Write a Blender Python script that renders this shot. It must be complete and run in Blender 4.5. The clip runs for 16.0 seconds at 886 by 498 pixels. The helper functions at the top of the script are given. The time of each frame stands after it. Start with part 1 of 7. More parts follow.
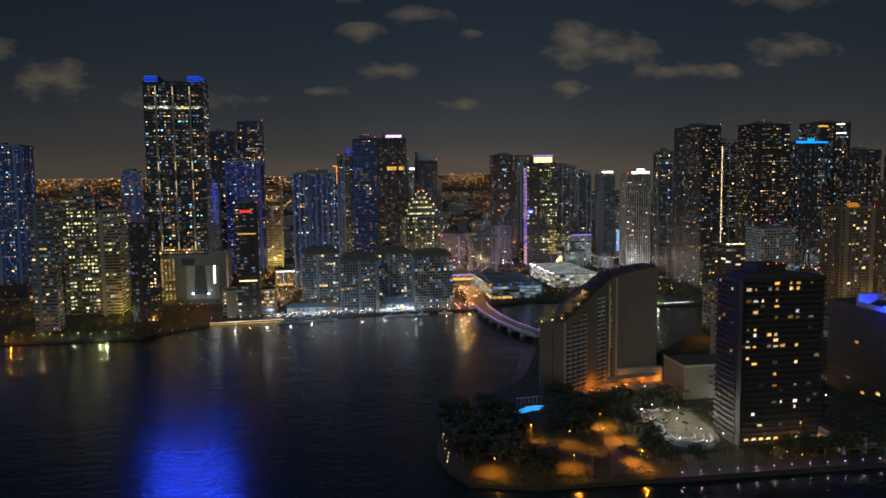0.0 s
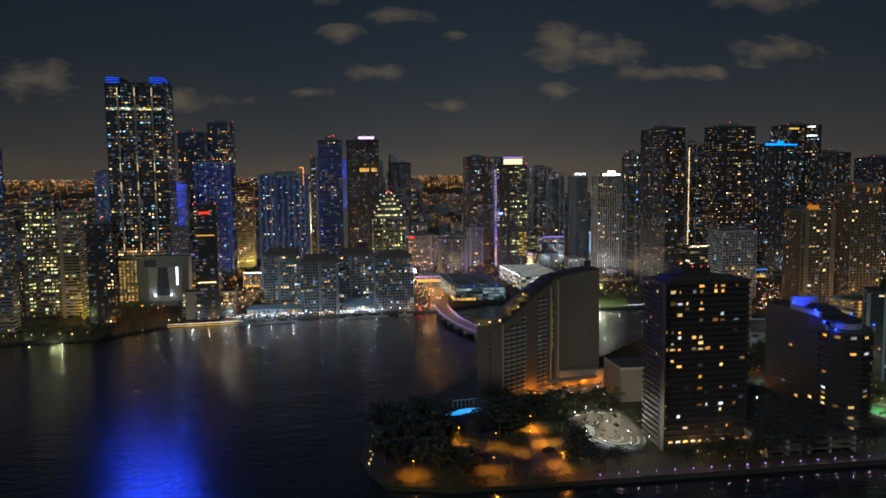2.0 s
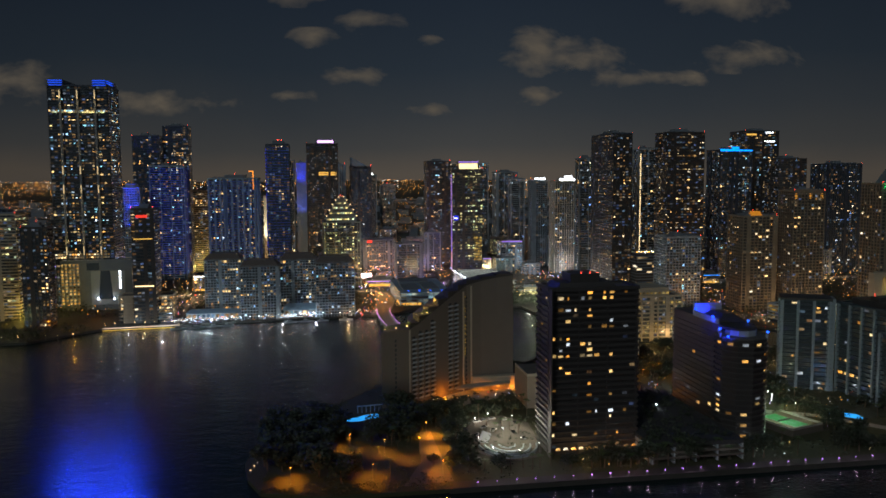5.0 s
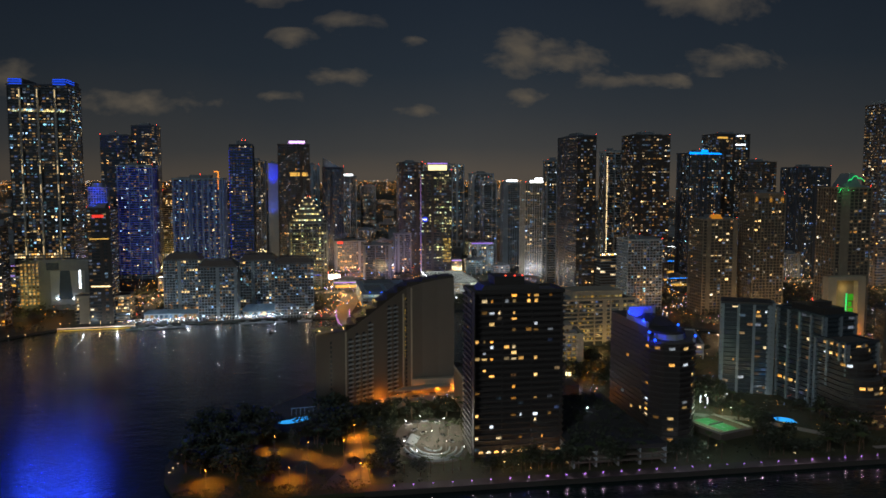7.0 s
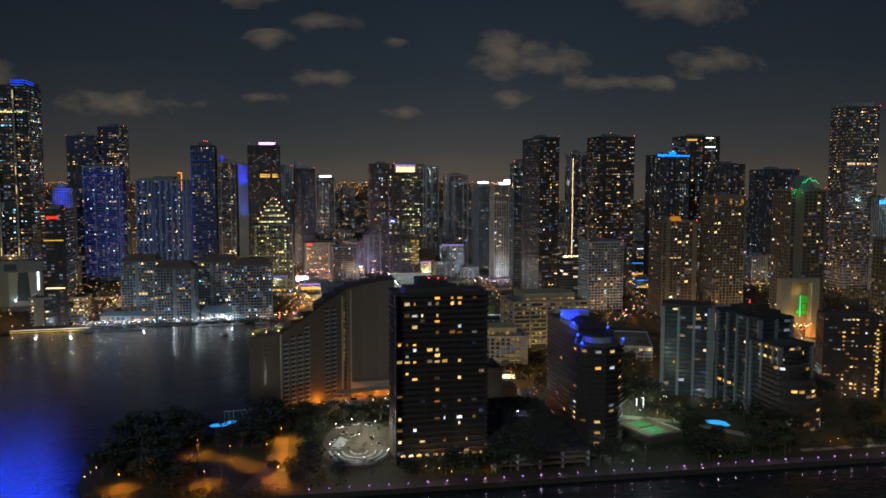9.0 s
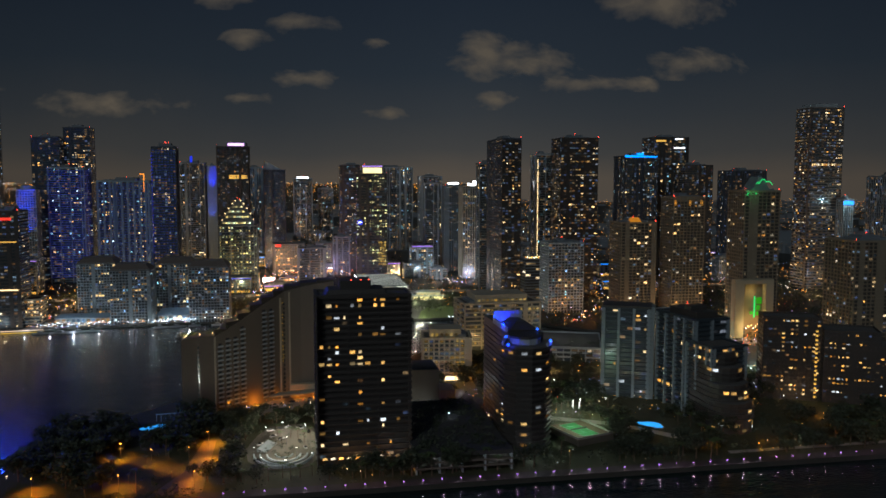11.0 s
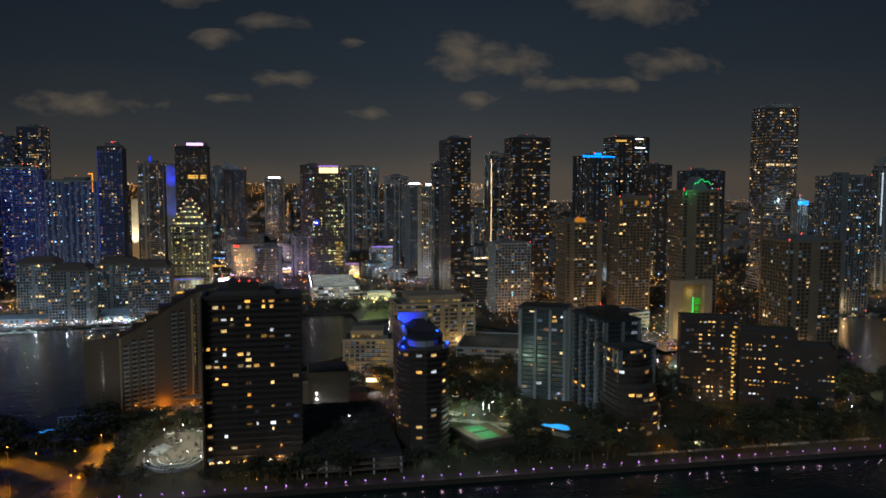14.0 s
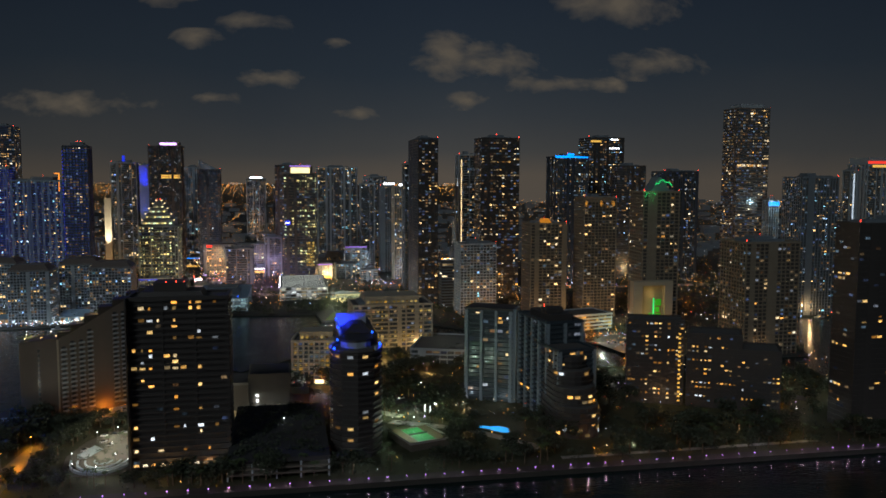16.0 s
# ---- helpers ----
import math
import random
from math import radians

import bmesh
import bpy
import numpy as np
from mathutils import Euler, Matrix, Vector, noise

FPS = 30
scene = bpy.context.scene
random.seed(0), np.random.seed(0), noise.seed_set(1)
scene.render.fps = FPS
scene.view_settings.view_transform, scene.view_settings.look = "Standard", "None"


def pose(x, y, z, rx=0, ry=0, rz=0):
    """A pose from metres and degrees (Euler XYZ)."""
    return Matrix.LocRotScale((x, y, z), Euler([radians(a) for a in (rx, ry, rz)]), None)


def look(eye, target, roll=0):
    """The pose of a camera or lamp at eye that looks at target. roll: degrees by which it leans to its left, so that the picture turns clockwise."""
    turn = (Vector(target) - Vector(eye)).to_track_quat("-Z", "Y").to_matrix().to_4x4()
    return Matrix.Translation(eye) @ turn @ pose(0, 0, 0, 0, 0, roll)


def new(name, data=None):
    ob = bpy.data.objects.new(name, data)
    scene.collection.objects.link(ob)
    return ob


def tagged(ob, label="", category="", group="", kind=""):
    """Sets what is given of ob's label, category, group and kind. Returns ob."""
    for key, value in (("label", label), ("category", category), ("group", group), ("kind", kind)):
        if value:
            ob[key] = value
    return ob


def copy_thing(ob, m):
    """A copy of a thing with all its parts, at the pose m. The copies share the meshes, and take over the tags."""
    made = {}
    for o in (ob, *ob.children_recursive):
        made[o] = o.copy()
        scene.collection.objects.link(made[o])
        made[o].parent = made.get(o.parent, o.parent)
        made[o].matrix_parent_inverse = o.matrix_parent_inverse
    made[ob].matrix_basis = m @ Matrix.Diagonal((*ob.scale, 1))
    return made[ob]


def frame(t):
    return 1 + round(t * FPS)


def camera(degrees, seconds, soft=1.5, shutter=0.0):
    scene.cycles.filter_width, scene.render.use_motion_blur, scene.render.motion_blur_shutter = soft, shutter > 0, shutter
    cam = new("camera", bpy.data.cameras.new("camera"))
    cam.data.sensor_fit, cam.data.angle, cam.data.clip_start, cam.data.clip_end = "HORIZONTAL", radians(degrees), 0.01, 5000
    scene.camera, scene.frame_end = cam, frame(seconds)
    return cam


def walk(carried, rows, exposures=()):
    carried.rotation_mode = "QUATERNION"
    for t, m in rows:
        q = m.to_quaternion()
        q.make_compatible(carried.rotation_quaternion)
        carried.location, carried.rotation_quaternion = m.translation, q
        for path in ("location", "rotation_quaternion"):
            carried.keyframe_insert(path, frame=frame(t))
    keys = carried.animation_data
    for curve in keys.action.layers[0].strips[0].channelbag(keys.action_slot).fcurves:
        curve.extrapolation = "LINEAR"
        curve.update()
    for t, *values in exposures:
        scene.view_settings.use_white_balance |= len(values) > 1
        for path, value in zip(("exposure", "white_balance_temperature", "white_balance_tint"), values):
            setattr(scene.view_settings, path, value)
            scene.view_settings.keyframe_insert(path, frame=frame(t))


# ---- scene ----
cam = camera(57.5, 16.0, soft=1.7)
PATH = [
    (0, (4.612, 0.061, 151.826), (4.909, 2.029, 151.628), -0.7),
    (0.5, (13.947, -1.432, 151.845), (14.246, 0.536, 151.648), -0.7),
    (1, (23.298, -2.882, 151.884), (23.6, -0.914, 151.688), -0.7),
    (1.5, (32.671, -4.276, 151.936), (32.975, -2.309, 151.74), -0.6),
    (2, (42.051, -5.646, 151.992), (42.357, -3.679, 151.797), -0.6),
    (2.5, (51.43, -6.955, 152.05), (51.738, -4.988, 151.856), -0.6),
    (3, (60.834, -8.17, 152.101), (61.144, -6.204, 151.908), -0.5),
    (3.5, (70.217, -9.283, 152.142), (70.528, -7.317, 151.951), -0.5),
    (4, (79.573, -10.347, 152.173), (79.887, -8.38, 151.984), -0.5),
    (6.3, (122.698, -15.581, 152.505), (123.024, -13.617, 152.321), -0.1),
    (6.5, (126.437, -16.012, 152.516), (126.765, -14.048, 152.332), -0.1),
    (7, (135.752, -17.029, 152.567), (136.083, -15.065, 152.384), -0.0),
    (7.5, (145.038, -18.015, 152.622), (145.371, -16.052, 152.441), -0.0),
    (8, (154.397, -19.023, 152.685), (154.736, -17.061, 152.504), 0.1),
    (8.5, (163.749, -20.039, 152.738), (164.089, -18.077, 152.558), 0.0),
    (9, (173.136, -21.099, 152.771), (173.481, -19.138, 152.592), 0.1),
    (9.2, (176.857, -21.511, 152.775), (177.203, -19.549, 152.592), -0.2),
    (11.3, (215.574, -25.62, 152.86), (215.936, -23.661, 152.684), 0.1),
    (11.5, (219.261, -25.976, 152.86), (219.621, -24.017, 152.684), 0.1),
    (12, (228.492, -26.792, 152.837), (228.857, -24.834, 152.659), 0.1),
    (12.5, (237.627, -27.516, 152.798), (237.992, -25.557, 152.621), 0.1),
    (13, (246.767, -28.216, 152.753), (247.136, -26.259, 152.576), 0.2),
    (13.5, (255.785, -28.861, 152.694), (256.154, -26.903, 152.518), 0.1),
    (14, (264.744, -29.484, 152.639), (265.117, -27.527, 152.463), 0.1),
    (14.5, (273.525, -30.056, 152.599), (273.898, -28.099, 152.423), 0.2),
    (15, (282.228, -30.661, 152.573), (282.606, -28.704, 152.397), 0.2),
    (15.5, (290.836, -31.298, 152.561), (291.214, -29.342, 152.385), 0.1),
    (16, (299.482, -31.998, 152.544), (299.863, -30.043, 152.369), 0.2),
]
walk(cam, [(t, look(eye, target, roll)) for t, eye, target, roll in PATH])

from mathutils.geometry import tessellate_polygon

# ---- night sky and large lights ----
world = bpy.data.worlds.new("night_sky")
scene.world = world
world.use_nodes = True
wn, wl = world.node_tree.nodes, world.node_tree.links
wn.clear()
w_out, w_bg = wn.new("ShaderNodeOutputWorld"), wn.new("ShaderNodeBackground")
w_tc, w_sep, w_ramp = wn.new("ShaderNodeTexCoord"), wn.new("ShaderNodeSeparateXYZ"), wn.new("ShaderNodeValToRGB")
w_noise, w_mix = wn.new("ShaderNodeTexNoise"), wn.new("ShaderNodeMath")
w_noise.inputs["Scale"].default_value, w_noise.inputs["Detail"].default_value = 5.0, 4.0
w_mix.operation, w_mix.inputs[1].default_value, w_mix.inputs[2].default_value = "MULTIPLY_ADD", 0.05, -0.025
w_add = wn.new("ShaderNodeMath")
w_add.operation = "ADD"
for a, b in ((w_tc.outputs["Generated"], w_sep.inputs[0]), (w_tc.outputs["Generated"], w_noise.inputs["Vector"]),
             (w_noise.outputs["Fac"], w_mix.inputs[0]), (w_sep.outputs["Z"], w_add.inputs[0]), (w_mix.outputs[0], w_add.inputs[1]),
             (w_add.outputs[0], w_ramp.inputs[0]), (w_ramp.outputs[0], w_bg.inputs["Color"]), (w_bg.outputs[0], w_out.inputs[0])):
    wl.new(a, b)
ramp = w_ramp.color_ramp
ramp.elements[0].position, ramp.elements[0].color = 0.0, (0.068, 0.057, 0.046, 1)
ramp.elements[1].position, ramp.elements[1].color = 1.0, (0.0085, 0.0136, 0.0225, 1)
for at, c in ((0.03, (0.0405, 0.041, 0.0405, 1)), (0.075, (0.0265, 0.031, 0.036, 1)), (0.13, (0.0160, 0.0226, 0.0310, 1)),
              (0.22, (0.0102, 0.0157, 0.0250, 1)), (0.34, (0.0088, 0.0138, 0.0230, 1))):
    ramp.elements.new(at).color = c
# sky brightness fitted to the view: highest near its middle, lower to both sides
w_off, w_abs, w_side = (wn.new("ShaderNodeMath") for i in range(3))
w_off.operation, w_off.inputs[1].default_value = "SUBTRACT", 0.2
w_abs.operation = "ABSOLUTE"
w_side.operation, w_side.inputs[1].default_value, w_side.inputs[2].default_value = "MULTIPLY_ADD", -0.7, 1.2
wl.new(w_sep.outputs["X"], w_off.inputs[0])
wl.new(w_off.outputs[0], w_abs.inputs[0])
wl.new(w_abs.outputs[0], w_side.inputs[0])
wl.new(w_side.outputs[0], w_bg.inputs["Strength"])


def site(x, y):
    """From the first camera solve's positions to world metres: a shear and stretch fitted to the view."""
    return x + 0.1245 * y + 3.5, 1.447 * y + 15.5


def lamp(name, x, y, z, colour, watts, radius=0.6, grid=True):
    data = bpy.data.lights.new(name, "POINT")
    data.color, data.energy, data.shadow_soft_size = colour, watts, radius
    ob = new(name, data)
    ob.location = (*(site(x, y) if grid else (x, y)), z)
    return ob


# added fill from behind the camera for the facades; no such source is seen
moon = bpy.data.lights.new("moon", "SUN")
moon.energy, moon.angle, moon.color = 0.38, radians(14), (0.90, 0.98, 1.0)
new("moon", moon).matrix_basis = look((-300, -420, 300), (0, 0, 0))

SODIUM, WARM, COOL, GREEN = (1.0, 0.29, 0.015), (1.0, 0.60, 0.26), (0.75, 0.88, 1.0), (0.1, 1.0, 0.25)

# ---- materials ----


def material(name, colour, rough=0.7, metal=0.0, vary=0.25, scale=0.15, bump=0.15, fine=3.0, spread=0.0):
    """A surface with broad stains and fine grain, in metres; spread varies it from piece to piece."""
    m = bpy.data.materials.new(name)
    m.use_nodes = True
    n, l = m.node_tree.nodes, m.node_tree.links
    p = n["Principled BSDF"]
    p.inputs["Roughness"].default_value, p.inputs["Metallic"].default_value = rough, metal
    tc, big, small = n.new("ShaderNodeTexCoord"), n.new("ShaderNodeTexNoise"), n.new("ShaderNodeTexNoise")
    big.inputs["Scale"].default_value, big.inputs["Detail"].default_value = scale, 5.0
    small.inputs["Scale"].default_value, small.inputs["Detail"].default_value = fine, 4.0
    mix, amount, bright = n.new("ShaderNodeMix"), n.new("ShaderNodeMath"), n.new("ShaderNodeHueSaturation")
    mix.data_type = "RGBA"
    dark = [c * (1 - vary) for c in colour]
    light = [min(1.0, c * (1 + vary)) for c in colour]
    mix.inputs[6].default_value, mix.inputs[7].default_value = (*dark, 1), (*light, 1)
    amount.operation, amount.inputs[1].default_value = "MULTIPLY_ADD", 0.6
    half = n.new("ShaderNodeMath")
    half.operation, half.inputs[1].default_value = "MULTIPLY", 0.4
    info, sp = n.new("ShaderNodeObjectInfo"), n.new("ShaderNodeMath")
    sp.operation, sp.inputs[1].default_value, sp.inputs[2].default_value = "MULTIPLY_ADD", spread, 1.0 - spread / 2
    bp = n.new("ShaderNodeBump")
    bp.inputs["Strength"].default_value, bp.inputs["Distance"].default_value = bump, 0.1
    for a, b in ((tc.outputs["Object"], big.inputs["Vector"]), (tc.outputs["Object"], small.inputs["Vector"]),
                 (small.outputs["Fac"], half.inputs[0]), (big.outputs["Fac"], amount.inputs[0]), (half.outputs[0], amount.inputs[2]),
                 (amount.outputs[0], mix.inputs[0]), (mix.outputs[2], bright.inputs["Color"]), (info.outputs["Random"], sp.inputs[0]),
                 (sp.outputs[0], bright.inputs["Value"]), (bright.outputs[0], p.inputs["Base Color"]),
                 (small.outputs["Fac"], bp.inputs["Height"]), (bp.outputs[0], p.inputs["Normal"])):
        l.new(a, b)
    return m


def emitter(name, colour, strength, sampled=True, vary=0.0):
    m = bpy.data.materials.new(name)
    m.use_nodes = True
    n, l = m.node_tree.nodes, m.node_tree.links
    p = n["Principled BSDF"]
    p.inputs["Base Color"].default_value = (*[0.5 * c for c in colour], 1)
    p.inputs["Emission Color"].default_value = (*colour, 1)
    p.inputs["Emission Strength"].default_value = strength
    if vary:
        tc, tex, mul = n.new("ShaderNodeTexCoord"), n.new("ShaderNodeTexNoise"), n.new("ShaderNodeMath")
        tex.inputs["Scale"].default_value, tex.inputs["Detail"].default_value = 0.35, 3.0
        mul.operation, mul.inputs[1].default_value, mul.inputs[2].default_value = "MULTIPLY_ADD", strength * vary * 4, strength * (1 - vary * 2)
        l.new(tc.outputs["Object"], tex.inputs["Vector"])
        l.new(tex.outputs["Fac"], mul.inputs[0])
        l.new(mul.outputs[0], p.inputs["Emission Strength"])
    m.cycles.emission_sampling = "AUTO" if sampled else "NONE"
    return m


def room_light(name, colours, strength, island=False, gamma=2.0):
    """A lit room behind a pane: colour and brightness differ from window to window, with curtains and lamps inside."""
    m = bpy.data.materials.new(name)
    m.use_nodes = True
    n, l = m.node_tree.nodes, m.node_tree.links
    p = n["Principled BSDF"]
    p.inputs["Base Color"].default_value, p.inputs["Roughness"].default_value = (0.05, 0.05, 0.05, 1), 0.15
    pick = n.new("ShaderNodeNewGeometry").outputs["Random Per Island"] if island else n.new("ShaderNodeObjectInfo").outputs["Random"]
    cr = n.new("ShaderNodeValToRGB")
    cr.color_ramp.interpolation = "CONSTANT"
    cr.color_ramp.elements[0].color = (*colours[0], 1)
    cr.color_ramp.elements[1].position, cr.color_ramp.elements[1].color = 1.0 / len(colours), (*colours[1], 1)
    for i, c in enumerate(colours[2:], 2):
        cr.color_ramp.elements.new(i / len(colours)).color = (*c, 1)
    tc, tex, mul = n.new("ShaderNodeTexCoord"), n.new("ShaderNodeTexNoise"), n.new("ShaderNodeMath")
    mp = n.new("ShaderNodeMapping")
    mp.inputs["Scale"].default_value = (0.9, 0.9, 0.35)
    tex.inputs["Scale"].default_value, tex.inputs["Detail"].default_value = 1.1, 2.0
    mul.operation, mul.inputs[1].default_value, mul.inputs[2].default_value = "MULTIPLY_ADD", 3.0, -0.75
    frac, power = n.new("ShaderNodeMath"), n.new("ShaderNodeMath")
    frac.operation, frac.inputs[1].default_value = "MULTIPLY", 37.31
    fr2 = n.new("ShaderNodeMath")
    fr2.operation = "FRACT"
    power.operation, power.inputs[1].default_value = "POWER", gamma
    gain = n.new("ShaderNodeMath")
    gain.operation, gain.inputs[1].default_value, gain.inputs[2].default_value = "MULTIPLY_ADD", strength, strength * 0.06
    total = n.new("ShaderNodeMath")
    total.operation, total.use_clamp = "MULTIPLY", False
    clampn = n.new("ShaderNodeClamp")
    clampn.inputs["Min"].default_value, clampn.inputs["Max"].default_value = 0.15, 1.6
    for a, b in ((pick, cr.inputs[0]), (pick, frac.inputs[0]), (frac.outputs[0], fr2.inputs[0]), (fr2.outputs[0], power.inputs[0]),
                 (power.outputs[0], gain.inputs[0]), (tc.outputs["Object"], mp.inputs["Vector"]), (mp.outputs[0], tex.inputs["Vector"]),
                 (tex.outputs["Fac"], mul.inputs[0]), (mul.outputs[0], clampn.inputs["Value"]), (clampn.outputs[0], total.inputs[0]),
                 (gain.outputs[0], total.inputs[1]), (total.outputs[0], p.inputs["Emission Strength"]), (cr.outputs[0], p.inputs["Emission Color"])):
        l.new(a, b)
    m.cycles.emission_sampling = "NONE"
    return m


NAVY = material("navy_glass_panels", (0.07, 0.09, 0.125), 0.35, 0.3, spread=0.06)
GLASS = material("dark_glass", (0.17, 0.205, 0.225), 0.18, 0.7, 0.3, 0.08, 0.03, 0.6)
BLUE_GLASS = material("blue_glass", (0.17, 0.25, 0.37), 0.18, 0.7, 0.3, 0.08, 0.03, 0.6)
GREY = material("grey_concrete", (0.36, 0.41, 0.44), 0.8, spread=0.06)
DARK = material("dark_cladding", (0.18, 0.215, 0.245), 0.55, spread=0.06)
BLACK = material("black_cladding", (0.058, 0.053, 0.050), 0.5, spread=0.06)
BEIGE = material("beige_render", (0.25, 0.21, 0.155), 0.85, spread=0.06)
CREAM = material("cream_stone", (0.38, 0.345, 0.27), 0.8, spread=0.05)
WHITE = material("white_render", (0.31, 0.365, 0.40), 0.8, vary=0.12, spread=0.05)
BLUEGREY = material("blue_grey_panels", (0.22, 0.33, 0.44), 0.5, spread=0.06)
PALE_FIN = material("pale_blue_fins", (0.21, 0.26, 0.29), 0.6, vary=0.12, spread=0.05)
SLAB_SKIN = material("dark_blue_panels", (0.035, 0.052, 0.066), 0.55, spread=0.06)
BRONZE = material("bronze_panels", (0.19, 0.16, 0.14), 0.45, 0.2, spread=0.06)
STEEL = material("painted_steel", (0.2, 0.2, 0.2), 0.45, 0.6)
ROOF = material("gravel_roof", (0.11, 0.105, 0.10), 0.95, fine=8.0, bump=0.4)
PAVING = material("stone_paving", (0.34, 0.32, 0.29), 0.85, fine=2.0, spread=0.12)
PATH_STONE = material("brown_paving", (0.12, 0.105, 0.085), 0.9, vary=0.35, scale=0.1, fine=2.0)
# raised street tone: lamplight put into the colour instead of stronger lamps
STREET = material("brightened_street", (0.26, 0.25, 0.24), 0.9, vary=0.3, scale=0.05, fine=2.0)
# dark mottled concrete, also used for the promenade and hotel roof steps
SEAWALL = material("dark_seawall", (0.06, 0.054, 0.047), 0.9, vary=0.35, scale=0.1, fine=2.0)
ASPHALT = material("asphalt", (0.05, 0.05, 0.052), 0.9, fine=6.0, bump=0.3)
GRASS = material("mown_grass", (0.058, 0.062, 0.028), 0.95, vary=0.4, fine=4.0, bump=0.6)
SOIL = material("city_ground", (0.05, 0.054, 0.05), 0.95, vary=0.45, scale=0.02, fine=0.6, bump=0.4)
BARK = material("bark", (0.13, 0.095, 0.065), 0.95, fine=9.0, bump=0.6)
LEAF = material("leaves", (0.05, 0.064, 0.038), 0.6, vary=0.45, scale=0.5, fine=5.0, spread=0.4)
# lighter copy of LEAF for plants near lamps, lamplight put into the colour
LEAF_LIT = material("lit_leaves", (0.07, 0.10, 0.035), 0.55, vary=0.4, scale=0.5, fine=5.0, spread=0.3)

WARM_TONES = [(1, 0.56, 0.18), (1, 0.68, 0.32), (1, 0.44, 0.09), (1, 0.77, 0.45), (1, 0.85, 0.6), (1, 0.62, 0.24), (1, 0.74, 0.42)]
COOL_TONES = [(0.62, 0.82, 1), (1, 0.62, 0.24), (0.3, 0.58, 1), (1, 0.78, 0.42), (1, 0.5, 0.14), (0.3, 0.75, 0.95), (1, 0.7, 0.3)]
MIXED_TONES = [(1, 0.58, 0.2), (1, 0.82, 0.55), (0.7, 0.85, 1), (1, 0.68, 0.32), (1, 0.45, 0.1), (1, 0.74, 0.36), (0.2, 0.4, 1)]
OFFICE_TONES = [(0.85, 1, 0.42), (1, 0.9, 0.38), (0.8, 1, 0.65), (1, 0.78, 0.26), (1, 0.86, 0.4)]
BRIGHT_TONES = [(1, 0.52, 0.12), (1, 0.64, 0.22), (1, 0.42, 0.06), (1, 0.74, 0.38), (1, 0.56, 0.16), (1, 0.48, 0.1), (0.8, 0.9, 1)]
YELLOW_TONES = [(1, 0.62, 0.1), (1, 0.66, 0.16), (1, 0.55, 0.07), (1, 0.72, 0.24)]
WARM_ROOMS = room_light("warm_rooms", WARM_TONES, 3.0, gamma=3.2)
COOL_ROOMS = room_light("cool_rooms", COOL_TONES, 2.8, gamma=3.2)
MIXED_ROOMS = room_light("mixed_rooms", MIXED_TONES, 2.9, gamma=3.2)
OFFICE_ROOMS = room_light("office_rooms", OFFICE_TONES, 2.3)
WARM_FAR = room_light("warm_rooms_far", WARM_TONES, 3.6, True, 3.2)
COOL_FAR = room_light("cool_rooms_far", COOL_TONES, 3.4, True, 3.2)
MIXED_FAR = room_light("mixed_rooms_far", MIXED_TONES, 3.5, True, 3.2)
OFFICE_FAR = room_light("office_rooms_far", OFFICE_TONES, 2.4, True)
BRIGHT_ROOMS = room_light("bright_rooms", BRIGHT_TONES, 2.1, gamma=1.6)
BRIGHT_FAR = room_light("bright_rooms_rest", BRIGHT_TONES, 1.9, True, 1.6)
YELLOW_ROOMS = room_light("yellow_offices", YELLOW_TONES, 0.8, gamma=1.6)
YELLOW_FAR = room_light("yellow_offices_rest", YELLOW_TONES, 0.75, True, 1.6)
DIM_ROOMS = room_light("dim_rooms", [(1, 0.66, 0.32), (0.7, 0.8, 1), (1, 0.7, 0.4), (0.4, 0.65, 0.9), (1, 0.5, 0.2), (0.3, 0.45, 1)], 0.32, True, 2.6)
BLUE_LINE = emitter("blue_floor_line", (0.03, 0.07, 1.0), 0.26, False)
BLUE_DIM = emitter("blue_floor_glow", (0.05, 0.14, 1.0), 0.12, False)
FAR = {WARM_ROOMS: WARM_FAR, COOL_ROOMS: COOL_FAR, MIXED_ROOMS: MIXED_FAR, OFFICE_ROOMS: OFFICE_FAR, BRIGHT_ROOMS: BRIGHT_FAR, YELLOW_ROOMS: YELLOW_FAR}

RED_LAMP = emitter("red_beacon", (1, 0.06, 0.03), 6, False)
BLUE_LED = emitter("blue_led", (0.01, 0.09, 1.0), 4.0)
CROWN_LED = emitter("crown_led", (0.01, 0.09, 1.0), 1.05)
BLUE_SOFT = emitter("blue_wash_led", (0.02, 0.05, 1.0), 0.8)
CYAN_LED = emitter("azure_led", (0.0, 0.25, 1.0), 2.2)
WHITE_LED = emitter("white_led", (0.9, 0.95, 1), 4.0)
WARM_LED = emitter("warm_led", (1, 0.72, 0.36), 2.5)
UP_LED = emitter("warm_uplight", (1, 0.74, 0.38), 0.75, vary=0.2)
GOLD_LED = emitter("gold_led", (1, 0.55, 0.10), 0.9, vary=0.3)
ORANGE_LED = emitter("orange_led", (1, 0.3, 0.03), 1.6)
VIOLET_LED = emitter("violet_led", (0.45, 0.25, 1.0), 1.2)
PINK_LED = emitter("pink_led", (0.8, 0.45, 1.0), 2.4)
GREEN_LED = emitter("green_led", (0.03, 1.0, 0.25), 0.8)
RED_LED = emitter("red_led", (1, 0.05, 0.03), 1.0, vary=0.3)
LAMP_WARM = emitter("warm_lamp_glass", (1, 0.62, 0.24), 11)
LAMP_SODIUM = emitter("sodium_lamp_glass", (1, 0.36, 0.035), 10)
LAMP_COOL = emitter("cool_lamp_glass", (0.82, 0.92, 1), 16)
LAMP_VIOLET = emitter("lilac_lamp_glass", (0.55, 0.24, 1), 3.2)

# ---- shapes ----


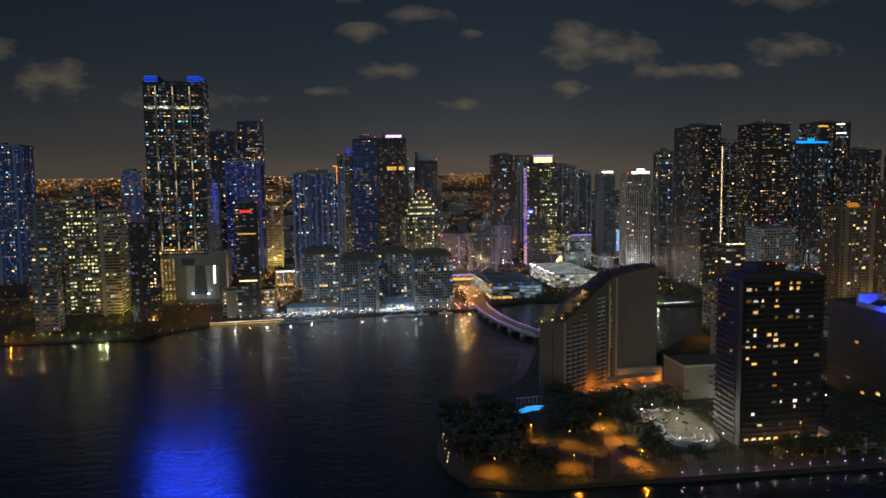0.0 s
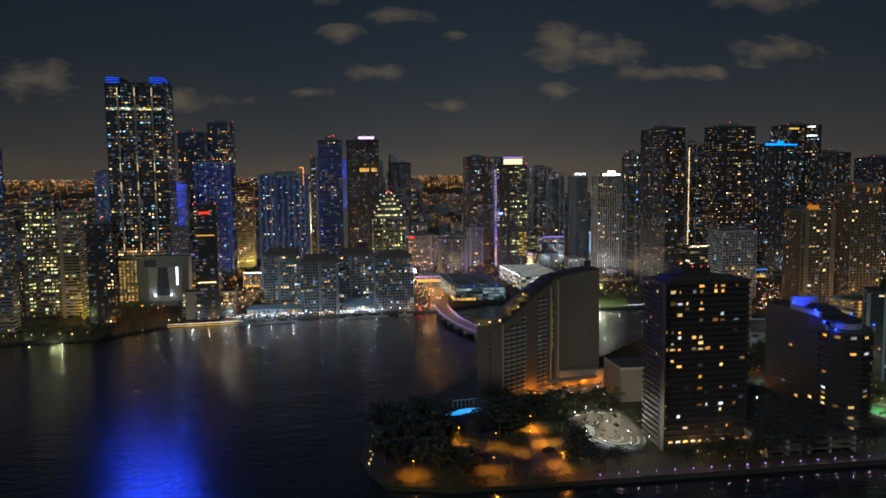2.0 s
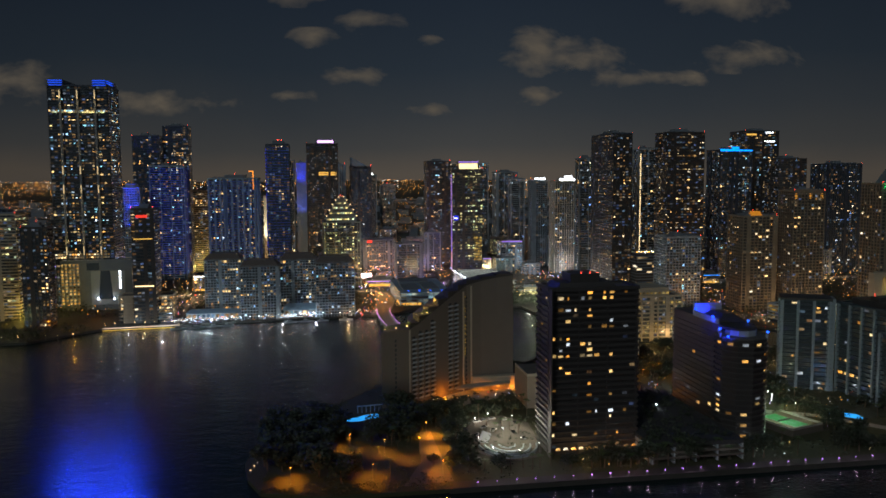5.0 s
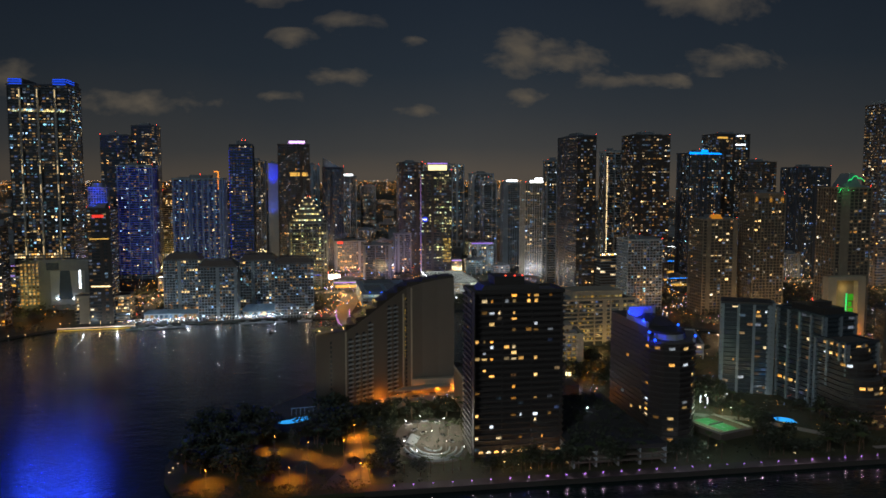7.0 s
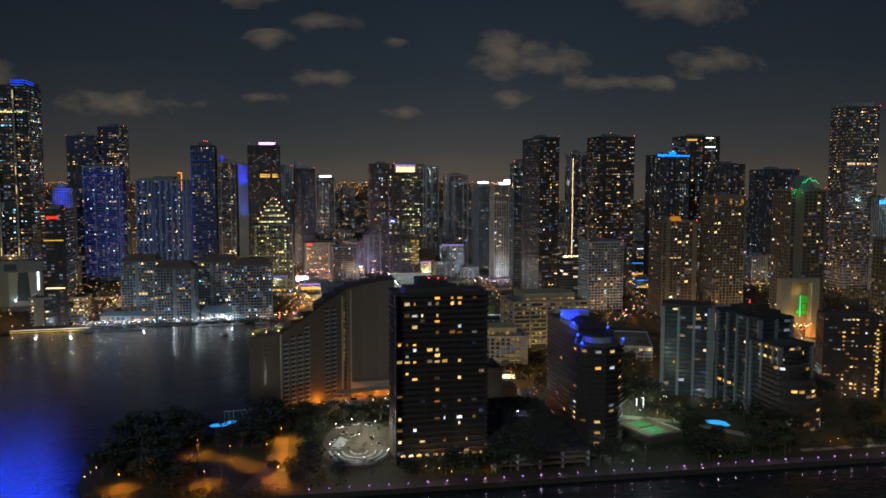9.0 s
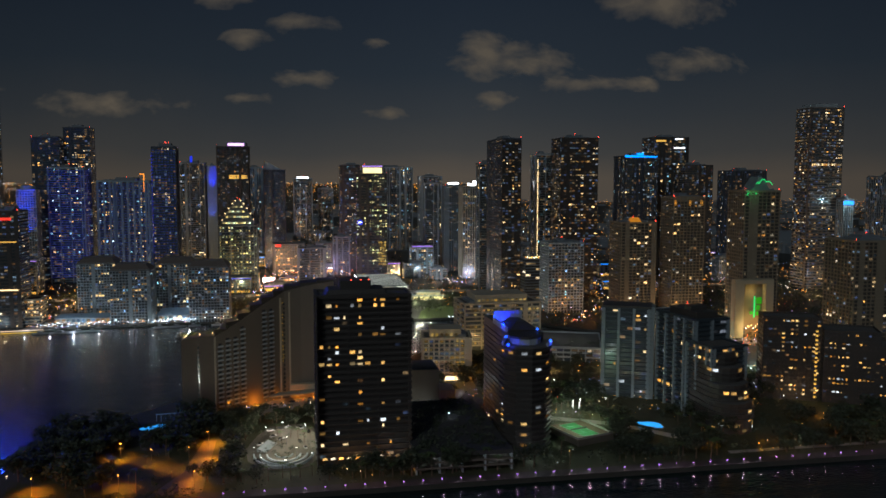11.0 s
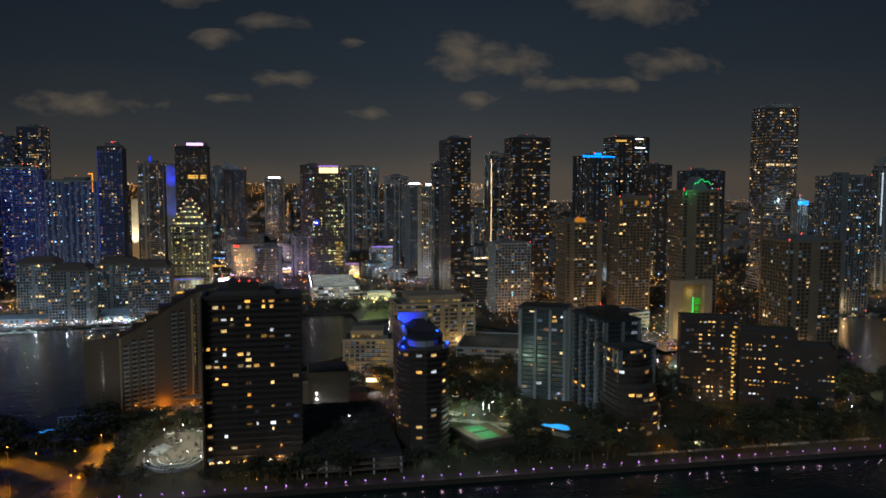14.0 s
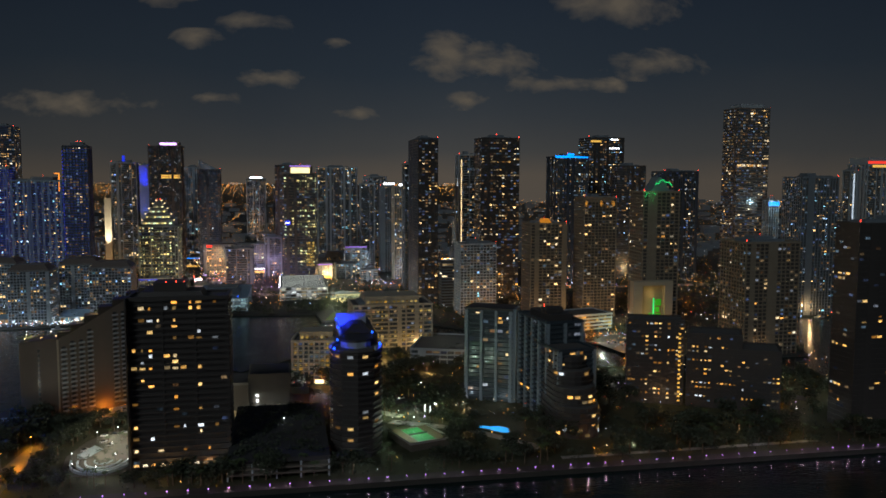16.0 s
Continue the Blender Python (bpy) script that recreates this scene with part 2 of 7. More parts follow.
class Shape:
    """Vertices and faces of one mesh."""

    def __init__(self):
        self.v, self.f = [], []

    def box(self, x0, x1, y0, y1, z0, z1):
        k = len(self.v)
        self.v += [(x0, y0, z0), (x1, y0, z0), (x1, y1, z0), (x0, y1, z0), (x0, y0, z1), (x1, y0, z1), (x1, y1, z1), (x0, y1, z1)]
        self.f += [(k, k + 3, k + 2, k + 1), (k + 4, k + 5, k + 6, k + 7), (k, k + 1, k + 5, k + 4), (k + 1, k + 2, k + 6, k + 5),
                   (k + 2, k + 3, k + 7, k + 6), (k + 3, k, k + 4, k + 7)]
        return self

    def prism(self, pts, z0, z1, top=None):
        """An upright prism on a footprint given anticlockwise; z0 and z1 may be lists, one a corner."""
        k, n = len(self.v), len(pts)
        zs0 = z0 if isinstance(z0, (list, tuple)) else [z0] * n
        zs1 = z1 if isinstance(z1, (list, tuple)) else [z1] * n
        self.v += [(x, y, z) for (x, y), z in zip(pts, zs0)] + [(x, y, z) for (x, y), z in zip(top or pts, zs1)]
        self.f += [tuple(k + n - 1 - i for i in range(n)), tuple(k + n + i for i in range(n))]
        self.f += [(k + i, k + (i + 1) % n, k + n + (i + 1) % n, k + n + i) for i in range(n)]
        return self

    def tube(self, x, y, z0, z1, r0, r1=None, n=10, dx=0.0, dy=0.0):
        r1 = r0 if r1 is None else r1
        ring = [(math.cos(2 * math.pi * i / n), math.sin(2 * math.pi * i / n)) for i in range(n)]
        return self.prism([(x + r0 * c, y + r0 * s) for c, s in ring], z0, z1, [(x + dx + r1 * c, y + dy + r1 * s) for c, s in ring])

    def gem(self, x, y, z, r):
        """An eight-sided far light."""
        k = len(self.v)
        self.v += [(x - r, y, z), (x + r, y, z), (x, y - r, z), (x, y + r, z), (x, y, z - r), (x, y, z + r)]
        for a, b in ((0, 2), (2, 1), (1, 3), (3, 0)):
            self.f += [(k + a, k + b, k + 5), (k + b, k + a, k + 4)]
        return self

    def ball(self, x, y, z, r):
        k = len(self.v)
        self.v += [(x + r, y, z), (x, y + r, z), (x - r, y, z), (x, y - r, z), (x, y, z + r), (x, y, z - r)]
        self.f += [(k, k + 1, k + 4), (k + 1, k + 2, k + 4), (k + 2, k + 3, k + 4), (k + 3, k, k + 4),
                   (k + 1, k, k + 5), (k + 2, k + 1, k + 5), (k + 3, k + 2, k + 5), (k, k + 3, k + 5)]
        return self

    def quad(self, a, b, c, d):
        k = len(self.v)
        self.v += [a, b, c, d]
        self.f.append((k, k + 1, k + 2, k + 3))
        return self

    def bar(self, a, b, r, n=5):
        """A round bar from a to b."""
        a, b = Vector(a), Vector(b)
        q = (b - a).to_track_quat("Z", "Y")
        k = len(self.v)
        for end in (a, b):
            self.v += [tuple(end + q @ Vector((r * math.cos(2 * math.pi * i / n), r * math.sin(2 * math.pi * i / n), 0))) for i in range(n)]
        self.f += [tuple(k + n - 1 - i for i in range(n)), tuple(k + n + i for i in range(n))]
        self.f += [(k + i, k + (i + 1) % n, k + n + (i + 1) % n, k + n + i) for i in range(n)]
        return self

    def mesh(self, name, mat, smooth=False):
        me = bpy.data.meshes.new(name)
        me.from_pydata(self.v, [], self.f)
        me.materials.append(mat)
        if smooth:
            me.polygons.foreach_set("use_smooth", [True] * len(me.polygons))
        me.update()
        return me


def part(name, shape, mat, parent, label="", kind="", at=None):
    """One mesh under a thing or a part; shape is a Shape or a finished mesh, at its place in the parent."""
    sx, sy = parent.get("fit_x", 1.0), parent.get("fit_y", 1.0)
    if isinstance(shape, Shape) and sx * sy != 1.0:
        shape.v = [(x * sx, y * sy, z) for x, y, z in shape.v]
    if at is not None and sx * sy != 1.0:
        at = Matrix.Translation((at.translation.x * sx, at.translation.y * sy, at.translation.z)) @ at.to_3x3().to_4x4()
    me = shape.mesh(name, mat) if isinstance(shape, Shape) else shape
    ob = new(name, me)
    ob.parent = parent
    if at is not None:
        ob.matrix_basis = at
    return tagged(ob, label, "", "", kind)


def thing(name, x, y, z, rz, label, category, group="", kind="", grid=True):
    x, y = site(x, y) if grid else (x, y)
    ob = new(name)
    ob.empty_display_size = 0.1
    ob.matrix_basis = pose(x, y, z, 0, 0, rz)
    return tagged(ob, label, category, group, kind)


def setting(name, shape, mat, label, category):
    return tagged(new(name, shape.mesh(name, mat)), label, category, "", "structure")


MESHES = {}


def shared(key, make):
    if key not in MESHES:
        MESHES[key] = make()
    return MESHES[key]


def beacons(parent, spots):
    me = shared("beacon", lambda: Shape().ball(0, 0, 0.4, 0.34).tube(0, 0, -1.2, 0.1, 0.1, n=5).mesh("beacon", RED_LAMP))
    for x, y, z in spots:
        part("beacon", me, None, parent, "small red warning light", at=pose(x, y, z + 1.2))


# ---- towers ----


STYLES = {"grid": dict(band=0.9, proud=0.3, pier=0.7, q=0.4, every=1), "balcony": dict(band=0.45, proud=1.4, pier=0.9, q=0.9, every=4),
          "vertical": dict(band=0.6, proud=0.1, pier=0.8, q=0.6, every=1), "ribbon": dict(band=1.5, proud=0.3, pier=0.4, q=0.1, every=4)}


def tower(name, label, x0, x1, y, h, depth=None, rot=0.0, fh=3.3, bay=3.6, lit=0.14, rooms=None, skin=None, core=None, proud=None,
          band=None, pier=None, pier_proud=None, every=None, pick=80, far=False, rows_lit=0.0, house=True, beacon=True, z0=2.0,
          category="high-rise", group="towers", floors_from=1, pattern=None, seen=None, style=None, led=None, blank=0.12, dim=0.45, fin=None, plan=None, face=None):
    """A high-rise on a rectangle: glazed core, a band at each floor, piers between the bays, lit rooms, a roof with its
    plant house.
    The front stands at y and looks towards the bay. seen: x0 and x1 bound front and side together as they show from
    that x; the front is taken narrower, its depth guessed. plan: a depth set by hand, x0 to x1 as front. face: another
    colour for the front."""
    rnd = random.Random(name + label + str(round(x0)))
    pick = int(pick * 0.2) if far else int(pick * 0.65)
    rooms, skin, core = rooms or MIXED_ROOMS, skin or GREY, core or GLASS
    st = STYLES[style or rnd.choice(("grid", "balcony", "vertical", "ribbon", "balcony", "balcony", "ribbon"))]
    band, proud, pier = (st["band"] if band is None else band), (st["proud"] if proud is None else proud), (st["pier"] if pier is None else pier)
    q, every = (st["q"] if pier_proud is None else pier_proud), every or st["every"]
    w, d = x1 - x0, depth or (x1 - x0) * 0.75
    w_old, d_old = w, d
    if far and seen is None and not plan:
        seen = 70.0
    d *= 1.3
    if seen is not None:
        side = max(0.0, x0 - seen) if x0 > seen else max(0.0, seen - x1)
        k = side / (y + 20)
        w = w_old / (1 + 0.8 * k)
        d = max(14.0, 0.8 * w)
        if x0 > seen:
            x0 = x1 - w
        elif x1 < seen:
            x1 = x0 + w
    if plan:
        w, d = w_old, plan
    root = thing(name, (x0 + x1) / 2, y + d / 2, z0, rot, label, category, group, grid=False)
    h = h - z0
    nf, nb, ns = max(2, round(h / fh)), max(2, round(w / bay)), max(2, round(d / bay))
    fh, bx, by = h / nf, w / nb, d / ns
    part("core", Shape().box(-w / 2, w / 2, -d / 2, d / 2, -2, h), core, root)
    p = proud
    levels = [i * fh for i in range(1, nf)]
    spots = [(-w / 2 + i * bx, -d / 2, 0) for i in range(nb + 1) if i % every == 0 or i == nb] + [(-w / 2 + i * bx, d / 2, 180) for i in range(0, nb + 1, every * 2)]
    spots += [(-w / 2, -d / 2 + i * by, -90) for i in range(0, ns + 1, every)] + [(w / 2, -d / 2 + i * by, 90) for i in range(0, ns + 1, every)]
    solid_f = [rnd.random() < blank and not pattern for i in range(nb)]
    solid_s = [rnd.random() < blank and not pattern for i in range(ns)]
    if far:
        sh = Shape()
        for z in levels:
            sh.box(-w / 2 - p, w / 2 + p, -d / 2 - p, d / 2 + p, z - band / 2, z + band / 2)
        for x, yy, a in (spots if pier > 0 else ()):
            u, v = (pier / 2, q) if a in (0, 180) else (q, pier / 2)
            sh.box(x - u, x + u, yy - v, yy + v, 0, h)
        for i in range(nb):
            if solid_f[i]:
                sh.box(-w / 2 + i * bx, -w / 2 + (i + 1) * bx, -d / 2 - 0.2 - p / 2, -d / 2, 0, h)
        for i in range(ns):
            if solid_s[i]:
                for e in (-1, 1):
                    sh.box(*sorted((e * w / 2, e * (w / 2 + 0.2 + p / 2))), -d / 2 + i * by, -d / 2 + (i + 1) * by, 0, h)
        part("facade_frame", sh, skin, root)
    else:
        bm = Shape().box(-w / 2 - p, w / 2 + p, -d / 2 - p, d / 2 + p, -band / 2, band / 2).mesh("floor_band", skin)
        for z in levels:
            part("floor_band", bm, None, root, at=pose(0, 0, z))
        if pier > 0:
            pm = Shape().box(-pier / 2, pier / 2, -q, 0.3, 0, h).mesh("pier", fin or skin)
            for x, yy, a in spots:
                part("pier", pm, None, root, at=pose(x, yy, 0, 0, 0, a))
        for i in range(nb):
            if solid_f[i]:
                part("blank_bay", Shape().box(-w / 2 + i * bx, -w / 2 + (i + 1) * bx, -d / 2 - 0.2 - p / 2, -d / 2, 0, h), skin, root)
    wh = min(1.6 if far else 1.75, max(0.9, fh - band - 0.2))
    # lit rooms
    cells, faint = [], Shape()

    def dim_pane(x, yy, z, a, bw):
        g = max(0.5, (bw - max(0, min(pier, 1.2))) / 2 - 0.1)
        if a == 0:
            faint.quad((x - g, yy, z - wh / 2), (x + g, yy, z - wh / 2), (x + g, yy, z + wh / 2), (x - g, yy, z + wh / 2))
        elif a == -90:
            faint.quad((x, yy + g, z - wh / 2), (x, yy - g, z - wh / 2), (x, yy - g, z + wh / 2), (x, yy + g, z + wh / 2))
        else:
            faint.quad((x, yy - g, z - wh / 2), (x, yy + g, z - wh / 2), (x, yy + g, z + wh / 2), (x, yy - g, z + wh / 2))

    habit = {a: [rnd.choice((0.15, 0.5, 0.8, 1.0, 1.3, 2.4)) for i in range(n)] for a, n in ((0, nb), (-90, ns), (90, ns))}
    for k in range(floors_from, nf):
        row = 0.85 if rnd.random() < rows_lit else lit * rnd.choice((0.2, 0.6, 0.9, 1.2, 2.2))
        for a, count, step, solid in ((0, nb, bx, solid_f), (-90, ns, by, solid_s), (90, ns, by, solid_s)):
            last = False
            for i in range(count):
                if solid[i]:
                    continue
                if a == 0:
                    x, yy = -w / 2 + (i + 0.5) * bx, -d / 2 - 0.05
                else:
                    x, yy = (w / 2 + 0.05) * (1 if a == 90 else -1), -d / 2 + (i + 0.5) * by
                z = (k + 0.5) * fh
                if a == 0 and pattern and nf - 1 - k < len(pattern):
                    on = pattern[nf - 1 - k][i:i + 1] == "x"
                else:
                    on = rnd.random() < row * habit[a][i] * (1.05 if a == 0 else 0.8) * (2.4 if last else 0.75)
                last = on
                if on:
                    cells.append((x, yy, z, a, step))
                elif rnd.random() < dim:
                    dim_pane(x, yy, z, a, step)
    rnd.shuffle(cells)
    # panes of several sizes: whole bays, doors, small lamps behind curtains
    SIZES = ((0.95, 1.0), (0.95, 0.6), (0.6, 1.0), (0.55, 0.6), (0.35, 0.8), (0.3, 0.45))
    kinds = []
    for fw, ft in SIZES:
        ww, tt = max(0.5, (bx - max(0, min(pier, 1.2))) * fw - 0.1), wh * ft
        kinds.append(Shape().box(-ww / 2, ww / 2, -0.06, 0.06, -wh / 2, -wh / 2 + tt).mesh("window", rooms))
    rest = Shape()
    for j, (x, yy, z, a, bw) in enumerate(cells):
        k = rnd.choice((0, 1, 2, 2, 3, 3, 4, 5) if far else (0, 0, 1, 2, 2, 3, 4))
        if j < pick:
            part("window", kinds[k], None, root, at=pose(x, yy, z, 0, 0, a))
        else:
            ww, tt = max(0.4, (bw - max(0, min(pier, 1.2))) * SIZES[k][0]) / 2, wh * SIZES[k][1]
            off = rnd.uniform(-0.2, 0.2) * bw * (1 - SIZES[k][0])
            if a == 0:
                rest.box(x + off - ww, x + off + ww, yy - 0.06, yy + 0.06, z - wh / 2, z - wh / 2 + tt)
            else:
                rest.box(x - 0.06, x + 0.06, yy + off - ww, yy + off + ww, z - wh / 2, z - wh / 2 + tt)
    if rest.v:
        part("glazing", rest, FAR[rooms], root, "many small lit windows", "stuff")
    if faint.v:
        part("dim_glazing", faint, DIM_ROOMS, root, "faintly lit window panes", "stuff")
    # glowing edges added in place of blue light falling on the facade
    if led:
        sh = Shape()
        for z in levels[2:]:
            sh.box(-w / 2 - p - 0.1, w / 2 + p + 0.1, -d / 2 - p - 0.1, -d / 2 - p, z - 0.2, z + 0.2)
            sh.box(w / 2 + p, w / 2 + p + 0.1, -d / 2, d / 2, z - 0.2, z + 0.2)
            sh.box(-w / 2 - p - 0.1, -w / 2 - p, -d / 2, d / 2, z - 0.2, z + 0.2)
        part("edge_lighting", sh, led, root, "thin coloured light lines on the floor edges", "stuff")
    # the front alone gets bands and piers in a darker colour
    if face:
        sh = Shape()
        for z in levels:
            sh.box(-w / 2 - p - 0.05, w / 2 + p + 0.05, -d / 2 - p - 0.3, -d / 2 - p - 0.02, z - band / 2 - 0.1, z + band / 2 + 0.1)
        for i in range(nb + 1):
            sh.box(-w / 2 + i * bx - 0.4, -w / 2 + i * bx + 0.4, -d / 2 - p - 0.2, -d / 2 - 0.02, 0, h)
        part("front_cladding", sh, face, root, "dark cladding of the front")
    # roof
    sh = Shape()
    for a, b, c, e in ((-w / 2 - p, w / 2 + p, -d / 2 - p, -d / 2 + 0.4), (-w / 2 - p, w / 2 + p, d / 2 - 0.4, d / 2 + p),
                       (-w / 2 - p, -w / 2 + 0.4, -d / 2 + 0.4, d / 2 - 0.4), (w / 2 - 0.4, w / 2 + p, -d / 2 + 0.4, d / 2 - 0.4)):
        sh.box(a, b, c, e, h - 0.6, h + 1.3)
    part("parapet", sh, skin, root)
    part("roof", Shape().box(-w / 2 + 0.4, w / 2 - 0.4, -d / 2 + 0.4, d / 2 - 0.4, h, h + 0.15), ROOF, root)
    if house:
        cut = rnd.choice((0.0, 0.08, -0.12))
        part("plant_house", Shape().box(-w * (0.34 + cut), w * (0.3 - cut), -d * 0.34, d * 0.3, h + 0.15, h + 2.6).box(-w * 0.2, w * (0.16 + cut), -d * 0.18, d * 0.22, h + 2.6, h + 5.2), DARK, root)
        part("rooftop_unit", Shape().box(w * 0.32, w * 0.4, -d * 0.1, d * 0.1, h + 0.15, h + 2.0), GREY, root)
    if beacon:
        spots = [(-w / 2 + 0.3, -d / 2 + 0.3, h + 1.3), (w / 2 - 0.3, -d / 2 + 0.3, h + 1.3)] + ([(0, 0, h + 5.2)] if house else [])
        beacons(root, rnd.sample(spots, rnd.choice((1, 1, 2)) if far else 2))
    root["fit_x"], root["fit_y"] = w / w_old, d / d_old
    return root


def lit_row(root, mat, x0, x1, y, z, step=3.2, wide=2.2, tall=1.6, label="lit window of a bright floor"):
    me = Shape().box(-wide / 2, wide / 2, -0.08, 0.08, -tall / 2, tall / 2).mesh("window", mat)
    for i in range(int((x1 - x0) / step) + 1):
        part("window", me, None, root, label, at=pose(x0 + i * step, y, z))


def strip(root, name, mat, x0, x1, y0, y1, z0, z1, label=""):
    return part(name, Shape().box(x0, x1, y0, y1, z0, z1), mat, root, label)

# ---- water and land ----


def water_material():
    """Short crossing wind ripples over a slow swell."""
    m = bpy.data.materials.new("bay_water")
    m.use_nodes = True
    n, l = m.node_tree.nodes, m.node_tree.links
    p = n["Principled BSDF"]
    p.inputs["Base Color"].default_value, p.inputs["Roughness"].default_value, p.inputs["IOR"].default_value = (0.012, 0.026, 0.027, 1), 0.17, 1.333
    tc, last = n.new("ShaderNodeTexCoord"), None
    for (sx, sy), turn, scale, gain, detail in (((0.5, 1.0), 8, 0.14, 0.42, 2.0), ((0.6, 1.0), -14, 0.5, 0.36, 2.0), ((0.35, 1.0), 3, 0.035, 0.5, 2.0)):
        mp, tex, add = n.new("ShaderNodeMapping"), n.new("ShaderNodeTexNoise"), n.new("ShaderNodeMath")
        mp.inputs["Scale"].default_value, mp.inputs["Rotation"].default_value = (sx, sy, 1.0), (0, 0, radians(turn))
        tex.inputs["Scale"].default_value, tex.inputs["Detail"].default_value, tex.inputs["Roughness"].default_value = scale, detail, 0.55
        add.operation, add.inputs[1].default_value, add.inputs[2].default_value = "MULTIPLY_ADD", gain, 0.0
        l.new(tc.outputs["Object"], mp.inputs[0])
        l.new(mp.outputs[0], tex.inputs["Vector"])
        l.new(tex.outputs["Fac"], add.inputs[0])
        if last:
            l.new(last.outputs[0], add.inputs[2])
        last = add
    bp = n.new("ShaderNodeBump")
    bp.inputs["Strength"].default_value, bp.inputs["Distance"].default_value = 0.85, 0.8
    l.new(last.outputs[0], bp.inputs["Height"])
    l.new(bp.outputs[0], p.inputs["Normal"])
    return m


def slab(name, pts, z0, z1, mat, label, category):
    pts = [site(x, y) for x, y in pts]
    bm = bmesh.new()
    low, top = [bm.verts.new((x, y, z0)) for x, y in pts], [bm.verts.new((x, y, z1)) for x, y in pts]
    n = len(pts)
    for i in range(n):
        bm.faces.new((low[i], low[(i + 1) % n], top[(i + 1) % n], top[i]))
    for a, b, c in tessellate_polygon([[Vector((x, y, 0)) for x, y in pts]]):
        bm.faces.new((top[a], top[b], top[c]))
    bmesh.ops.recalc_face_normals(bm, faces=bm.faces[:])
    for f in bm.faces:
        if abs(f.normal.z) > 0.9 and f.normal.z < 0:
            f.normal_flip()
    me = bpy.data.meshes.new(name)
    bm.to_mesh(me)
    bm.free()
    me.materials.append(mat)
    return tagged(new(name, me), label, category, "", "structure")


def inside(x, y, pts):
    hit = False
    for (xa, ya), (xb, yb) in zip(pts, pts[1:] + pts[:1]):
        if (ya > y) != (yb > y) and x < xa + (y - ya) * (xb - xa) / (yb - ya):
            hit = not hit
    return hit


WATER = water_material()
setting("water", Shape().quad((-5000, -2500, 0), (5000, -2500, 0), (5000, 4900, 0), (-5000, 4900, 0)), WATER, "dark rippled bay water with city reflections", "water")
MAINLAND = [(-4900, 470), (-700, 490), (-347, 513), (-227, 514), (-190, 545), (-179, 553), (-108, 557), (-52, 565), (37, 570), (90, 571), (150, 596),
            (254, 589), (262, 557), (336, 557), (345, 556), (420, 500), (520, 445), (600, 392), (690, 392), (705, 455), (790, 520), (930, 505), (1100, 440),
            (1600, 380), (4400, 360), (4400, 3350), (-4900, 3350)]
slab("ground", MAINLAND, -3, 2.0, SOIL, "dark built-up city ground behind the waterfront", "ground")
ISLAND = [(38, 243), (70, 236), (130, 235.5), (660, 234.5), (700, 250), (705, 300), (660, 345), (560, 372), (430, 395), (330, 440), (262, 445), (210, 405),
          (196, 415), (172, 452), (138, 474), (128, 462), (122, 430), (96, 372), (70, 345), (42, 318), (26, 292), (24, 272), (29, 256)]
slab("island_ground", ISLAND, -3, 2.0, GRASS, "dark grass and planting of the bay island", "ground")
slab("seawall_cap", [(128, 234.6), (662, 233.6), (662, 235.4), (128, 236.4)], -2.5, 2.6, SEAWALL, "stained concrete seawall along the water", "seawall")
slab("promenade", [(130, 236.6), (655, 235.6), (655, 240.2), (130, 241.2)], 1.9, 2.12, SEAWALL, "brown paved waterfront promenade", "pavement")
slab("island_road", [(232, 316), (262, 306), (296, 316), (380, 352), (560, 330), (606, 300), (614, 306), (566, 340), (380, 364), (292, 330), (262, 380), (214, 400), (206, 392), (246, 366)],
     1.9, 2.1, ASPHALT, "dark asphalt street on the island", "road")
slab("plaza", [(146, 298), (143, 282), (147, 269), (156, 260), (168, 257), (180, 260), (184, 270), (184, 300), (170, 312), (152, 310)], 1.9, 2.14, PATH_STONE,
     "brown paved round drive court", "pavement")
slab("park_path", [(106, 240), (131, 242), (128, 262), (124, 296), (117, 296), (116, 262)], 1.9, 2.1, PATH_STONE, "paved park path under orange lamps", "pavement")
slab("forecourt", [(126, 330), (140, 326), (190, 345), (190, 356), (160, 356), (130, 344)], 1.9, 2.15, PAVING, "paved hotel forecourt in orange light", "pavement")

# ---- far city ----
rnd = random.Random(4)
far_blocks, far_lights = Shape(), Shape()
for i in range(1500):
    yy = 1420 + 3300 * rnd.random() ** 1.5
    xx = (rnd.random() * 2 - 1) * (yy * 0.6 + 300) + 150 + yy * 0.16
    s, hh = rnd.uniform(8, 22), rnd.choice((5, 6, 7, 8, 10, 14, 18)) * (1.8 if rnd.random() < 0.06 else 1)
    far_blocks.box(xx - s, xx + s, yy - s * 0.6, yy + s * 0.6, 1.5, 2 + hh)
tagged(new("far_houses", far_blocks.mesh("far_houses", DARK)), "low dark blocks of the distant city", "city", "", "stuff")
for i in range(20000):
    yy = 1300 + 3500 * rnd.random() ** 0.9
    xx = (rnd.random() * 2 - 1) * (yy * 0.6 + 300) + 150 + yy * 0.16
    if rnd.random() < 0.55:
        xx = round(xx / 130) * 130 + rnd.uniform(-4, 4)
    r = rnd.uniform(0.22, 0.52) * (yy / 2000) ** 0.7
    far_lights.gem(xx, yy, rnd.uniform(9, 24), r)
FAR_DOTS = room_light("far_street_lights", [(1, 0.38, 0.05), (1, 0.48, 0.1), (1, 0.32, 0.03), (1, 0.66, 0.28), (1, 0.42, 0.07), (0.85, 0.92, 1), (1, 0.36, 0.04)], 6.5, True)
tagged(new("far_street_lights", far_lights.mesh("far_street_lights", FAR_DOTS)), "thousands of amber street lights of the distant city", "lights", "", "stuff")
# far lights raised on an upright sheet to fill the view below the horizon
band_lights = Shape()
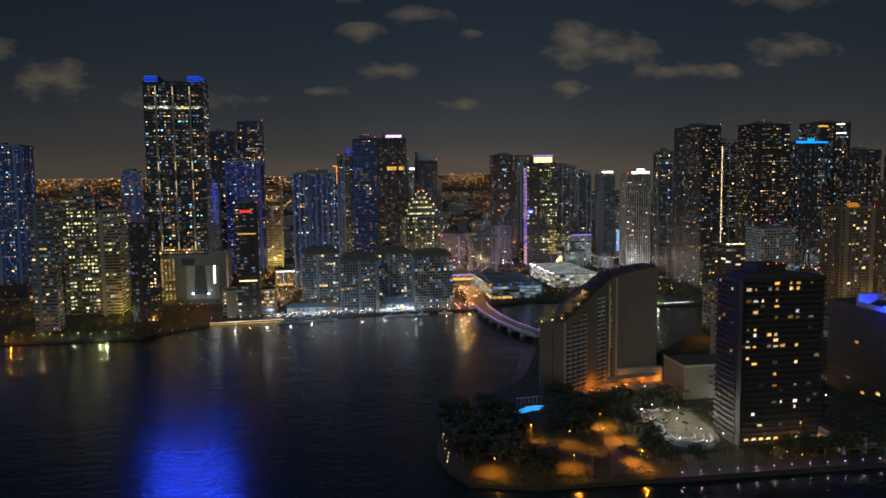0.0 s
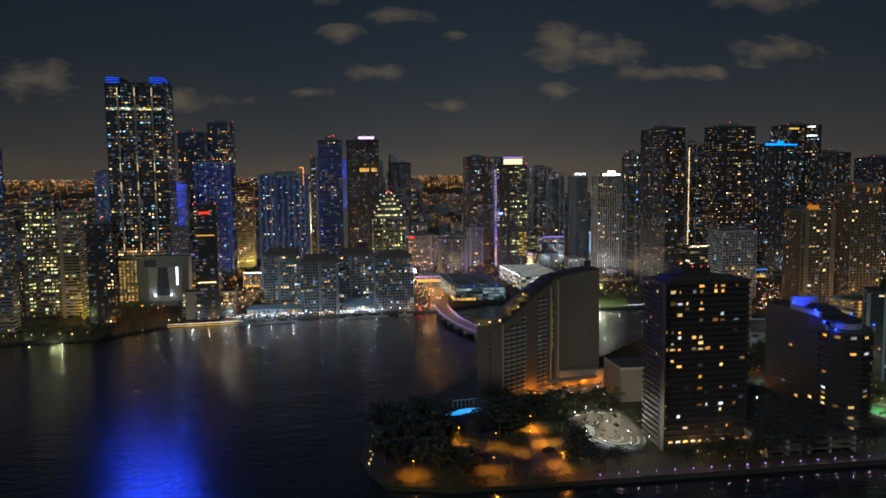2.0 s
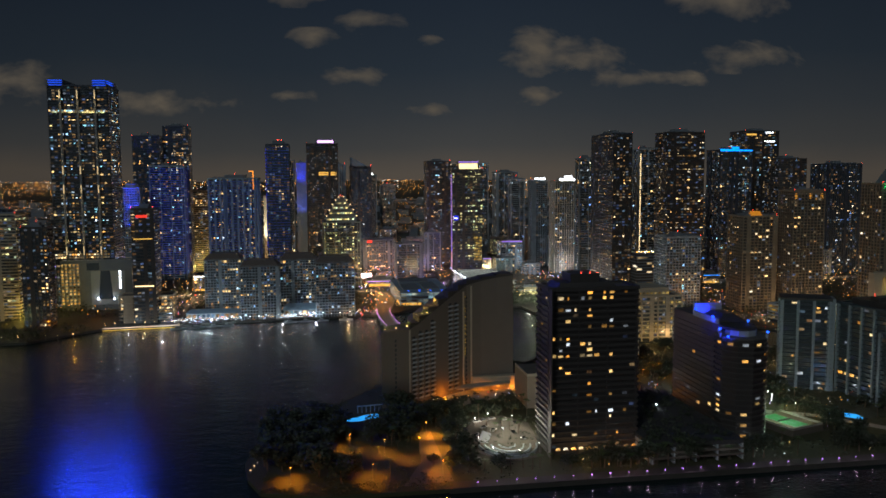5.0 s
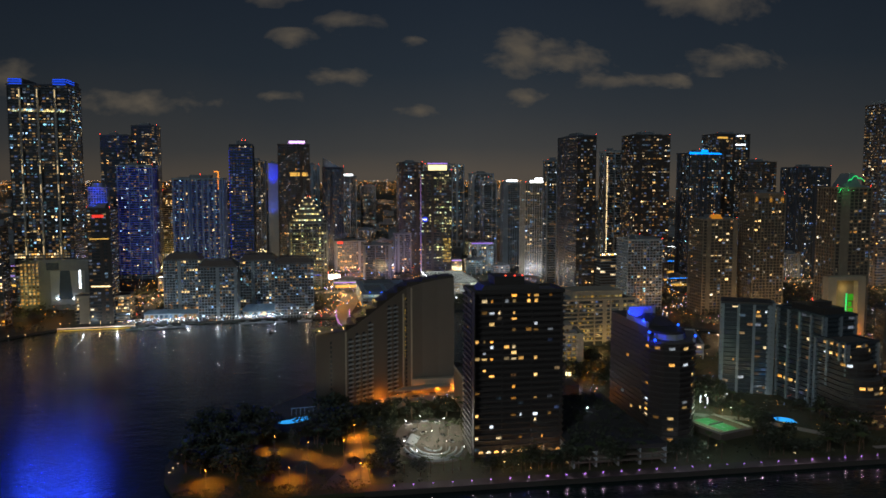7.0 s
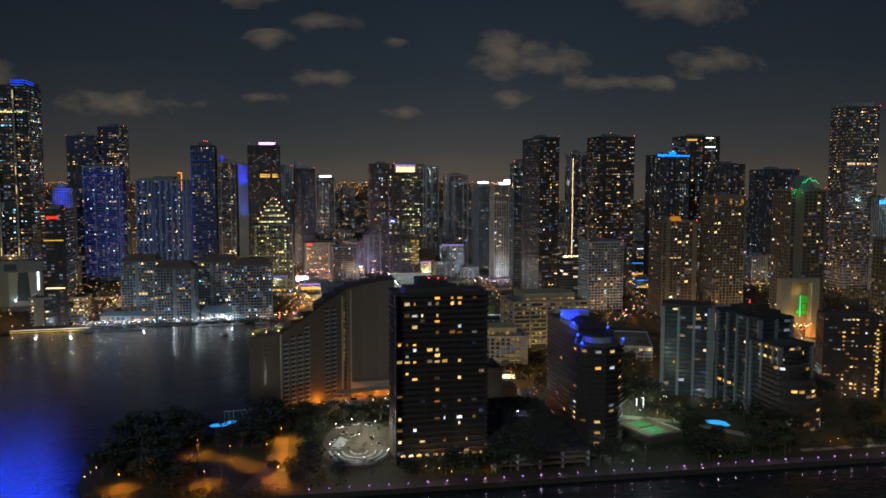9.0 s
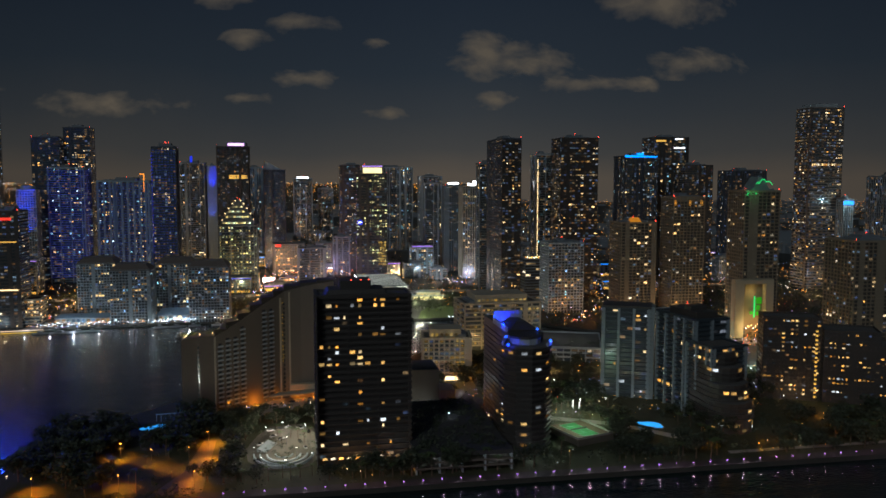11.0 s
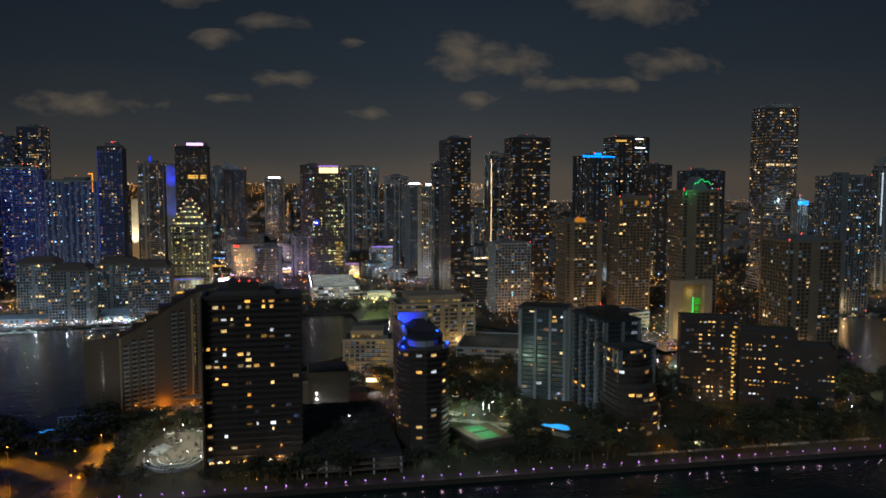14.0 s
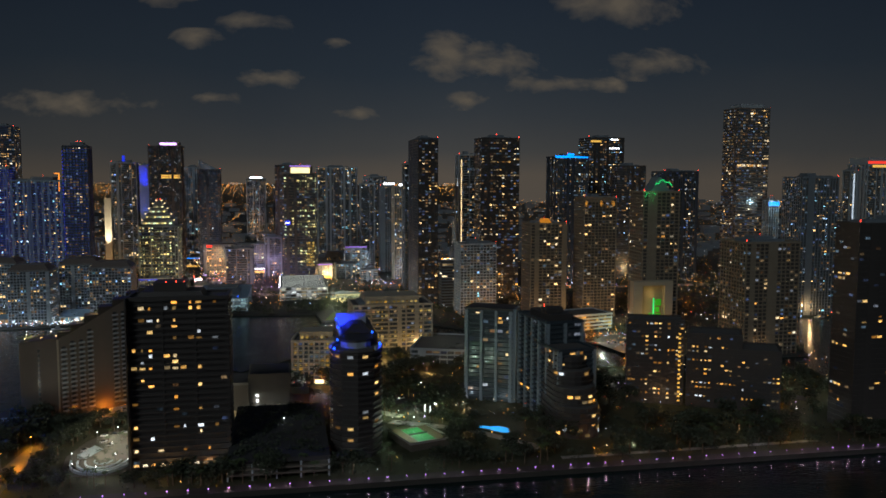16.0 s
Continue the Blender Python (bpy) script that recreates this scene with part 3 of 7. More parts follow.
for i in range(9000):
    xx, zz = rnd.uniform(-2400, 4300), 30 + 90 * rnd.random() ** 0.6
    band_lights.gem(xx, 4850, zz, rnd.uniform(0.7, 1.8))
district = Shape()
for i in range(5200):
    yy = 1180 + 1300 * rnd.random()
    xx = rnd.uniform(-560, 1150) * (yy / 1500) + 60
    if rnd.random() < 0.6:
        if rnd.random() < 0.5:
            xx = round(xx / 85) * 85 + rnd.uniform(-4, 4)
        else:
            yy = round(yy / 110) * 110 + rnd.uniform(-4, 4)
    district.gem(xx, yy, rnd.uniform(4, 17), rnd.uniform(0.24, 0.5))
street_dots = Shape()
for i in range(2600):
    yy, along = rnd.uniform(592, 800), rnd.random()
    xx = rnd.uniform(-430, 900)
    if along < 0.4:
        xx = round(xx / 95) * 95 + 20 + rnd.uniform(-3, 3)
    elif along < 0.8:
        yy = round(yy / 48) * 48 + rnd.uniform(-3, 3)
    if inside(xx, yy, MAINLAND):
        street_dots.gem(*site(xx, yy), rnd.choice((5, 7, 7, 9, 12, 18)) + rnd.uniform(-1, 1), rnd.uniform(0.22, 0.5))
tagged(new("street_lights", street_dots.mesh("street_lights", FAR_DOTS)), "amber and white street lights between the towers", "lights", "", "stuff")
setting("backdrop", Shape().quad((-4900, 4870, 0), (4900, 4870, 0), (4900, 4870, 112), (-4900, 4870, 112)), SOIL, "dark plain of the distant suburbs at the horizon", "backdrop")
tagged(new("district_lights", district.mesh("district_lights", FAR_DOTS)), "street and house lights of the near suburbs", "lights", "", "stuff")
tagged(new("horizon_lights", band_lights.mesh("horizon_lights", FAR_DOTS)), "dense amber lights along the horizon", "lights", "", "stuff")

# ---- mainland towers, far row ----


def flood(x, y, z, aim, colour, watts, degrees):
    data = bpy.data.lights.new("facade_floodlight", "SPOT")
    data.color, data.energy, data.shadow_soft_size, data.spot_size, data.spot_blend = colour, watts, 0.6, radians(degrees), 0.9
    new("facade_floodlight", data).matrix_basis = look((x, y, z), aim)


tall = tower("residential_tower", "very tall dark glass tower with blue crown and vertical light strips", -185.6, -117.0, 945, 250.9, 34, seen=0.0, style="balcony", blank=0.0, fh=3.2, bay=4.0, lit=0.15,
             rooms=COOL_ROOMS, skin=NAVY, far=True, pick=400, proud=1.1, band=0.6, pier=0.6, pier_proud=0.3, house=False, beacon=False)
for k in (-1, 1):
    for z in (249.4, 252.2, 254.6):
        strip(tall, "light_strip", CROWN_LED, k * 25 - 7.5, k * 25 + 7.5, -17.9, -17.3, z, z + 0.8, "bright blue light strip on the crown")
        strip(tall, "light_strip", CROWN_LED, k * 33.1 - 0.3, k * 33.1 + 0.3, -17, 4, z, z + 0.8, "bright blue light strip on the crown")
    part("crown_fin", Shape().box(k * 25 - 8, k * 25 + 8, -17, 17, 248, 256), DARK, tall)
for x in (-20, 0, 20):
    part("fin", Shape().box(x - 1.2, x + 1.2, -19.2, -17, 0, 246), DARK, tall, "slim rib between balconies")
    for z, aim in ((244, -1), (152, 1), (140, -1), (62, 1)):
        # this strip glows to stand in for the tapered uplight on the rib
        strip(tall, "uplight", UP_LED, x - 0.4, x + 0.4, -19.9, -19.3, min(z, z + aim * 9), max(z, z + aim * 9), "warm vertical light strip")
        data = bpy.data.lights.new("rib_light", "SPOT")
        data.color, data.energy, data.shadow_soft_size, data.spot_size, data.spot_blend = (1, 0.62, 0.22), 16000, 0.3, radians(46), 0.8
        at = tall.matrix_basis @ Vector((x * tall["fit_x"], -22.5 * tall["fit_y"], z))
        new("rib_light", data).matrix_basis = look(at, at + Vector((0, 3.0, aim * 30)))
part("machine_floor", Shape().box(-34.2, 34.2, -17.7, 17.7, 143, 147), BLACK, tall, "dark plant floor")
lit_row(tall, OFFICE_ROOMS, -31, 31, -18.2, 220.4, 2.6, 2.1, 1.3)
lit_row(tall, COOL_ROOMS, -31, 31, -17.9, 222)
lit_row(tall, WARM_ROOMS, -33, 30, -17.9, 59)
lit_row(tall, WARM_ROOMS, -33, 30, -17.9, 62.2)

tower("residential_tower", "dark stepped glass tower with lit top floors", -152.7, -111.2, 1205, 207.8, 40, far=True, lit=0.10, rows_lit=0.05, style="ribbon", rooms=WARM_ROOMS, skin=NAVY, core=BLUE_GLASS, pick=40)
tower("residential_tower", "dark glass tower with lit top floors", -112.2, -73.3, 1215, 222.2, 44, far=True, lit=0.10, rows_lit=0.05, style="ribbon", rooms=WARM_ROOMS, skin=NAVY, core=BLUE_GLASS, pick=40)
tower("residential_tower", "tower with balconies washed in blue light", -127.4, -75.9, 1188, 164.8, 36, far=True, lit=0.2, rooms=COOL_ROOMS, skin=BLUEGREY, core=BLUE_GLASS, pick=60, band=0.7, proud=1.2, led=BLUE_LINE)
tower("residential_tower", "slim cream tower glowing in yellow light", -82.7, -52.4, 1283, 127.5, 26, far=True, lit=0.2, rooms=WARM_ROOMS, skin=CREAM, pick=40)
t = tower("residential_tower", "pale blue-grey balcony tower with an orange sign", -28.8, 32.8, 1038, 147.2, 36, far=True, lit=0.2, rooms=COOL_ROOMS, skin=BLUEGREY, pick=100, pier=2.4, every=2, pier_proud=0.9, band=0.6, led=BLUE_DIM)
strip(t, "sign", ORANGE_LED, 25.0, 26.2, -18.6, -18.0, 132, 154, "orange neon bar sign")
strip(t, "sign", ORANGE_LED, 20.5, 26.2, -18.6, -18.0, 154, 155.2, "orange neon bar sign")
t = tower("residential_tower", "dark tower with blue-lit corner and red beacon", 45.7, 72.9, 979, 187.5, 30, far=True, lit=0.14, rooms=WARM_ROOMS, skin=NAVY, core=BLUE_GLASS, pick=60, band=0.6, led=BLUE_DIM)
# glowing strips stand in for blue floodlight on the corner
for k in range(30):
    strip(t, "light_strip", BLUE_SOFT, -13.9, -13.5, -16.2, -12, 60 + k * 4.1, 62 + k * 4.1, "blue light on the corner balconies")
part("spire_house", Shape().box(-6, 8, -8, 8, 184, 191), DARK, t)
beacons(t, [(2, -6, 191), (5, -6, 191)])
t = tower("residential_tower", "slim tower washed in blue light", 75.5, 90.5, 1306, 169.5, 22, far=True, plan=20, lit=0.03, style="grid", proud=0.1, blank=0.8, rooms=COOL_ROOMS, skin=WHITE, pick=20, dim=0.1, beacon=False)
flood(83, 1292, 120, (83, 1306, 168), (0.01, 0.03, 1.0), 230000, 44)
flood(83, 1290, 70, (83, 1306, 120), (0.05, 0.12, 1.0), 70000, 46)
tower("office_tower", "narrow cream facade in bright white uplight", 23.5, 33.0, 1299, 118, 18, far=True, plan=16, lit=0.05, style="grid", proud=0.1, blank=1.0, rooms=WARM_ROOMS, skin=CREAM, pick=10, beacon=False, house=False)
flood(28, 1287, 26, (28, 1299, 80), (1, 0.9, 0.66), 900000, 30)
t = tower("residential_tower", "dark glass tower with blue-lit mast", 33.8, 71.5, 1303, 174.0, 30, far=True, lit=0.13, rooms=MIXED_ROOMS, skin=DARK, pick=40)
part("mast", Shape().tube(-2, -4, 168, 184, 3.2, 1.6, 8), BLUE_SOFT, t, "blue-lit round mast")
t = tower("residential_tower", "dark glass tower with white and violet crown light", 92.0, 140.2, 1288, 199.7, 40, far=True, lit=0.08, rooms=WARM_ROOMS, skin=BLACK, pick=60, band=0.6)
strip(t, "crown_light", PINK_LED, -7, 18, -20.6, -20.1, 200, 203.6, "violet and white lit crown panel")
part("crown", Shape().box(-10, 21, -20, 16, 195, 205), DARK, t)
strip(t, "light_strip", GOLD_LED, -6, 22, -20.8, -20.45, 148, 154, "band of amber lit floors")
dots = shared("arc_dot", lambda: Shape().ball(0, 0, 0, 0.28).mesh("arc_lamp", emitter("arc_bulb", (0.9, 0.95, 1), 1.0, False)))
for i in range(27):
    a = math.pi * (0.1 + 0.8 * i / 26)
    part("arc_lamp", dots, None, t, at=pose(21 * math.cos(a), -20.9, 158 + 24 * math.sin(a)))
    part("arc_lamp", dots, None, t, at=pose(21 * math.cos(a), -20.9, 108 + 28 * math.sin(a)))
t = tower("residential_tower", "dark tower with a slanted blue roof", 160.8, 195.7, 1324, 164.0, 34, far=True, lit=0.12, rooms=COOL_ROOMS, skin=NAVY, core=BLUE_GLASS, pick=50, house=False)
part("slanted_roof", Shape().prism([(-17, -17), (12, -17), (12, 17), (-17, 17)], 160, [178, 163, 163, 178]), BLUEGREY, t)
tower("residential_tower", "bluish glass tower in the second row", 129.0, 157.7, 1410, 168.2, 30, far=True, lit=0.14, rooms=COOL_ROOMS, skin=BLUEGREY, core=BLUE_GLASS, pick=30)
t = tower("office_tower", "stepped office tower with bright green-white windows", 111.8, 161.4, 1062, 88.6, 40, far=True, fh=3.7, lit=0.55, rooms=OFFICE_ROOMS, skin=DARK, pick=120, rows_lit=0.25, house=False, beacon=False)
for k, (a, zt) in enumerate(((20.5, 98), (16.5, 106), (12, 113), (7.5, 119), (3.5, 123))):
    part("roof_step", Shape().box(-a, a, -18 + k * 2, 18 - k * 2, 80, zt - 2), DARK, t)
    lit_row(t, OFFICE_ROOMS, -a + 2, a - 2, -18.3 + k * 2, zt - 7, 3.4, 2.6, 1.7)
    for s in (-1, 1):
        strip(t, "light_strip", WARM_LED, s * a - 0.8, s * a + 0.8, -18.7 + k * 2, -18.1 + k * 2, zt - 3.3, zt - 2.3, "warm light on a roof step")
beacons(t, [(-1, -8, 121), (2, -8, 121)])
t = tower("residential_tower", "distant tower with a white lit crown", 209.6, 253.1, 1933, 149.2, 30, seen=260.0, far=True, lit=0.16, rooms=COOL_ROOMS, skin=GREY, pick=20)
strip(t, "crown_light", WHITE_LED, -14, 14, -15.6, -15, 147, 152, "white crown light")
tower("residential_tower", "distant hotel block with a blue sign", 267.1, 306.2, 2012, 123.9, 30, far=True, lit=0.16, rooms=COOL_ROOMS, skin=GREY, pick=20)
tower("office_tower", "plain dark glass office tower", 278.3, 322.6, 1288, 171.2, 40, far=True, lit=0.1, rooms=COOL_ROOMS, skin=BLACK, pick=50)
vio = tower("office_tower", "office tower with golden crown and violet-lit edge", 292.1, 342.3, 1123, 157.5, 44, far=True, fh=3.8, lit=0.2, rot=-7, rooms=OFFICE_ROOMS, skin=BLACK, style="ribbon", pick=140, rows_lit=0.12, house=False)
part("crown", Shape().box(-15, 18, -20, 20, 152, 167), BRONZE, vio)
strip(vio, "crown_light", emitter("golden_crown", (1, 0.85, 0.42), 1.5, vary=0.2), -13.5, 17, -20.6, -20.1, 155, 164.5, "golden lit crown screen")
strip(vio, "crown_light", VIOLET_LED, -15, 18, -20.8, -20.2, 166, 167.2, "violet light strip")
screens = [emitter("screen_" + k, c, e, vary=0.25) for k, c, e in (("violet", (0.42, 0.22, 1.0), 0.55), ("lilac", (0.65, 0.45, 1.0), 0.6), ("rose", (1.0, 0.5, 0.6), 0.5), ("amber", (1.0, 0.5, 0.12), 0.6), ("deep", (0.2, 0.08, 1.0), 0.4))]
for k in range(26):
    for i in range(4):
        part("screen_panel", Shape().box(-25.6, -25.2, -20 + i * 9.6, -11 + i * 9.6, 10 + k * 5.4, 14.2 + k * 5.4), screens[rnd.choice((3, 2, 1) if k < 5 else (0, 1, 0, 4, 4, 2))], vio, "lit facade panel in violet tones")
for k in range(9):
    for i in range(4):
        part("window", Shape().box(11 + i * 3.2, 13.6 + i * 3.2, -22.9, -22.6, 26 + k * 3.9, 28.4 + k * 3.9), YELLOW_ROOMS, vio, "yellow lit office window")
sign = part("round_sign", Shape().tube(0, 0, -0.2, 0.2, 4.6, n=18), BLUE_SOFT, vio, "round blue lit sign", at=pose(-19, -23.2, 87, 90, 0, 0))
part("sign_bar", Shape().box(-2.4, 2.4, -0.5, 0.5, 0.21, 0.4), WHITE_LED, sign, "white bar on the round sign")
vb = tower("office_block", "low block with violet and white lit screens", 268, 292, 1207, 62, 20, far=True, plan=18, lit=0.3, rooms=COOL_ROOMS, skin=DARK, pick=20, beacon=False, category="office block")
for k in range(8):
    for i in range(3):
        part("screen_panel", Shape().box(-11 + i * 7.4, -4.6 + i * 7.4, -9.9, -9.5, 12 + k * 5.6, 16.6 + k * 5.6), screens[(k + i) % 3], vb, "lit facade panel in violet tones")
tower("residential_tower", "wide pale apartment tower", 355.2, 432.3, 1503, 170.8, 34, seen=260.0, far=True, lit=0.2, rooms=COOL_ROOMS, skin=GREY, pick=60)
tower("residential_tower", "grey concrete apartment tower", 437.7, 486.0, 1487, 154.0, 36, far=True, lit=0.14, rooms=MIXED_ROOMS, skin=GREY, pick=50)
tower("residential_tower", "pale grey apartment tower", 412.5, 439.1, 1262, 142.4, 30, far=True, lit=0.14, rooms=MIXED_ROOMS, skin=WHITE, pick=40)
t = tower("residential_tower", "dark apartment tower with white roof light", 441.0, 473.1, 1246, 139.1, 32, far=True, lit=0.16, rooms=COOL_ROOMS, skin=DARK, pick=40)
strip(t, "crown_light", WHITE_LED, -10, 12, -16.9, -16.4, 140, 142.5, "white roof light")
t = tower("residential_tower", "cream apartment tower with bright white roof light", 447.3, 492.9, 1150, 139.6, 32, far=True, lit=0.16, rooms=COOL_ROOMS, skin=CREAM, pick=50)
part("crown_light", Shape().prism([(-14, -16.5), (20, -16.5), (20, -15), (-14, -15)], 139, [142, 142, 142, 142]).prism([(-4, -16.5), (10, -16.5), (10, -15), (-4, -15)], 142, 146), WHITE_LED, t, "bright white roof light")
tower("residential_tower", "dark slim apartment tower with lit rooms", 449.2, 474.8, 1034, 170.7, 30, far=True, lit=0.16, rooms=MIXED_ROOMS, skin=DARK, pick=60)
tower("residential_tower", "tall tower with pale sides and a black front", 452.6, 475.5, 905, 198.0, 42, lit=0.10, rooms=WARM_ROOMS, skin=NAVY, face=BLACK, core=BLACK, plan=76, pick=110, style="grid", far=True)
led = tower("residential_tower", "grey tower with a vertical line of warm lamps", 510.8, 543.6, 990, 182.0, 36, far=True, lit=0.14, rooms=COOL_ROOMS, skin=GREY, pick=60)
me = shared("led_dot", lambda: Shape().box(-0.55, 0.55, -0.2, 0.2, -0.8, 0.8).mesh("line_lamp", WARM_LED))
for i in range(46):
    part("line_lamp", me, None, led, at=pose(-12, -18.7, 50 + i * 2.75))
tower("residential_tower", "tall dark brown tower with warm windows", 518.3, 584.5, 938, 201.0, 46, far=True, lit=0.10, style="ribbon", rooms=WARM_ROOMS, skin=BLACK, core=BLACK, pick=130, band=0.8)
e = tower("residential_tower", "dark tower with a bright azure roof edge", 656.4, 725.9, 1071, 183.1, 44, far=True, lit=0.13, rooms=COOL_ROOMS, skin=NAVY, pick=80)
part("roof_light", Shape().prism([(-36, -24), (34, -24), (34, -22), (-36, -22)], 180, [183, 181.5, 181.5, 183]).box(-10, 4, -24, -22, 183, 186), CYAN_LED, e, "azure roof light")
f = tower("office_tower", "tall dark glass office tower with lit upper floors", 729.9, 811.8, 1143, 213.9, 46, far=True, fh=3.8, lit=0.16, rooms=COOL_ROOMS, skin=BLACK, pick=90, rows_lit=0.1)
strip(f, "crown_light", GOLD_LED, -38, -14, -23.9, -23.4, 206, 208.6, "golden light strip")
strip(f, "crown_light", WHITE_LED, 6, 30, -23.9, -23.4, 196, 197.4, "white light strip")
strip(f, "crown_light", WHITE_LED, 8, 26, -23.9, -23.4, 209.5, 211, "white light strip")
tower("office_tower", "dark glass office block", 754.4, 821.0, 1084, 170.6, 30, far=True, lit=0.09, rooms=COOL_ROOMS, skin=BLACK, pick=50)
tower("residential_tower", "wide dark apartment tower", 806.8, 888.4, 1053, 162.4, 40, far=True, lit=0.13, rooms=MIXED_ROOMS, skin=NAVY, pick=80)
tower("residential_tower", "beige condominium tower with orange lit roof", 596.2, 650.6, 791, 130.8, 40, seen=69.0, lit=0.09, rooms=WARM_ROOMS, skin=BEIGE, core=BLACK, pick=110, band=0.9, proud=1.1, pier=0.6, pier_proud=0.9, every=1, bay=4.2, dim=0.2, blank=0.2)
tower("residential_tower", "beige condominium tower with an orange roof pavilion", 536.4, 593.3, 788, 104.2, 40, seen=69.0, lit=0.09, rooms=WARM_ROOMS, skin=BEIGE, core=BLACK, pick=110, band=0.9, proud=1.1, pier=0.6, pier_proud=0.9, every=1, bay=4.2, dim=0.2, blank=0.2)
tower("residential_tower", "grey apartment tower with a lit top floor", 478.8, 527.4, 830, 79.7, 36, seen=260.0, lit=0.14, rooms=COOL_ROOMS, skin=GREY, pick=100)
tower("residential_tower", "large beige condominium tower with green roof lights", 611.0, 660.6, 668, 139.9, 46, seen=260.0, lit=0.09, rooms=WARM_ROOMS, skin=BEIGE, core=BLACK, pick=130, band=0.9, proud=1.1, pier=0.6, pier_proud=0.9, every=1, bay=4.2, dim=0.2, blank=0.2)
tower("office_tower", "very tall stepped grey office tower", 856.4, 924.3, 936, 243.8, 56, seen=260.0, far=True, fh=3.9, lit=0.12, rooms=WARM_ROOMS, skin=BRONZE, core=GLASS, pick=150, style="ribbon", dim=0.7)
tower("residential_tower", "broad beige condominium block", 657.3, 732.9, 589, 98.1, 40, seen=260.0, lit=0.06, rooms=WARM_ROOMS, skin=BEIGE, core=BLACK, pick=120, band=0.9, proud=1.1, pier=0.6, pier_proud=0.9, every=1, bay=4.2, dim=0.2, blank=0.2)
tower("residential_tower", "dark condominium tower with scattered lights", 830.1, 900.2, 764, 154.2, 44, seen=260.0, far=True, lit=0.16, rooms=COOL_ROOMS, skin=DARK, pick=80)
tower("residential_tower", "distant tower with red crown light", 1095.1, 1178.5, 1003, 174.2, 50, seen=304.0, far=True, lit=0.1, rooms=WARM_ROOMS, skin=GREY, pick=40)
tower("residential_tower", "slim tower washed in white light", 1025.9, 1045.2, 917, 163.7, 22, seen=304.0, far=True, lit=0.1, rooms=COOL_ROOMS, skin=WHITE, pick=20)
tower("residential_tower", "black apartment tower near the water", 629, 702, 384, 126, 16, fh=3.1, lit=0.09, rooms=BRIGHT_ROOMS, skin=BLACK, core=BLACK, pick=110, dim=0.06)
tower("office_tower", "white striped block with a blue sign", 909.2, 930.6, 919, 124.4, 24, seen=260.0, far=True, lit=0.1, rooms=COOL_ROOMS, skin=WHITE, pick=20)
tower("residential_tower", "blue-lit glass tower with red beacons", -448.4, -377.3, 1166, 189.0, 40, far=True, seen=0.0, led=BLUE_DIM, lit=0.2, rooms=COOL_ROOMS, skin=BLUEGREY, core=BLUE_GLASS, pick=60)
tower("residential_tower", "dark slim tower by the water", -261.3, -235.9, 793, 123.0, 30, seen=0.0, lit=0.1, rooms=WARM_ROOMS, skin=DARK, pick=60)
tower("office_tower", "pale office block with bright green-white floors", -258.3, -219.1, 879, 128.9, 34, seen=0.0, fh=3.8, lit=0.34, rooms=OFFICE_ROOMS, skin=BEIGE, core=BLACK, pick=120, rows_lit=0.22, style="ribbon")
tower("office_tower", "pale office wing in yellow light", -227.1, -203.8, 880, 112.6, 30, lit=0.12, rooms=OFFICE_ROOMS, skin=CREAM, pick=50, band=1.5)
tower("residential_tower", "slim black tower by the water", -180.1, -152.9, 821, 101.9, 28, seen=0.0, lit=0.12, rooms=WARM_ROOMS, skin=BLACK, pick=70)
tower("residential_tower", "distant apartment tower washed in blue light", -326.8, -292.2, 1433, 153.3, 30, far=True, seen=0.0, led=BLUE_DIM, lit=0.14, rooms=COOL_ROOMS, skin=BLUEGREY, pick=20)
tower("office_tower", "slim black tower with red sign", -81.2, -59.2, 837, 118.1, 24, lit=0.1, rooms=WARM_ROOMS, skin=BLACK, pick=60)
for x0, x1, y0, h in ((-16.6, 21.7, 879, 66), (23.6, 62.9, 842, 62), (63.0, 102.4, 879, 64), (101.2, 141.5, 842, 64)):
    blk = tower("apartment_block", "pale apartment block with a dark hipped roof on the waterfront", x0, x1, y0, h - 5, 24, fh=3.0, bay=3.0, style="grid", lit=0.15, rooms=COOL_ROOMS, skin=WHITE, pick=90, beacon=False, house=False, category="apartment block", group="waterfront blocks")
    wb, db = (x1 - x0) / 2 + 0.8, 12.8
    part("hipped_roof", Shape().prism([(-wb, -db), (wb, -db), (wb, db), (-wb, db)], h - 7 + 0.3, h - 0.5, [(-wb + 6, -db + 5), (wb - 6, -db + 5), (wb - 6, db - 5), (-wb + 6, db - 5)]), BRONZE, blk)


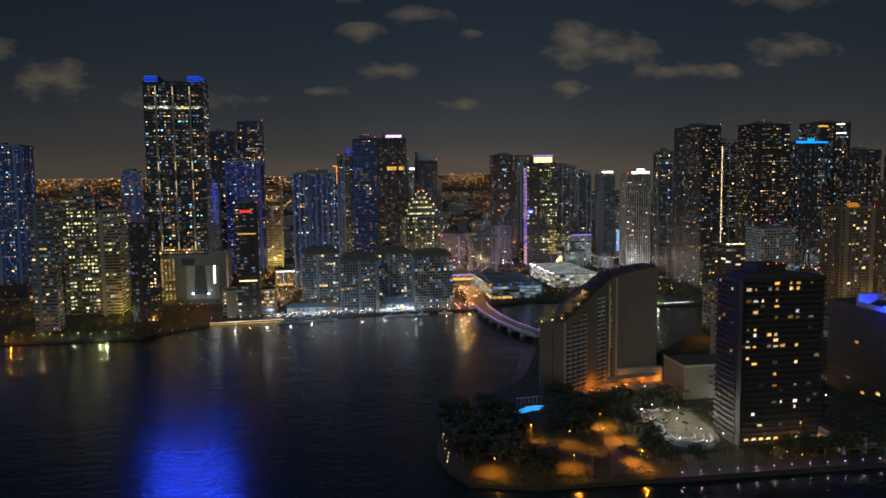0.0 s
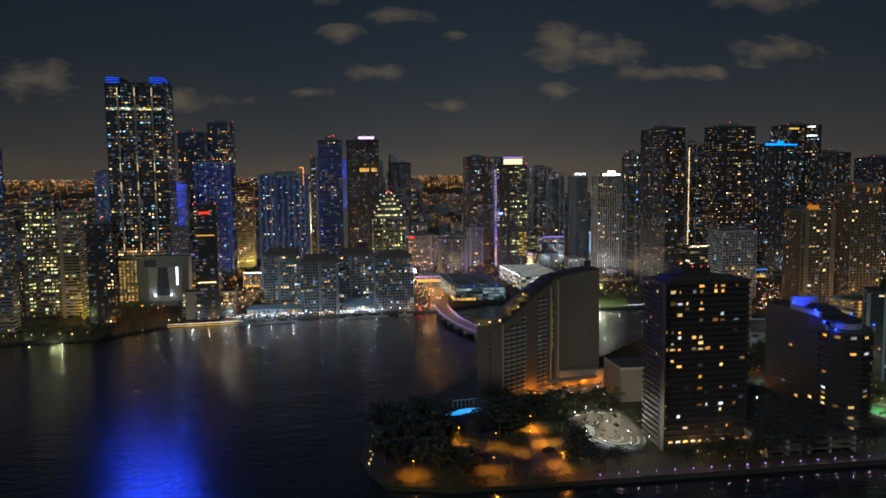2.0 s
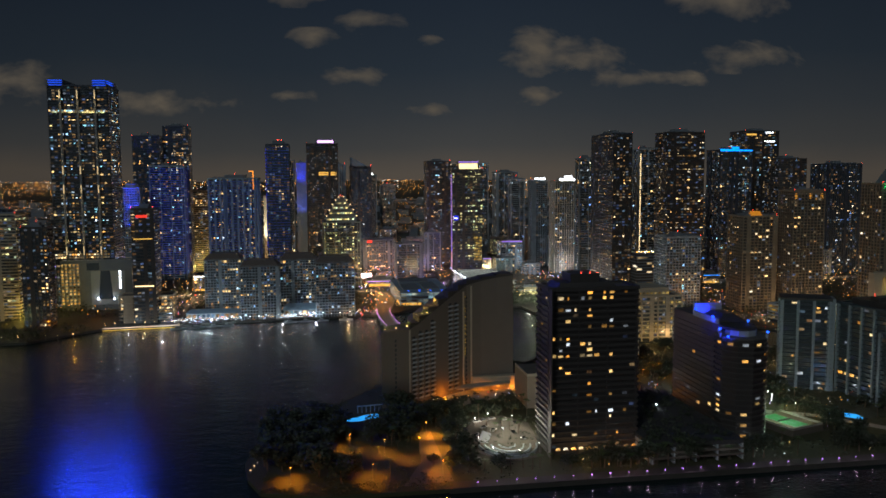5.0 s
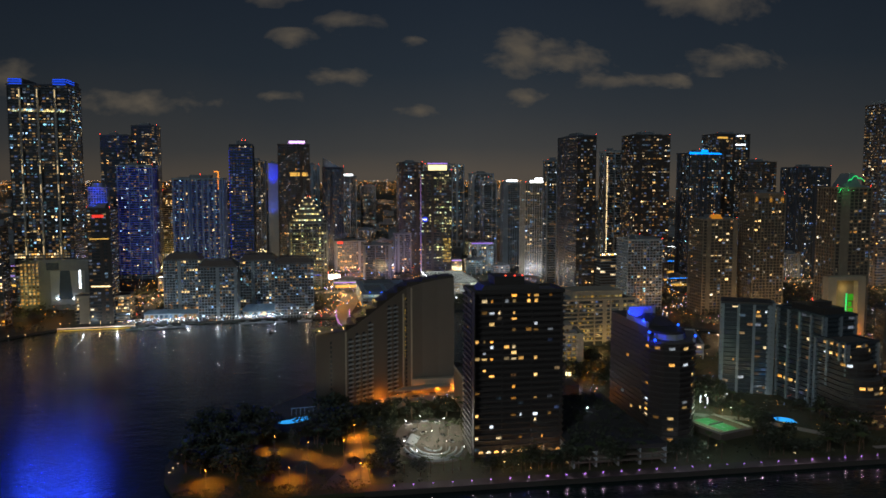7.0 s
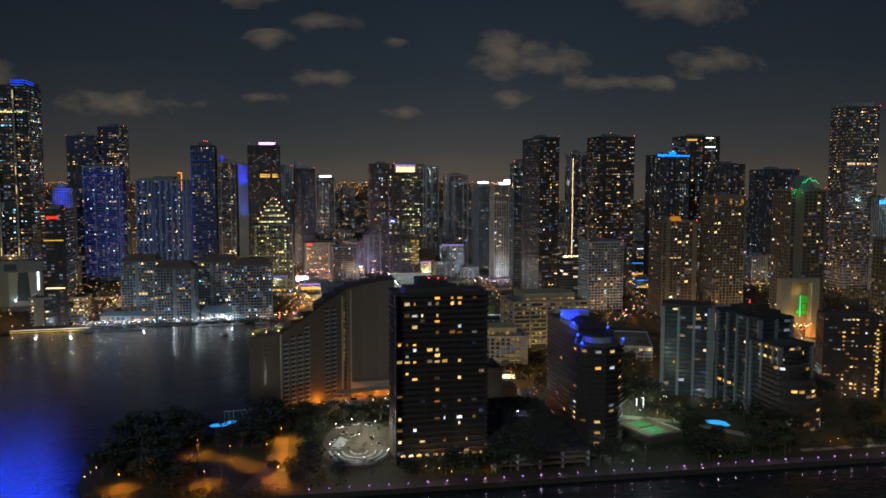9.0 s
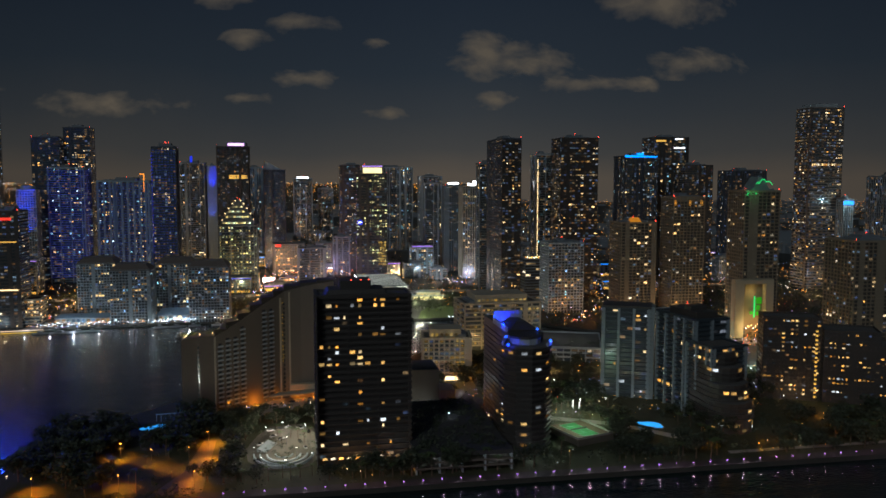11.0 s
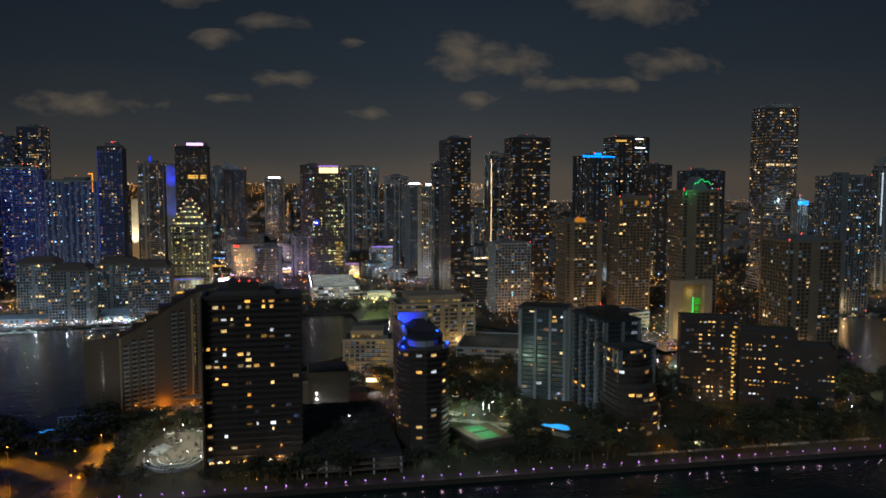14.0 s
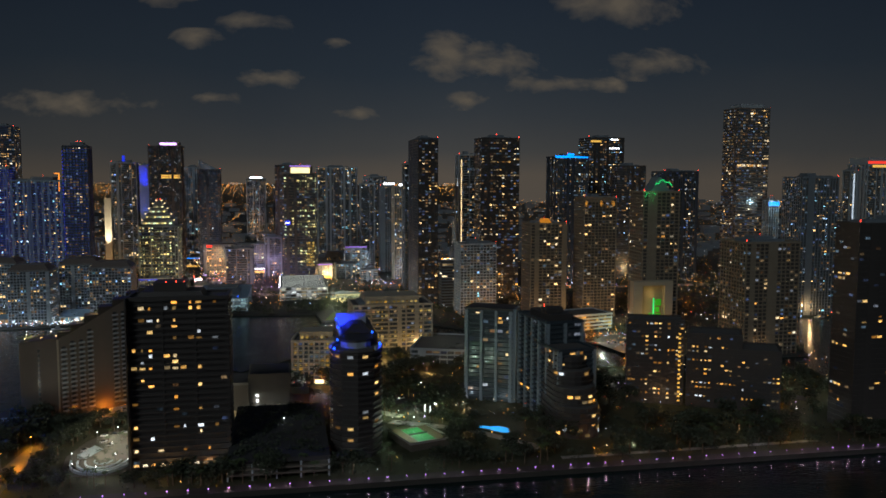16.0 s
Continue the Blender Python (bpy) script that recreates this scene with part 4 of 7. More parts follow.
def banded(name, label, category, x0, x1, y0, y1, floors, fh, skin, glow, lit):
    """A low block of floor slabs with long glazed bands between them."""
    root = thing(name, (x0 + x1) / 2, (y0 + y1) / 2, 2, 0, label, category, "low blocks", grid=False)
    a, b, rg = (x1 - x0) / 2, (y1 - y0) / 2, random.Random(label)
    part("core", Shape().box(-a + 1.2, a - 1.2, -b + 1.2, b - 1.2, -2, floors * fh), BLACK, root)
    for k in range(floors + 1):
        part("floor_slab", Shape().box(-a, a, -b, b, k * fh - 0.55, k * fh + 0.55), skin, root)
    for k in range(floors):
        z0, z1 = k * fh + 0.7, (k + 1) * fh - 0.75
        for side, n in ((0, int(a / 3.2)), (1, int(b / 4.5)), (2, int(b / 4.5))):
            for m in range(n):
                if rg.random() > lit:
                    continue
                half = a if side == 0 else b
                u0 = -half + 1.4 + m * (2 * half - 2.8) / n
                u1 = u0 + (2 * half - 2.8) / n - 0.5
                if side == 0:
                    sh = Shape().box(u0, u1, -b + 0.9, -b + 1.15, z0, z1)
                else:
                    sh = Shape().box(*((-a + 0.9, -a + 1.15) if side == 1 else (a - 1.15, a - 0.9)), u0, u1, z0, z1)
                part("window", sh, glow, root)
    return root


glass_office = banded("office_block", "low glass office block with long lit floors and blue roof lamps", "office block", 196, 256, 898, 1018, 4, 3.6, BLUEGREY, room_light("teal_floors", [(0.55, 0.85, 0.9), (0.7, 0.95, 1), (0.4, 0.7, 0.8), (0.9, 1, 0.8)], 0.9, gamma=1.6), 0.8)
for x, y, w2, d2, z in ((-14, -20, 10, 26, 1.6), (10, -10, 9, 30, 1.2), (-4, 34, 18, 16, 2.2)):
    part("roof_plant", Shape().box(x - w2, x + w2, y - d2, y + d2, 14.9, 14.9 + z), DARK, glass_office)
for i in range(4):
    part("roof_lamp", Shape().ball(-20 + i * 13, -57, 16.4, 0.8), BLUE_LED, glass_office, "blue roof lamp")
for i in range(5):
    part("lit_lobby", Shape().box(-28 + i * 4.6, -24.2 + i * 4.6, -60.4, -60.1, 0.4, 3.0), GOLD_LED, glass_office, "amber lit lobby window")
    part("lit_lobby", Shape().box(-30.4, -30.1, -56 + i * 5, -52 + i * 5, 0.4, 3.0), GOLD_LED, glass_office, "amber lit lobby window")
striped = banded("parking_garage", "bright parking garage with lit floors and white roof louvres", "garage", 291, 350, 968, 1090, 4, 4.0, GREY, room_light("garage_floors", [(1, 0.92, 0.7), (0.95, 1, 0.85), (1, 0.85, 0.55), (0.9, 0.97, 1)], 1.1, gamma=1.3), 0.9)
part("roof_deck", Shape().box(-29, 29, -60, 60, 16.56, 16.7), ASPHALT, striped, "dark roof deck")
louvre = Shape().box(-27, 27, -0.45, 0.45, 16.85, 17.1).mesh("roof_louvre", emitter("roof_light_line", (0.92, 1, 0.92), 0.55, vary=0.25))
for i in range(13):
    part("roof_louvre", louvre, None, striped, "white lit roof louvre", at=pose(0, -57 + i * 9.2, 0))
    part("edge_lamp", shared("garage_edge_lamp", lambda: Shape().ball(0, 0, 0, 0.5).mesh("edge_lamp", LAMP_COOL)), None, striped, "white edge lamp", at=pose(-29.8, -56 + i * 9, 17))
podium_block = banded("tower_podium", "dark parking podium with a garland of roof lights", "podium", 477, 531, 890, 925, 16, 3.4, DARK, WARM_ROOMS, 0.12)
for i in range(22):
    part("roof_lamp", shared(("podium_lamp", i % 3), lambda: Shape().ball(0, 0, 0, 0.62).mesh("roof_lamp", (LAMP_SODIUM, LAMP_COOL, LAMP_WARM)[i % 3])), None, podium_block, "small roof lamp", at=pose(-26 + i * 2.5, -17.6, 56.4 + 0.5 * (i % 2)))
part("light_strip", Shape().box(2, 17, -17.9, -17.5, 55.2, 56.2), CYAN_LED, podium_block, "azure roof edge light")
part("light_strip", Shape().box(8, 27, -17.9, -17.5, 53, 54.2), GOLD_LED, podium_block, "amber roof edge light")
tower("office_block", "fluted block in yellow floodlight", 493, 531, 1246, 46, 24, far=True, plan=22, style="vertical", lit=0.1, rooms=WARM_ROOMS, skin=CREAM, pick=12, beacon=False, category="office block")
for x in (501, 512, 523):
    flood(x, 1236, 6, (x, 1246, 34), (1, 0.7, 0.2), 30000, 70)
# the floodlit lawn at the river mouth; some floodlight is put into its colour
setting("lawn", Shape().prism([(339, 822), (376, 823), (394, 880), (390, 930), (366, 905), (350, 870)], 1.8, 2.12), material("lit_lawn", (0.09, 0.14, 0.035), 0.95, vary=0.35, fine=4.0, bump=0.6), "floodlit green lawn at the water", "lawn")
for x, y, w in ((345, 830, 2600), (356, 846, 2600), (370, 836, 1500), (372, 868, 2600)):
    lamp("lawn_light", x, y, 8, (0.95, 1, 0.7), w, 0.4, False)
pier = thing("pier", 390, 829, 0, 4, "low boat pier with a row of white lamps", "pier", grid=False)
part("deck", Shape().box(-17, 17, -1.5, 1.5, 1.6, 2.2), GREY, pier)
for i in range(9):
    part("lamp", shared("pier_lamp", lambda: Shape().ball(0, 0, 0.4, 0.34).tube(0, 0, 0, 0.2, 0.1, n=5).mesh("lamp", LAMP_COOL)), None, pier, "small white pier lamp", at=pose(-16 + i * 4, -1.3, 2.2))
    if i % 2 == 0:
        part("pile", Shape().tube(-15 + i * 4, 0, -3, 1.6, 0.3, n=6), GREY, pier)
lamp("pier_light", 341, 818, 5, (1, 0.98, 0.9), 1500, 0.3, False)
# ---- island buildings ----
LIT = (".....x.xx.x.", ".xx.xx.xx...", "............", ".xxx.x......", ".....x......", "..x.....x...", ".....x.xx.x.", "............", "xxx.........", "..x.xx......", ".x...x......", "xxx.xxx.x...", "............", ".x..........", "..x.....x...", "............", ".....x......", "x...........", ".....x..x...", "............", "............", "x....xx.x.x.", "........x...", "x.x.........", "............", "x..x..x..x..", "............", "............", "............")
apartment = tower("apartment_tower", "black apartment tower with scattered warm lit windows", 221, 269, 393, 91, 16, fh=3.05, bay=4.0, lit=0.05, rooms=BRIGHT_ROOMS,
                  skin=BLACK, pick=160, pattern=LIT, core=BLACK, band=1.1, pier=1.1, house=False, dim=0.03, beacon=False)
part("plant_house", Shape().prism([(-21, -9), (14, -9), (14, 8), (-21, 8)], 88, 92.5, [(-18, -7), (11, -7), (11, 6), (-18, 6)]).box(-12, 4, -6, 6, 92.5, 97), BLACK, apartment)
beacons(apartment, [(-6, -5.6, 95.8), (-1, -5.6, 95.8), (3, -5.6, 95.8)])
part("side_fin", Shape().box(-24.9, -24.2, -12.8, -9, 0, 90), BLACK, apartment)
arch = shared("arch_window", lambda: Shape().prism([(1.3 * math.cos(math.pi * i / 8), 1.3 * math.sin(math.pi * i / 8)) for i in range(9)], -0.05, 0.05).mesh("arched_window", WARM_ROOMS))
for i in range(11):
    part("arched_window", arch, None, apartment, "glowing arched window", at=pose(-21 + i * 4.2, -12.9, 4.5, 90, 0, 0))

# the tower with the blue crown: a round front and a block behind
blue_tower = thing("apartment_tower", 336, 404, 2, 0, "dark apartment tower with rounded front and blue floodlit crown", "high-rise", "towers", grid=False)
ring = lambda r, n=10, cx=0.0, cy=0.0: [(cx + r * math.cos(2 * math.pi * (i + 0.5) / n), cy + r * math.sin(2 * math.pi * (i + 0.5) / n)) for i in range(n)]
part("core", Shape().prism(ring(13.6), -2, 58), BLACK, blue_tower)
part("rear_block", Shape().box(-7, 13, 8, 70, -2, 63), BLACK, blue_tower)
bm = Shape().prism(ring(14.8), -0.6, 0.6).mesh("floor_band", BLACK)
bm2 = Shape().box(-7.5, 13.5, 7.5, 70.5, -0.4, 0.4).mesh("floor_band", BLACK)
for i in range(1, 20):
    part("floor_band", bm, None, blue_tower, at=pose(0, 0, i * 3.0))
    part("floor_band", bm2, None, blue_tower, at=pose(0, 0, i * 3.0))
part("roof_deck", Shape().prism(ring(14.2), 58, 59.2), ROOF, blue_tower)
part("crown_block", Shape().prism(ring(8.5), 59.2, 62.2), GREY, blue_tower)
part("crown_wall", Shape().box(-8.2, 9.5, 40, 42, 63, 70.5), GREY, blue_tower, "tall roof wall in blue floodlight")
part("crown_wall", Shape().box(-8.2, -7.0, 12, 40, 63, 66), GREY, blue_tower, "roof wall in blue floodlight")
part("crown_roof", Shape().prism([(-5.5, 14), (11, 14), (11, 38), (-5.5, 38)], 63.2, 67.5, [(0, 20), (6, 20), (6, 34), (0, 34)]), BLACK, blue_tower, "dark hipped roof")
part("crown_roof", Shape().prism(ring(9.6, 10, 0, 2), 62.2, 63.4), BLACK, blue_tower)
part("parapet", Shape().prism([(-14.4, -3), (-13.2, -3), (-8.2, 9), (-9.4, 9)], 58.5, 61), GREY, blue_tower)
part("parapet", Shape().prism([(9.0, -10.2), (10, -11.2), (14.4, -3.5), (13.4, -3)], 58.5, 60.6), GREY, blue_tower)
rb = random.Random(8)
wm = Shape().box(-1.5, 1.5, -0.08, 0.08, -0.8, 0.8).mesh("window", BRIGHT_ROOMS)
for k in range(19):
    for i in range(10):
        a = 2 * math.pi * i / 10
        if rb.random() < (0.9 if k == 18 and 6 <= i <= 8 else 0.16):
            part("window", wm, None, blue_tower, at=pose(13.0 * math.cos(a), 13.0 * math.sin(a), k * 3.0 + 1.5, 0, 0, math.degrees(a) + 90))
    for i in range(7):
        if rb.random() < 0.05:
            part("window", wm, None, blue_tower, at=pose(-7.05, 14 + i * 7, k * 3.0 + 1.5, 0, 0, -90))
for x, y, z in ((-8.6, 16, 66.6), (-8.2, 38.5, 67.5), (-9.5, 6, 61.6), (-12, -8, 59.9), (12.5, -6.5, 61.2), (10, 10, 64.5)):
    part("floodlight", Shape().ball(x, y, z, 0.8), BLUE_LED, blue_tower, "blue crown floodlight")
for eye, aim, w in (((330, 437, 67), (334, 445, 70), 3400), ((341, 437, 67), (341, 445, 70), 2400), ((324.5, 419, 69.0), (330, 424, 65), 2600), ((324, 408, 63.5), (328, 409, 62), 900), ((323, 395, 62.5), (326, 399, 60), 900), ((349, 397, 62.6), (346, 399, 60), 800)):
    data = bpy.data.lights.new("crown_flood", "SPOT")
    data.color, data.energy, data.shadow_soft_size, data.spot_size, data.spot_blend = (0.01, 0.035, 1.0), w * 3.6, 0.4, radians(118), 0.6
    new("crown_flood", data).matrix_basis = look(eye, aim)

slab_block = tower("apartment_block", "long blue-grey apartment slab with balconies and dark roof", 437.2 - 15.2, 437.2 + 15.2, 489.0, 64, 14, rot=-27.4, fh=3.05, bay=5.2, lit=0.14, rooms=BRIGHT_ROOMS, skin=SLAB_SKIN, pick=90, band=0.6, proud=1.3, pier=1.8, pier_proud=1.6, every=2, dim=0.12, blank=0.0, fin=PALE_FIN, beacon=False, house=False, category="apartment block")
part("stair_tower", Shape().box(13.5, 18.5, -7.2, 4, 0, 63.5), PALE_FIN, slab_block)
part("roof_slab", Shape().box(-16.5, 16.5, -8.2, 8.2, 62.4, 63.6), BLACK, slab_block)
rear_slab = tower("apartment_block", "blue-grey apartment slab running back from the pool", 466.8 - 21, 466.8 + 21, 462.5 - 11.7, 63, 18, rot=-83, fh=3.05, bay=5.2, lit=0.14, rooms=BRIGHT_ROOMS, skin=SLAB_SKIN, pick=90, band=0.6, proud=1.3, pier=1.8, pier_proud=1.6, every=2, dim=0.12, blank=0.0, fin=PALE_FIN, beacon=False, house=False, category="apartment block")
part("plant_house", Shape().box(-14, 16, -6, 6, 61, 65.5).box(0, 8, -5, 4, 65.5, 68.5), BLACK, rear_slab)
beacons(rear_slab, [(2, -4, 68.5)])
tower("apartment_block", "stepped blue-grey end of the apartment slab", 467.5 - 12, 467.5 + 12, 432 - 11.7, 50, 18, rot=-80, fh=3.05, bay=5.2, lit=0.14, rooms=BRIGHT_ROOMS, skin=SLAB_SKIN, pick=90, band=0.6, proud=1.3, pier=1.8, pier_proud=1.6, every=2, dim=0.12, blank=0.0, fin=PALE_FIN, beacon=False, house=False, category="apartment block")
end = thing("apartment_block", 460, 412, 2, 0, "dark terraced apartment wing with rounded balcony floors", "apartment block", "towers", grid=False)


def stadium(half, back, tip, n=9):
    """A footprint with straight sides and a round front."""
    return [(7 + half, back), (7 - half, back)] + [(7 + half * math.cos(math.pi * (1 + i / n)), tip + half + half * math.sin(math.pi * (1 + i / n))) for i in range(n + 1)]


for half, tip, z1 in ((11.0, 5, 45), (11.6, -1, 37), (12.4, -7, 28), (13.2, -12, 18)):
    part("core", Shape().prism(stadium(half, 26, tip), -2, z1), BLACK, end)
    part("roof_terrace", Shape().prism(stadium(half - 0.5, 25, tip + 0.5), z1, z1 + 0.4), ROOF, end)
    band_mesh = Shape().prism(stadium(half + 1.2, 26, tip - 1.2), -0.45, 0.45).mesh("floor_band", BLACK)
    z = z1 - 3.05
    while z > max(0.5, z1 - 10):
        part("floor_band", band_mesh, None, end, at=pose(0, 0, z))
        for i in range(1, 9):
            a = math.pi * (1 + i / 9)
            if rb.random() < (0.42 if z < 9 else 0.2):
                part("window", wm, None, end, at=pose(7 + (half + 0.05) * math.cos(a), tip + half + (half + 0.05) * math.sin(a), z + 1.5, 0, 0, math.degrees(a) + 90))
        z -= 3.05
for z in (2.2, 5.2, 8.2):
    for i in range(1, 9):
        a = math.pi * (1 + i / 9)
        if rb.random() < 0.4:
            part("window", wm, None, end, at=pose(7 + 13.3 * math.cos(a), 1.2 + 13.3 * math.sin(a), z, 0, 0, math.degrees(a) + 90))
b9 = tower("apartment_block", "dark apartment slab with many small lit windows", 544.6 - 18.3, 544.6 + 18.3, 462.6, 58, 15, rot=-21.6, fh=3.0, bay=2.8, band=1.7, style="grid", lit=0.2, rooms=BRIGHT_ROOMS, skin=BLACK, core=BLACK, pick=120, dim=0.12, beacon=False, house=False, category="apartment block")
for cx, cy, ww, hh in ((580.6, 458.2, 34, 50), (606.2, 444.6, 24, 41)):
    tower("apartment_block", "dark stepped apartment wing beside the water", cx - ww / 2, cx + ww / 2, cy - 13, hh, 20, rot=-28, fh=3.0, bay=2.6, band=1.8, lit=0.15, style="grid", blank=0.05, rooms=BRIGHT_ROOMS, skin=BLACK, core=BLACK, pick=90, beacon=False,
          dim=0.1, house=False, category="apartment block")
for i in range(17):
    part("stair_window", shared("stair_slit", lambda: Shape().box(-0.7, 0.7, -0.1, 0.1, -0.6, 0.6).mesh("stair_window", YELLOW_ROOMS)), None, slab_block, "dim amber stair window", at=pose(16, -7.4, 6 + i * 3.3))
stair = shared("stair_pane", lambda: Shape().box(-0.75, 0.75, -0.1, 0.1, -0.55, 0.55).mesh("stair_window", GOLD_LED))
for i in range(16):
    part("stair_window", stair, None, b9, "glowing stair window", at=pose(15.5, -8.2, 3 + i * 3.0))

office = tower("office_block", "cream office block with a grid of yellow-lit openings", 355, 424, 660, 42, 30, rot=2, fh=3.7, bay=3.8, lit=0.42, rooms=YELLOW_ROOMS, skin=CREAM, pick=60, band=1.2, pier=1.2, proud=0.9, pier_proud=0.9,
               beacon=False, category="office block")
inn = tower("apartment_block", "cream balconied block in warm light", 305, 340, 557, 33, 22, rot=-8, fh=3.2, bay=4.0, lit=0.42, rooms=YELLOW_ROOMS, skin=CREAM, pick=40, band=0.8, proud=1.3, pier=1.2, pier_proud=1.2, beacon=False, category="apartment block")
deck = tower("parking_garage", "low round-cornered parking deck with lit edges", 408, 468, 600, 13, 50, rot=-20, fh=3.4, bay=6, lit=0.1, rooms=WARM_ROOMS, skin=GREY, pick=30, band=1.2, proud=0.8, pier=0.6, house=False, beacon=False, category="garage")

part("upper_floor", Shape().box(-24, 24, -12, 12, 40, 47.5), CREAM, office)
lit_row(office, YELLOW_ROOMS, -22, 22, -16.0, 43.5, 3.8, 2.2, 1.7)
part("upper_floor", Shape().box(-13, 11, -7, 9, 31, 37.5), CREAM, inn)
lit_row(inn, YELLOW_ROOMS, -11, 9, -9.3, 34, 3.6, 2.0, 1.8)
part("entrance_canopy", Shape().box(-2, 10, -15, -10, 4, 5), CREAM, inn)
part("lit_entrance", Shape().box(-1.5, 9.5, -12.2, -11.9, 0.3, 3.9), emitter("entrance_glow", (1, 0.85, 0.5), 2.2), inn, "bright glass entrance")
for x, y, z, w in ((312, 553, 40, 500), (326, 551, 40, 700), (338, 549, 9, 900), (360, 652, 8, 1800), (376, 651, 8, 2200), (395, 651, 8, 1800), (415, 651, 8, 1000)):
    lamp("facade_light", x, y, z, (1, 0.6, 0.14), w * 0.6, 0.3, False)
for x, y in ((430, 640), (450, 625)):
    lamp("deck_light", x, y, 19, (0.95, 1.0, 0.85), 700, 0.3, False)

tower("parking_garage", "low parking deck with amber lit floors", 557, 613, 708, 19, 26, rot=14, fh=3.4, bay=5, lit=1.3, rooms=YELLOW_ROOMS, skin=GREY, pick=40, band=1.3, proud=0.6, pier=0.6,
                 house=False, beacon=False, category="garage")
for x, y, c, w in ((590, 674, (0.8, 1, 0.7), 3000), (621, 703, (0.8, 1, 0.75), 3000), (551, 568, (0.75, 1, 0.85), 1500), (535, 525, (0.9, 1, 0.7), 1000), (585, 698, SODIUM, 4000), (566, 560, (0.7, 1, 0.9), 1400), (640, 655, SODIUM, 3000)):
    lamp("lot_light", x, y, 8, c, w * 2.4, 0.3, False)

podium = thing("club_building", 267, 494, 2, 0, "pale flat-roofed club building with blank walls", "building", grid=False)
podium["fit_y"] = 1.3
part("body", Shape().box(-35, 8, -12, 12, -2, 21.5), BEIGE, podium)
part("wing", Shape().box(8, 34, -10, 12, -2, 27), BEIGE, podium)
part("roof", Shape().box(-34, 7, -11, 11, 21.5, 21.8), ROOF, podium)
part("roof", Shape().box(9, 33, -9, 11, 27, 27.3), ROOF, podium)
part("parapet", Shape().box(-35.2, 8, -12.2, -11.6, 21, 22.6).box(-35.2, -34.6, -11.6, 12, 21, 22.6), CREAM, podium)
part("window", Shape().box(-14, 7, -12.3, -12, 2, 5), COOL_ROOMS, podium, "row of lit ground-floor windows")
part("opening", Shape().box(-18, -15, -12.2, -12, 13.5, 15.5), BLACK, podium)
part("opening", Shape().box(-18, -15, -12.2, -12, 9.5, 11.5), BLACK, podium)
for z in (6, 9.5, 13):
    part("wall_lamp", Shape().box(13, 13.8, -10.5, -10, z, z + 0.8), LAMP_COOL, podium, "small white wall lamp")
part("annex", Shape().box(34, 46, -4, 10, -2, 11), CREAM, podium)

garage = thing("parking_garage", 295, 417, 2, 0, "low dark parking garage with lit openings at the promenade", "garage", grid=False)
garage["fit_y"] = 1.5
part("roof_deck", Shape().box(-26, 25, -31, 34, 8.2, 10.5), ASPHALT, garage)
for z in (-1, 2.6, 5.6):
    part("deck_slab", Shape().box(-26, 25, -32, 34, z, z + 0.9), PATH_STONE, garage)
for x in (-26, -14, -2, 10, 24):
    part("column", Shape().box(x, x + 0.8, -31.5, 33, 0, 8.4), GREY, garage)
part("rear_wall", Shape().box(-25, 24, 10, 11, -1, 8.2), WHITE, garage)
for x0, x1 in ((-24.5, -20), (-18, -3), (14, 22)):
    for z in (3.0, 6.0):
        part("light_tube", Shape().box(x0, x1, -27, -26.6, z + 1.9, z + 2.1), emitter("garage_tube", (0.85, 0.93, 1), 5.0), garage, "cool fluorescent tube")

for x in (-20, -4, 16):
    lamp("garage_light", 295 + x, 384, 7.2, (0.85, 0.93, 1), 160, 0.2, False)

# ---- curved hotel ----
hotel = thing("hotel", 0, 0, 2, 0, "pale curved hotel with balcony columns and a terraced roof", "hotel", grid=False)
front = [(140, 489, 50), (159, 499, 50), (166, 503, 53), (173, 508, 57), (180.5, 513, 61.5), (188, 518.5, 66), (195.5, 524, 70), (202.5, 529, 73.5), (213.5, 531.5, 76), (224.5, 532, 78), (236, 531, 79.5)]
back = [(x + (6 if i < 2 else -6 + i * 0.6), y + 24) for i, (x, y, z) in enumerate(front)]


def ribbon(lo, hi, inner=0.0):
    """One closed body on the curved footprint, from lo to hi above or at the stepped roof line."""
    sh, n = Shape(), len(front)
    rows = [[(x + (bx - x) * inner, y + (by - y) * inner) for (x, y, z), (bx, by) in zip(front, back)], back]
    for line, zs in ((rows[0], lo), (rows[0], hi), (rows[1], hi), (rows[1], lo)):
        sh.v += [(x, y, z) for (x, y), z in zip(line, zs)]
    for r in range(4):
        for i in range(n - 1):
            a0, b0 = r * n + i, ((r + 1) % 4) * n + i
            sh.f.append((a0, a0 + 1, b0 + 1, b0))
    sh.f += [(0, n, 2 * n, 3 * n), (n - 1, 4 * n - 1, 3 * n - 1, 2 * n - 1)]
    return sh


tops = [z for x, y, z in front]
sh, roofs = ribbon([-2] * len(front), tops), ribbon([z + 0.02 for z in tops], [z + 0.5 for z in tops], 0.03)
part("wall", sh, material("hotel_render", (0.145, 0.128, 0.108), 0.85, vary=0.12), hotel)
part("roof_terrace", roofs, ROOF, hotel)
pane = Shape().box(-1.15, 1.15, -0.06, 0.05, -0.95, 0.95).mesh("balcony_door", GLASS)
ledge = Shape().box(-1.9, 1.9, -1.15, 0, -1.4, -1.12).box(-1.9, 1.9, -1.15, -1.05, -1.12, -0.25).mesh("balcony", WHITE)
slim = Shape().box(-0.65, 0.65, -0.06, 0.05, -0.9, 0.9).mesh("window", GLASS)


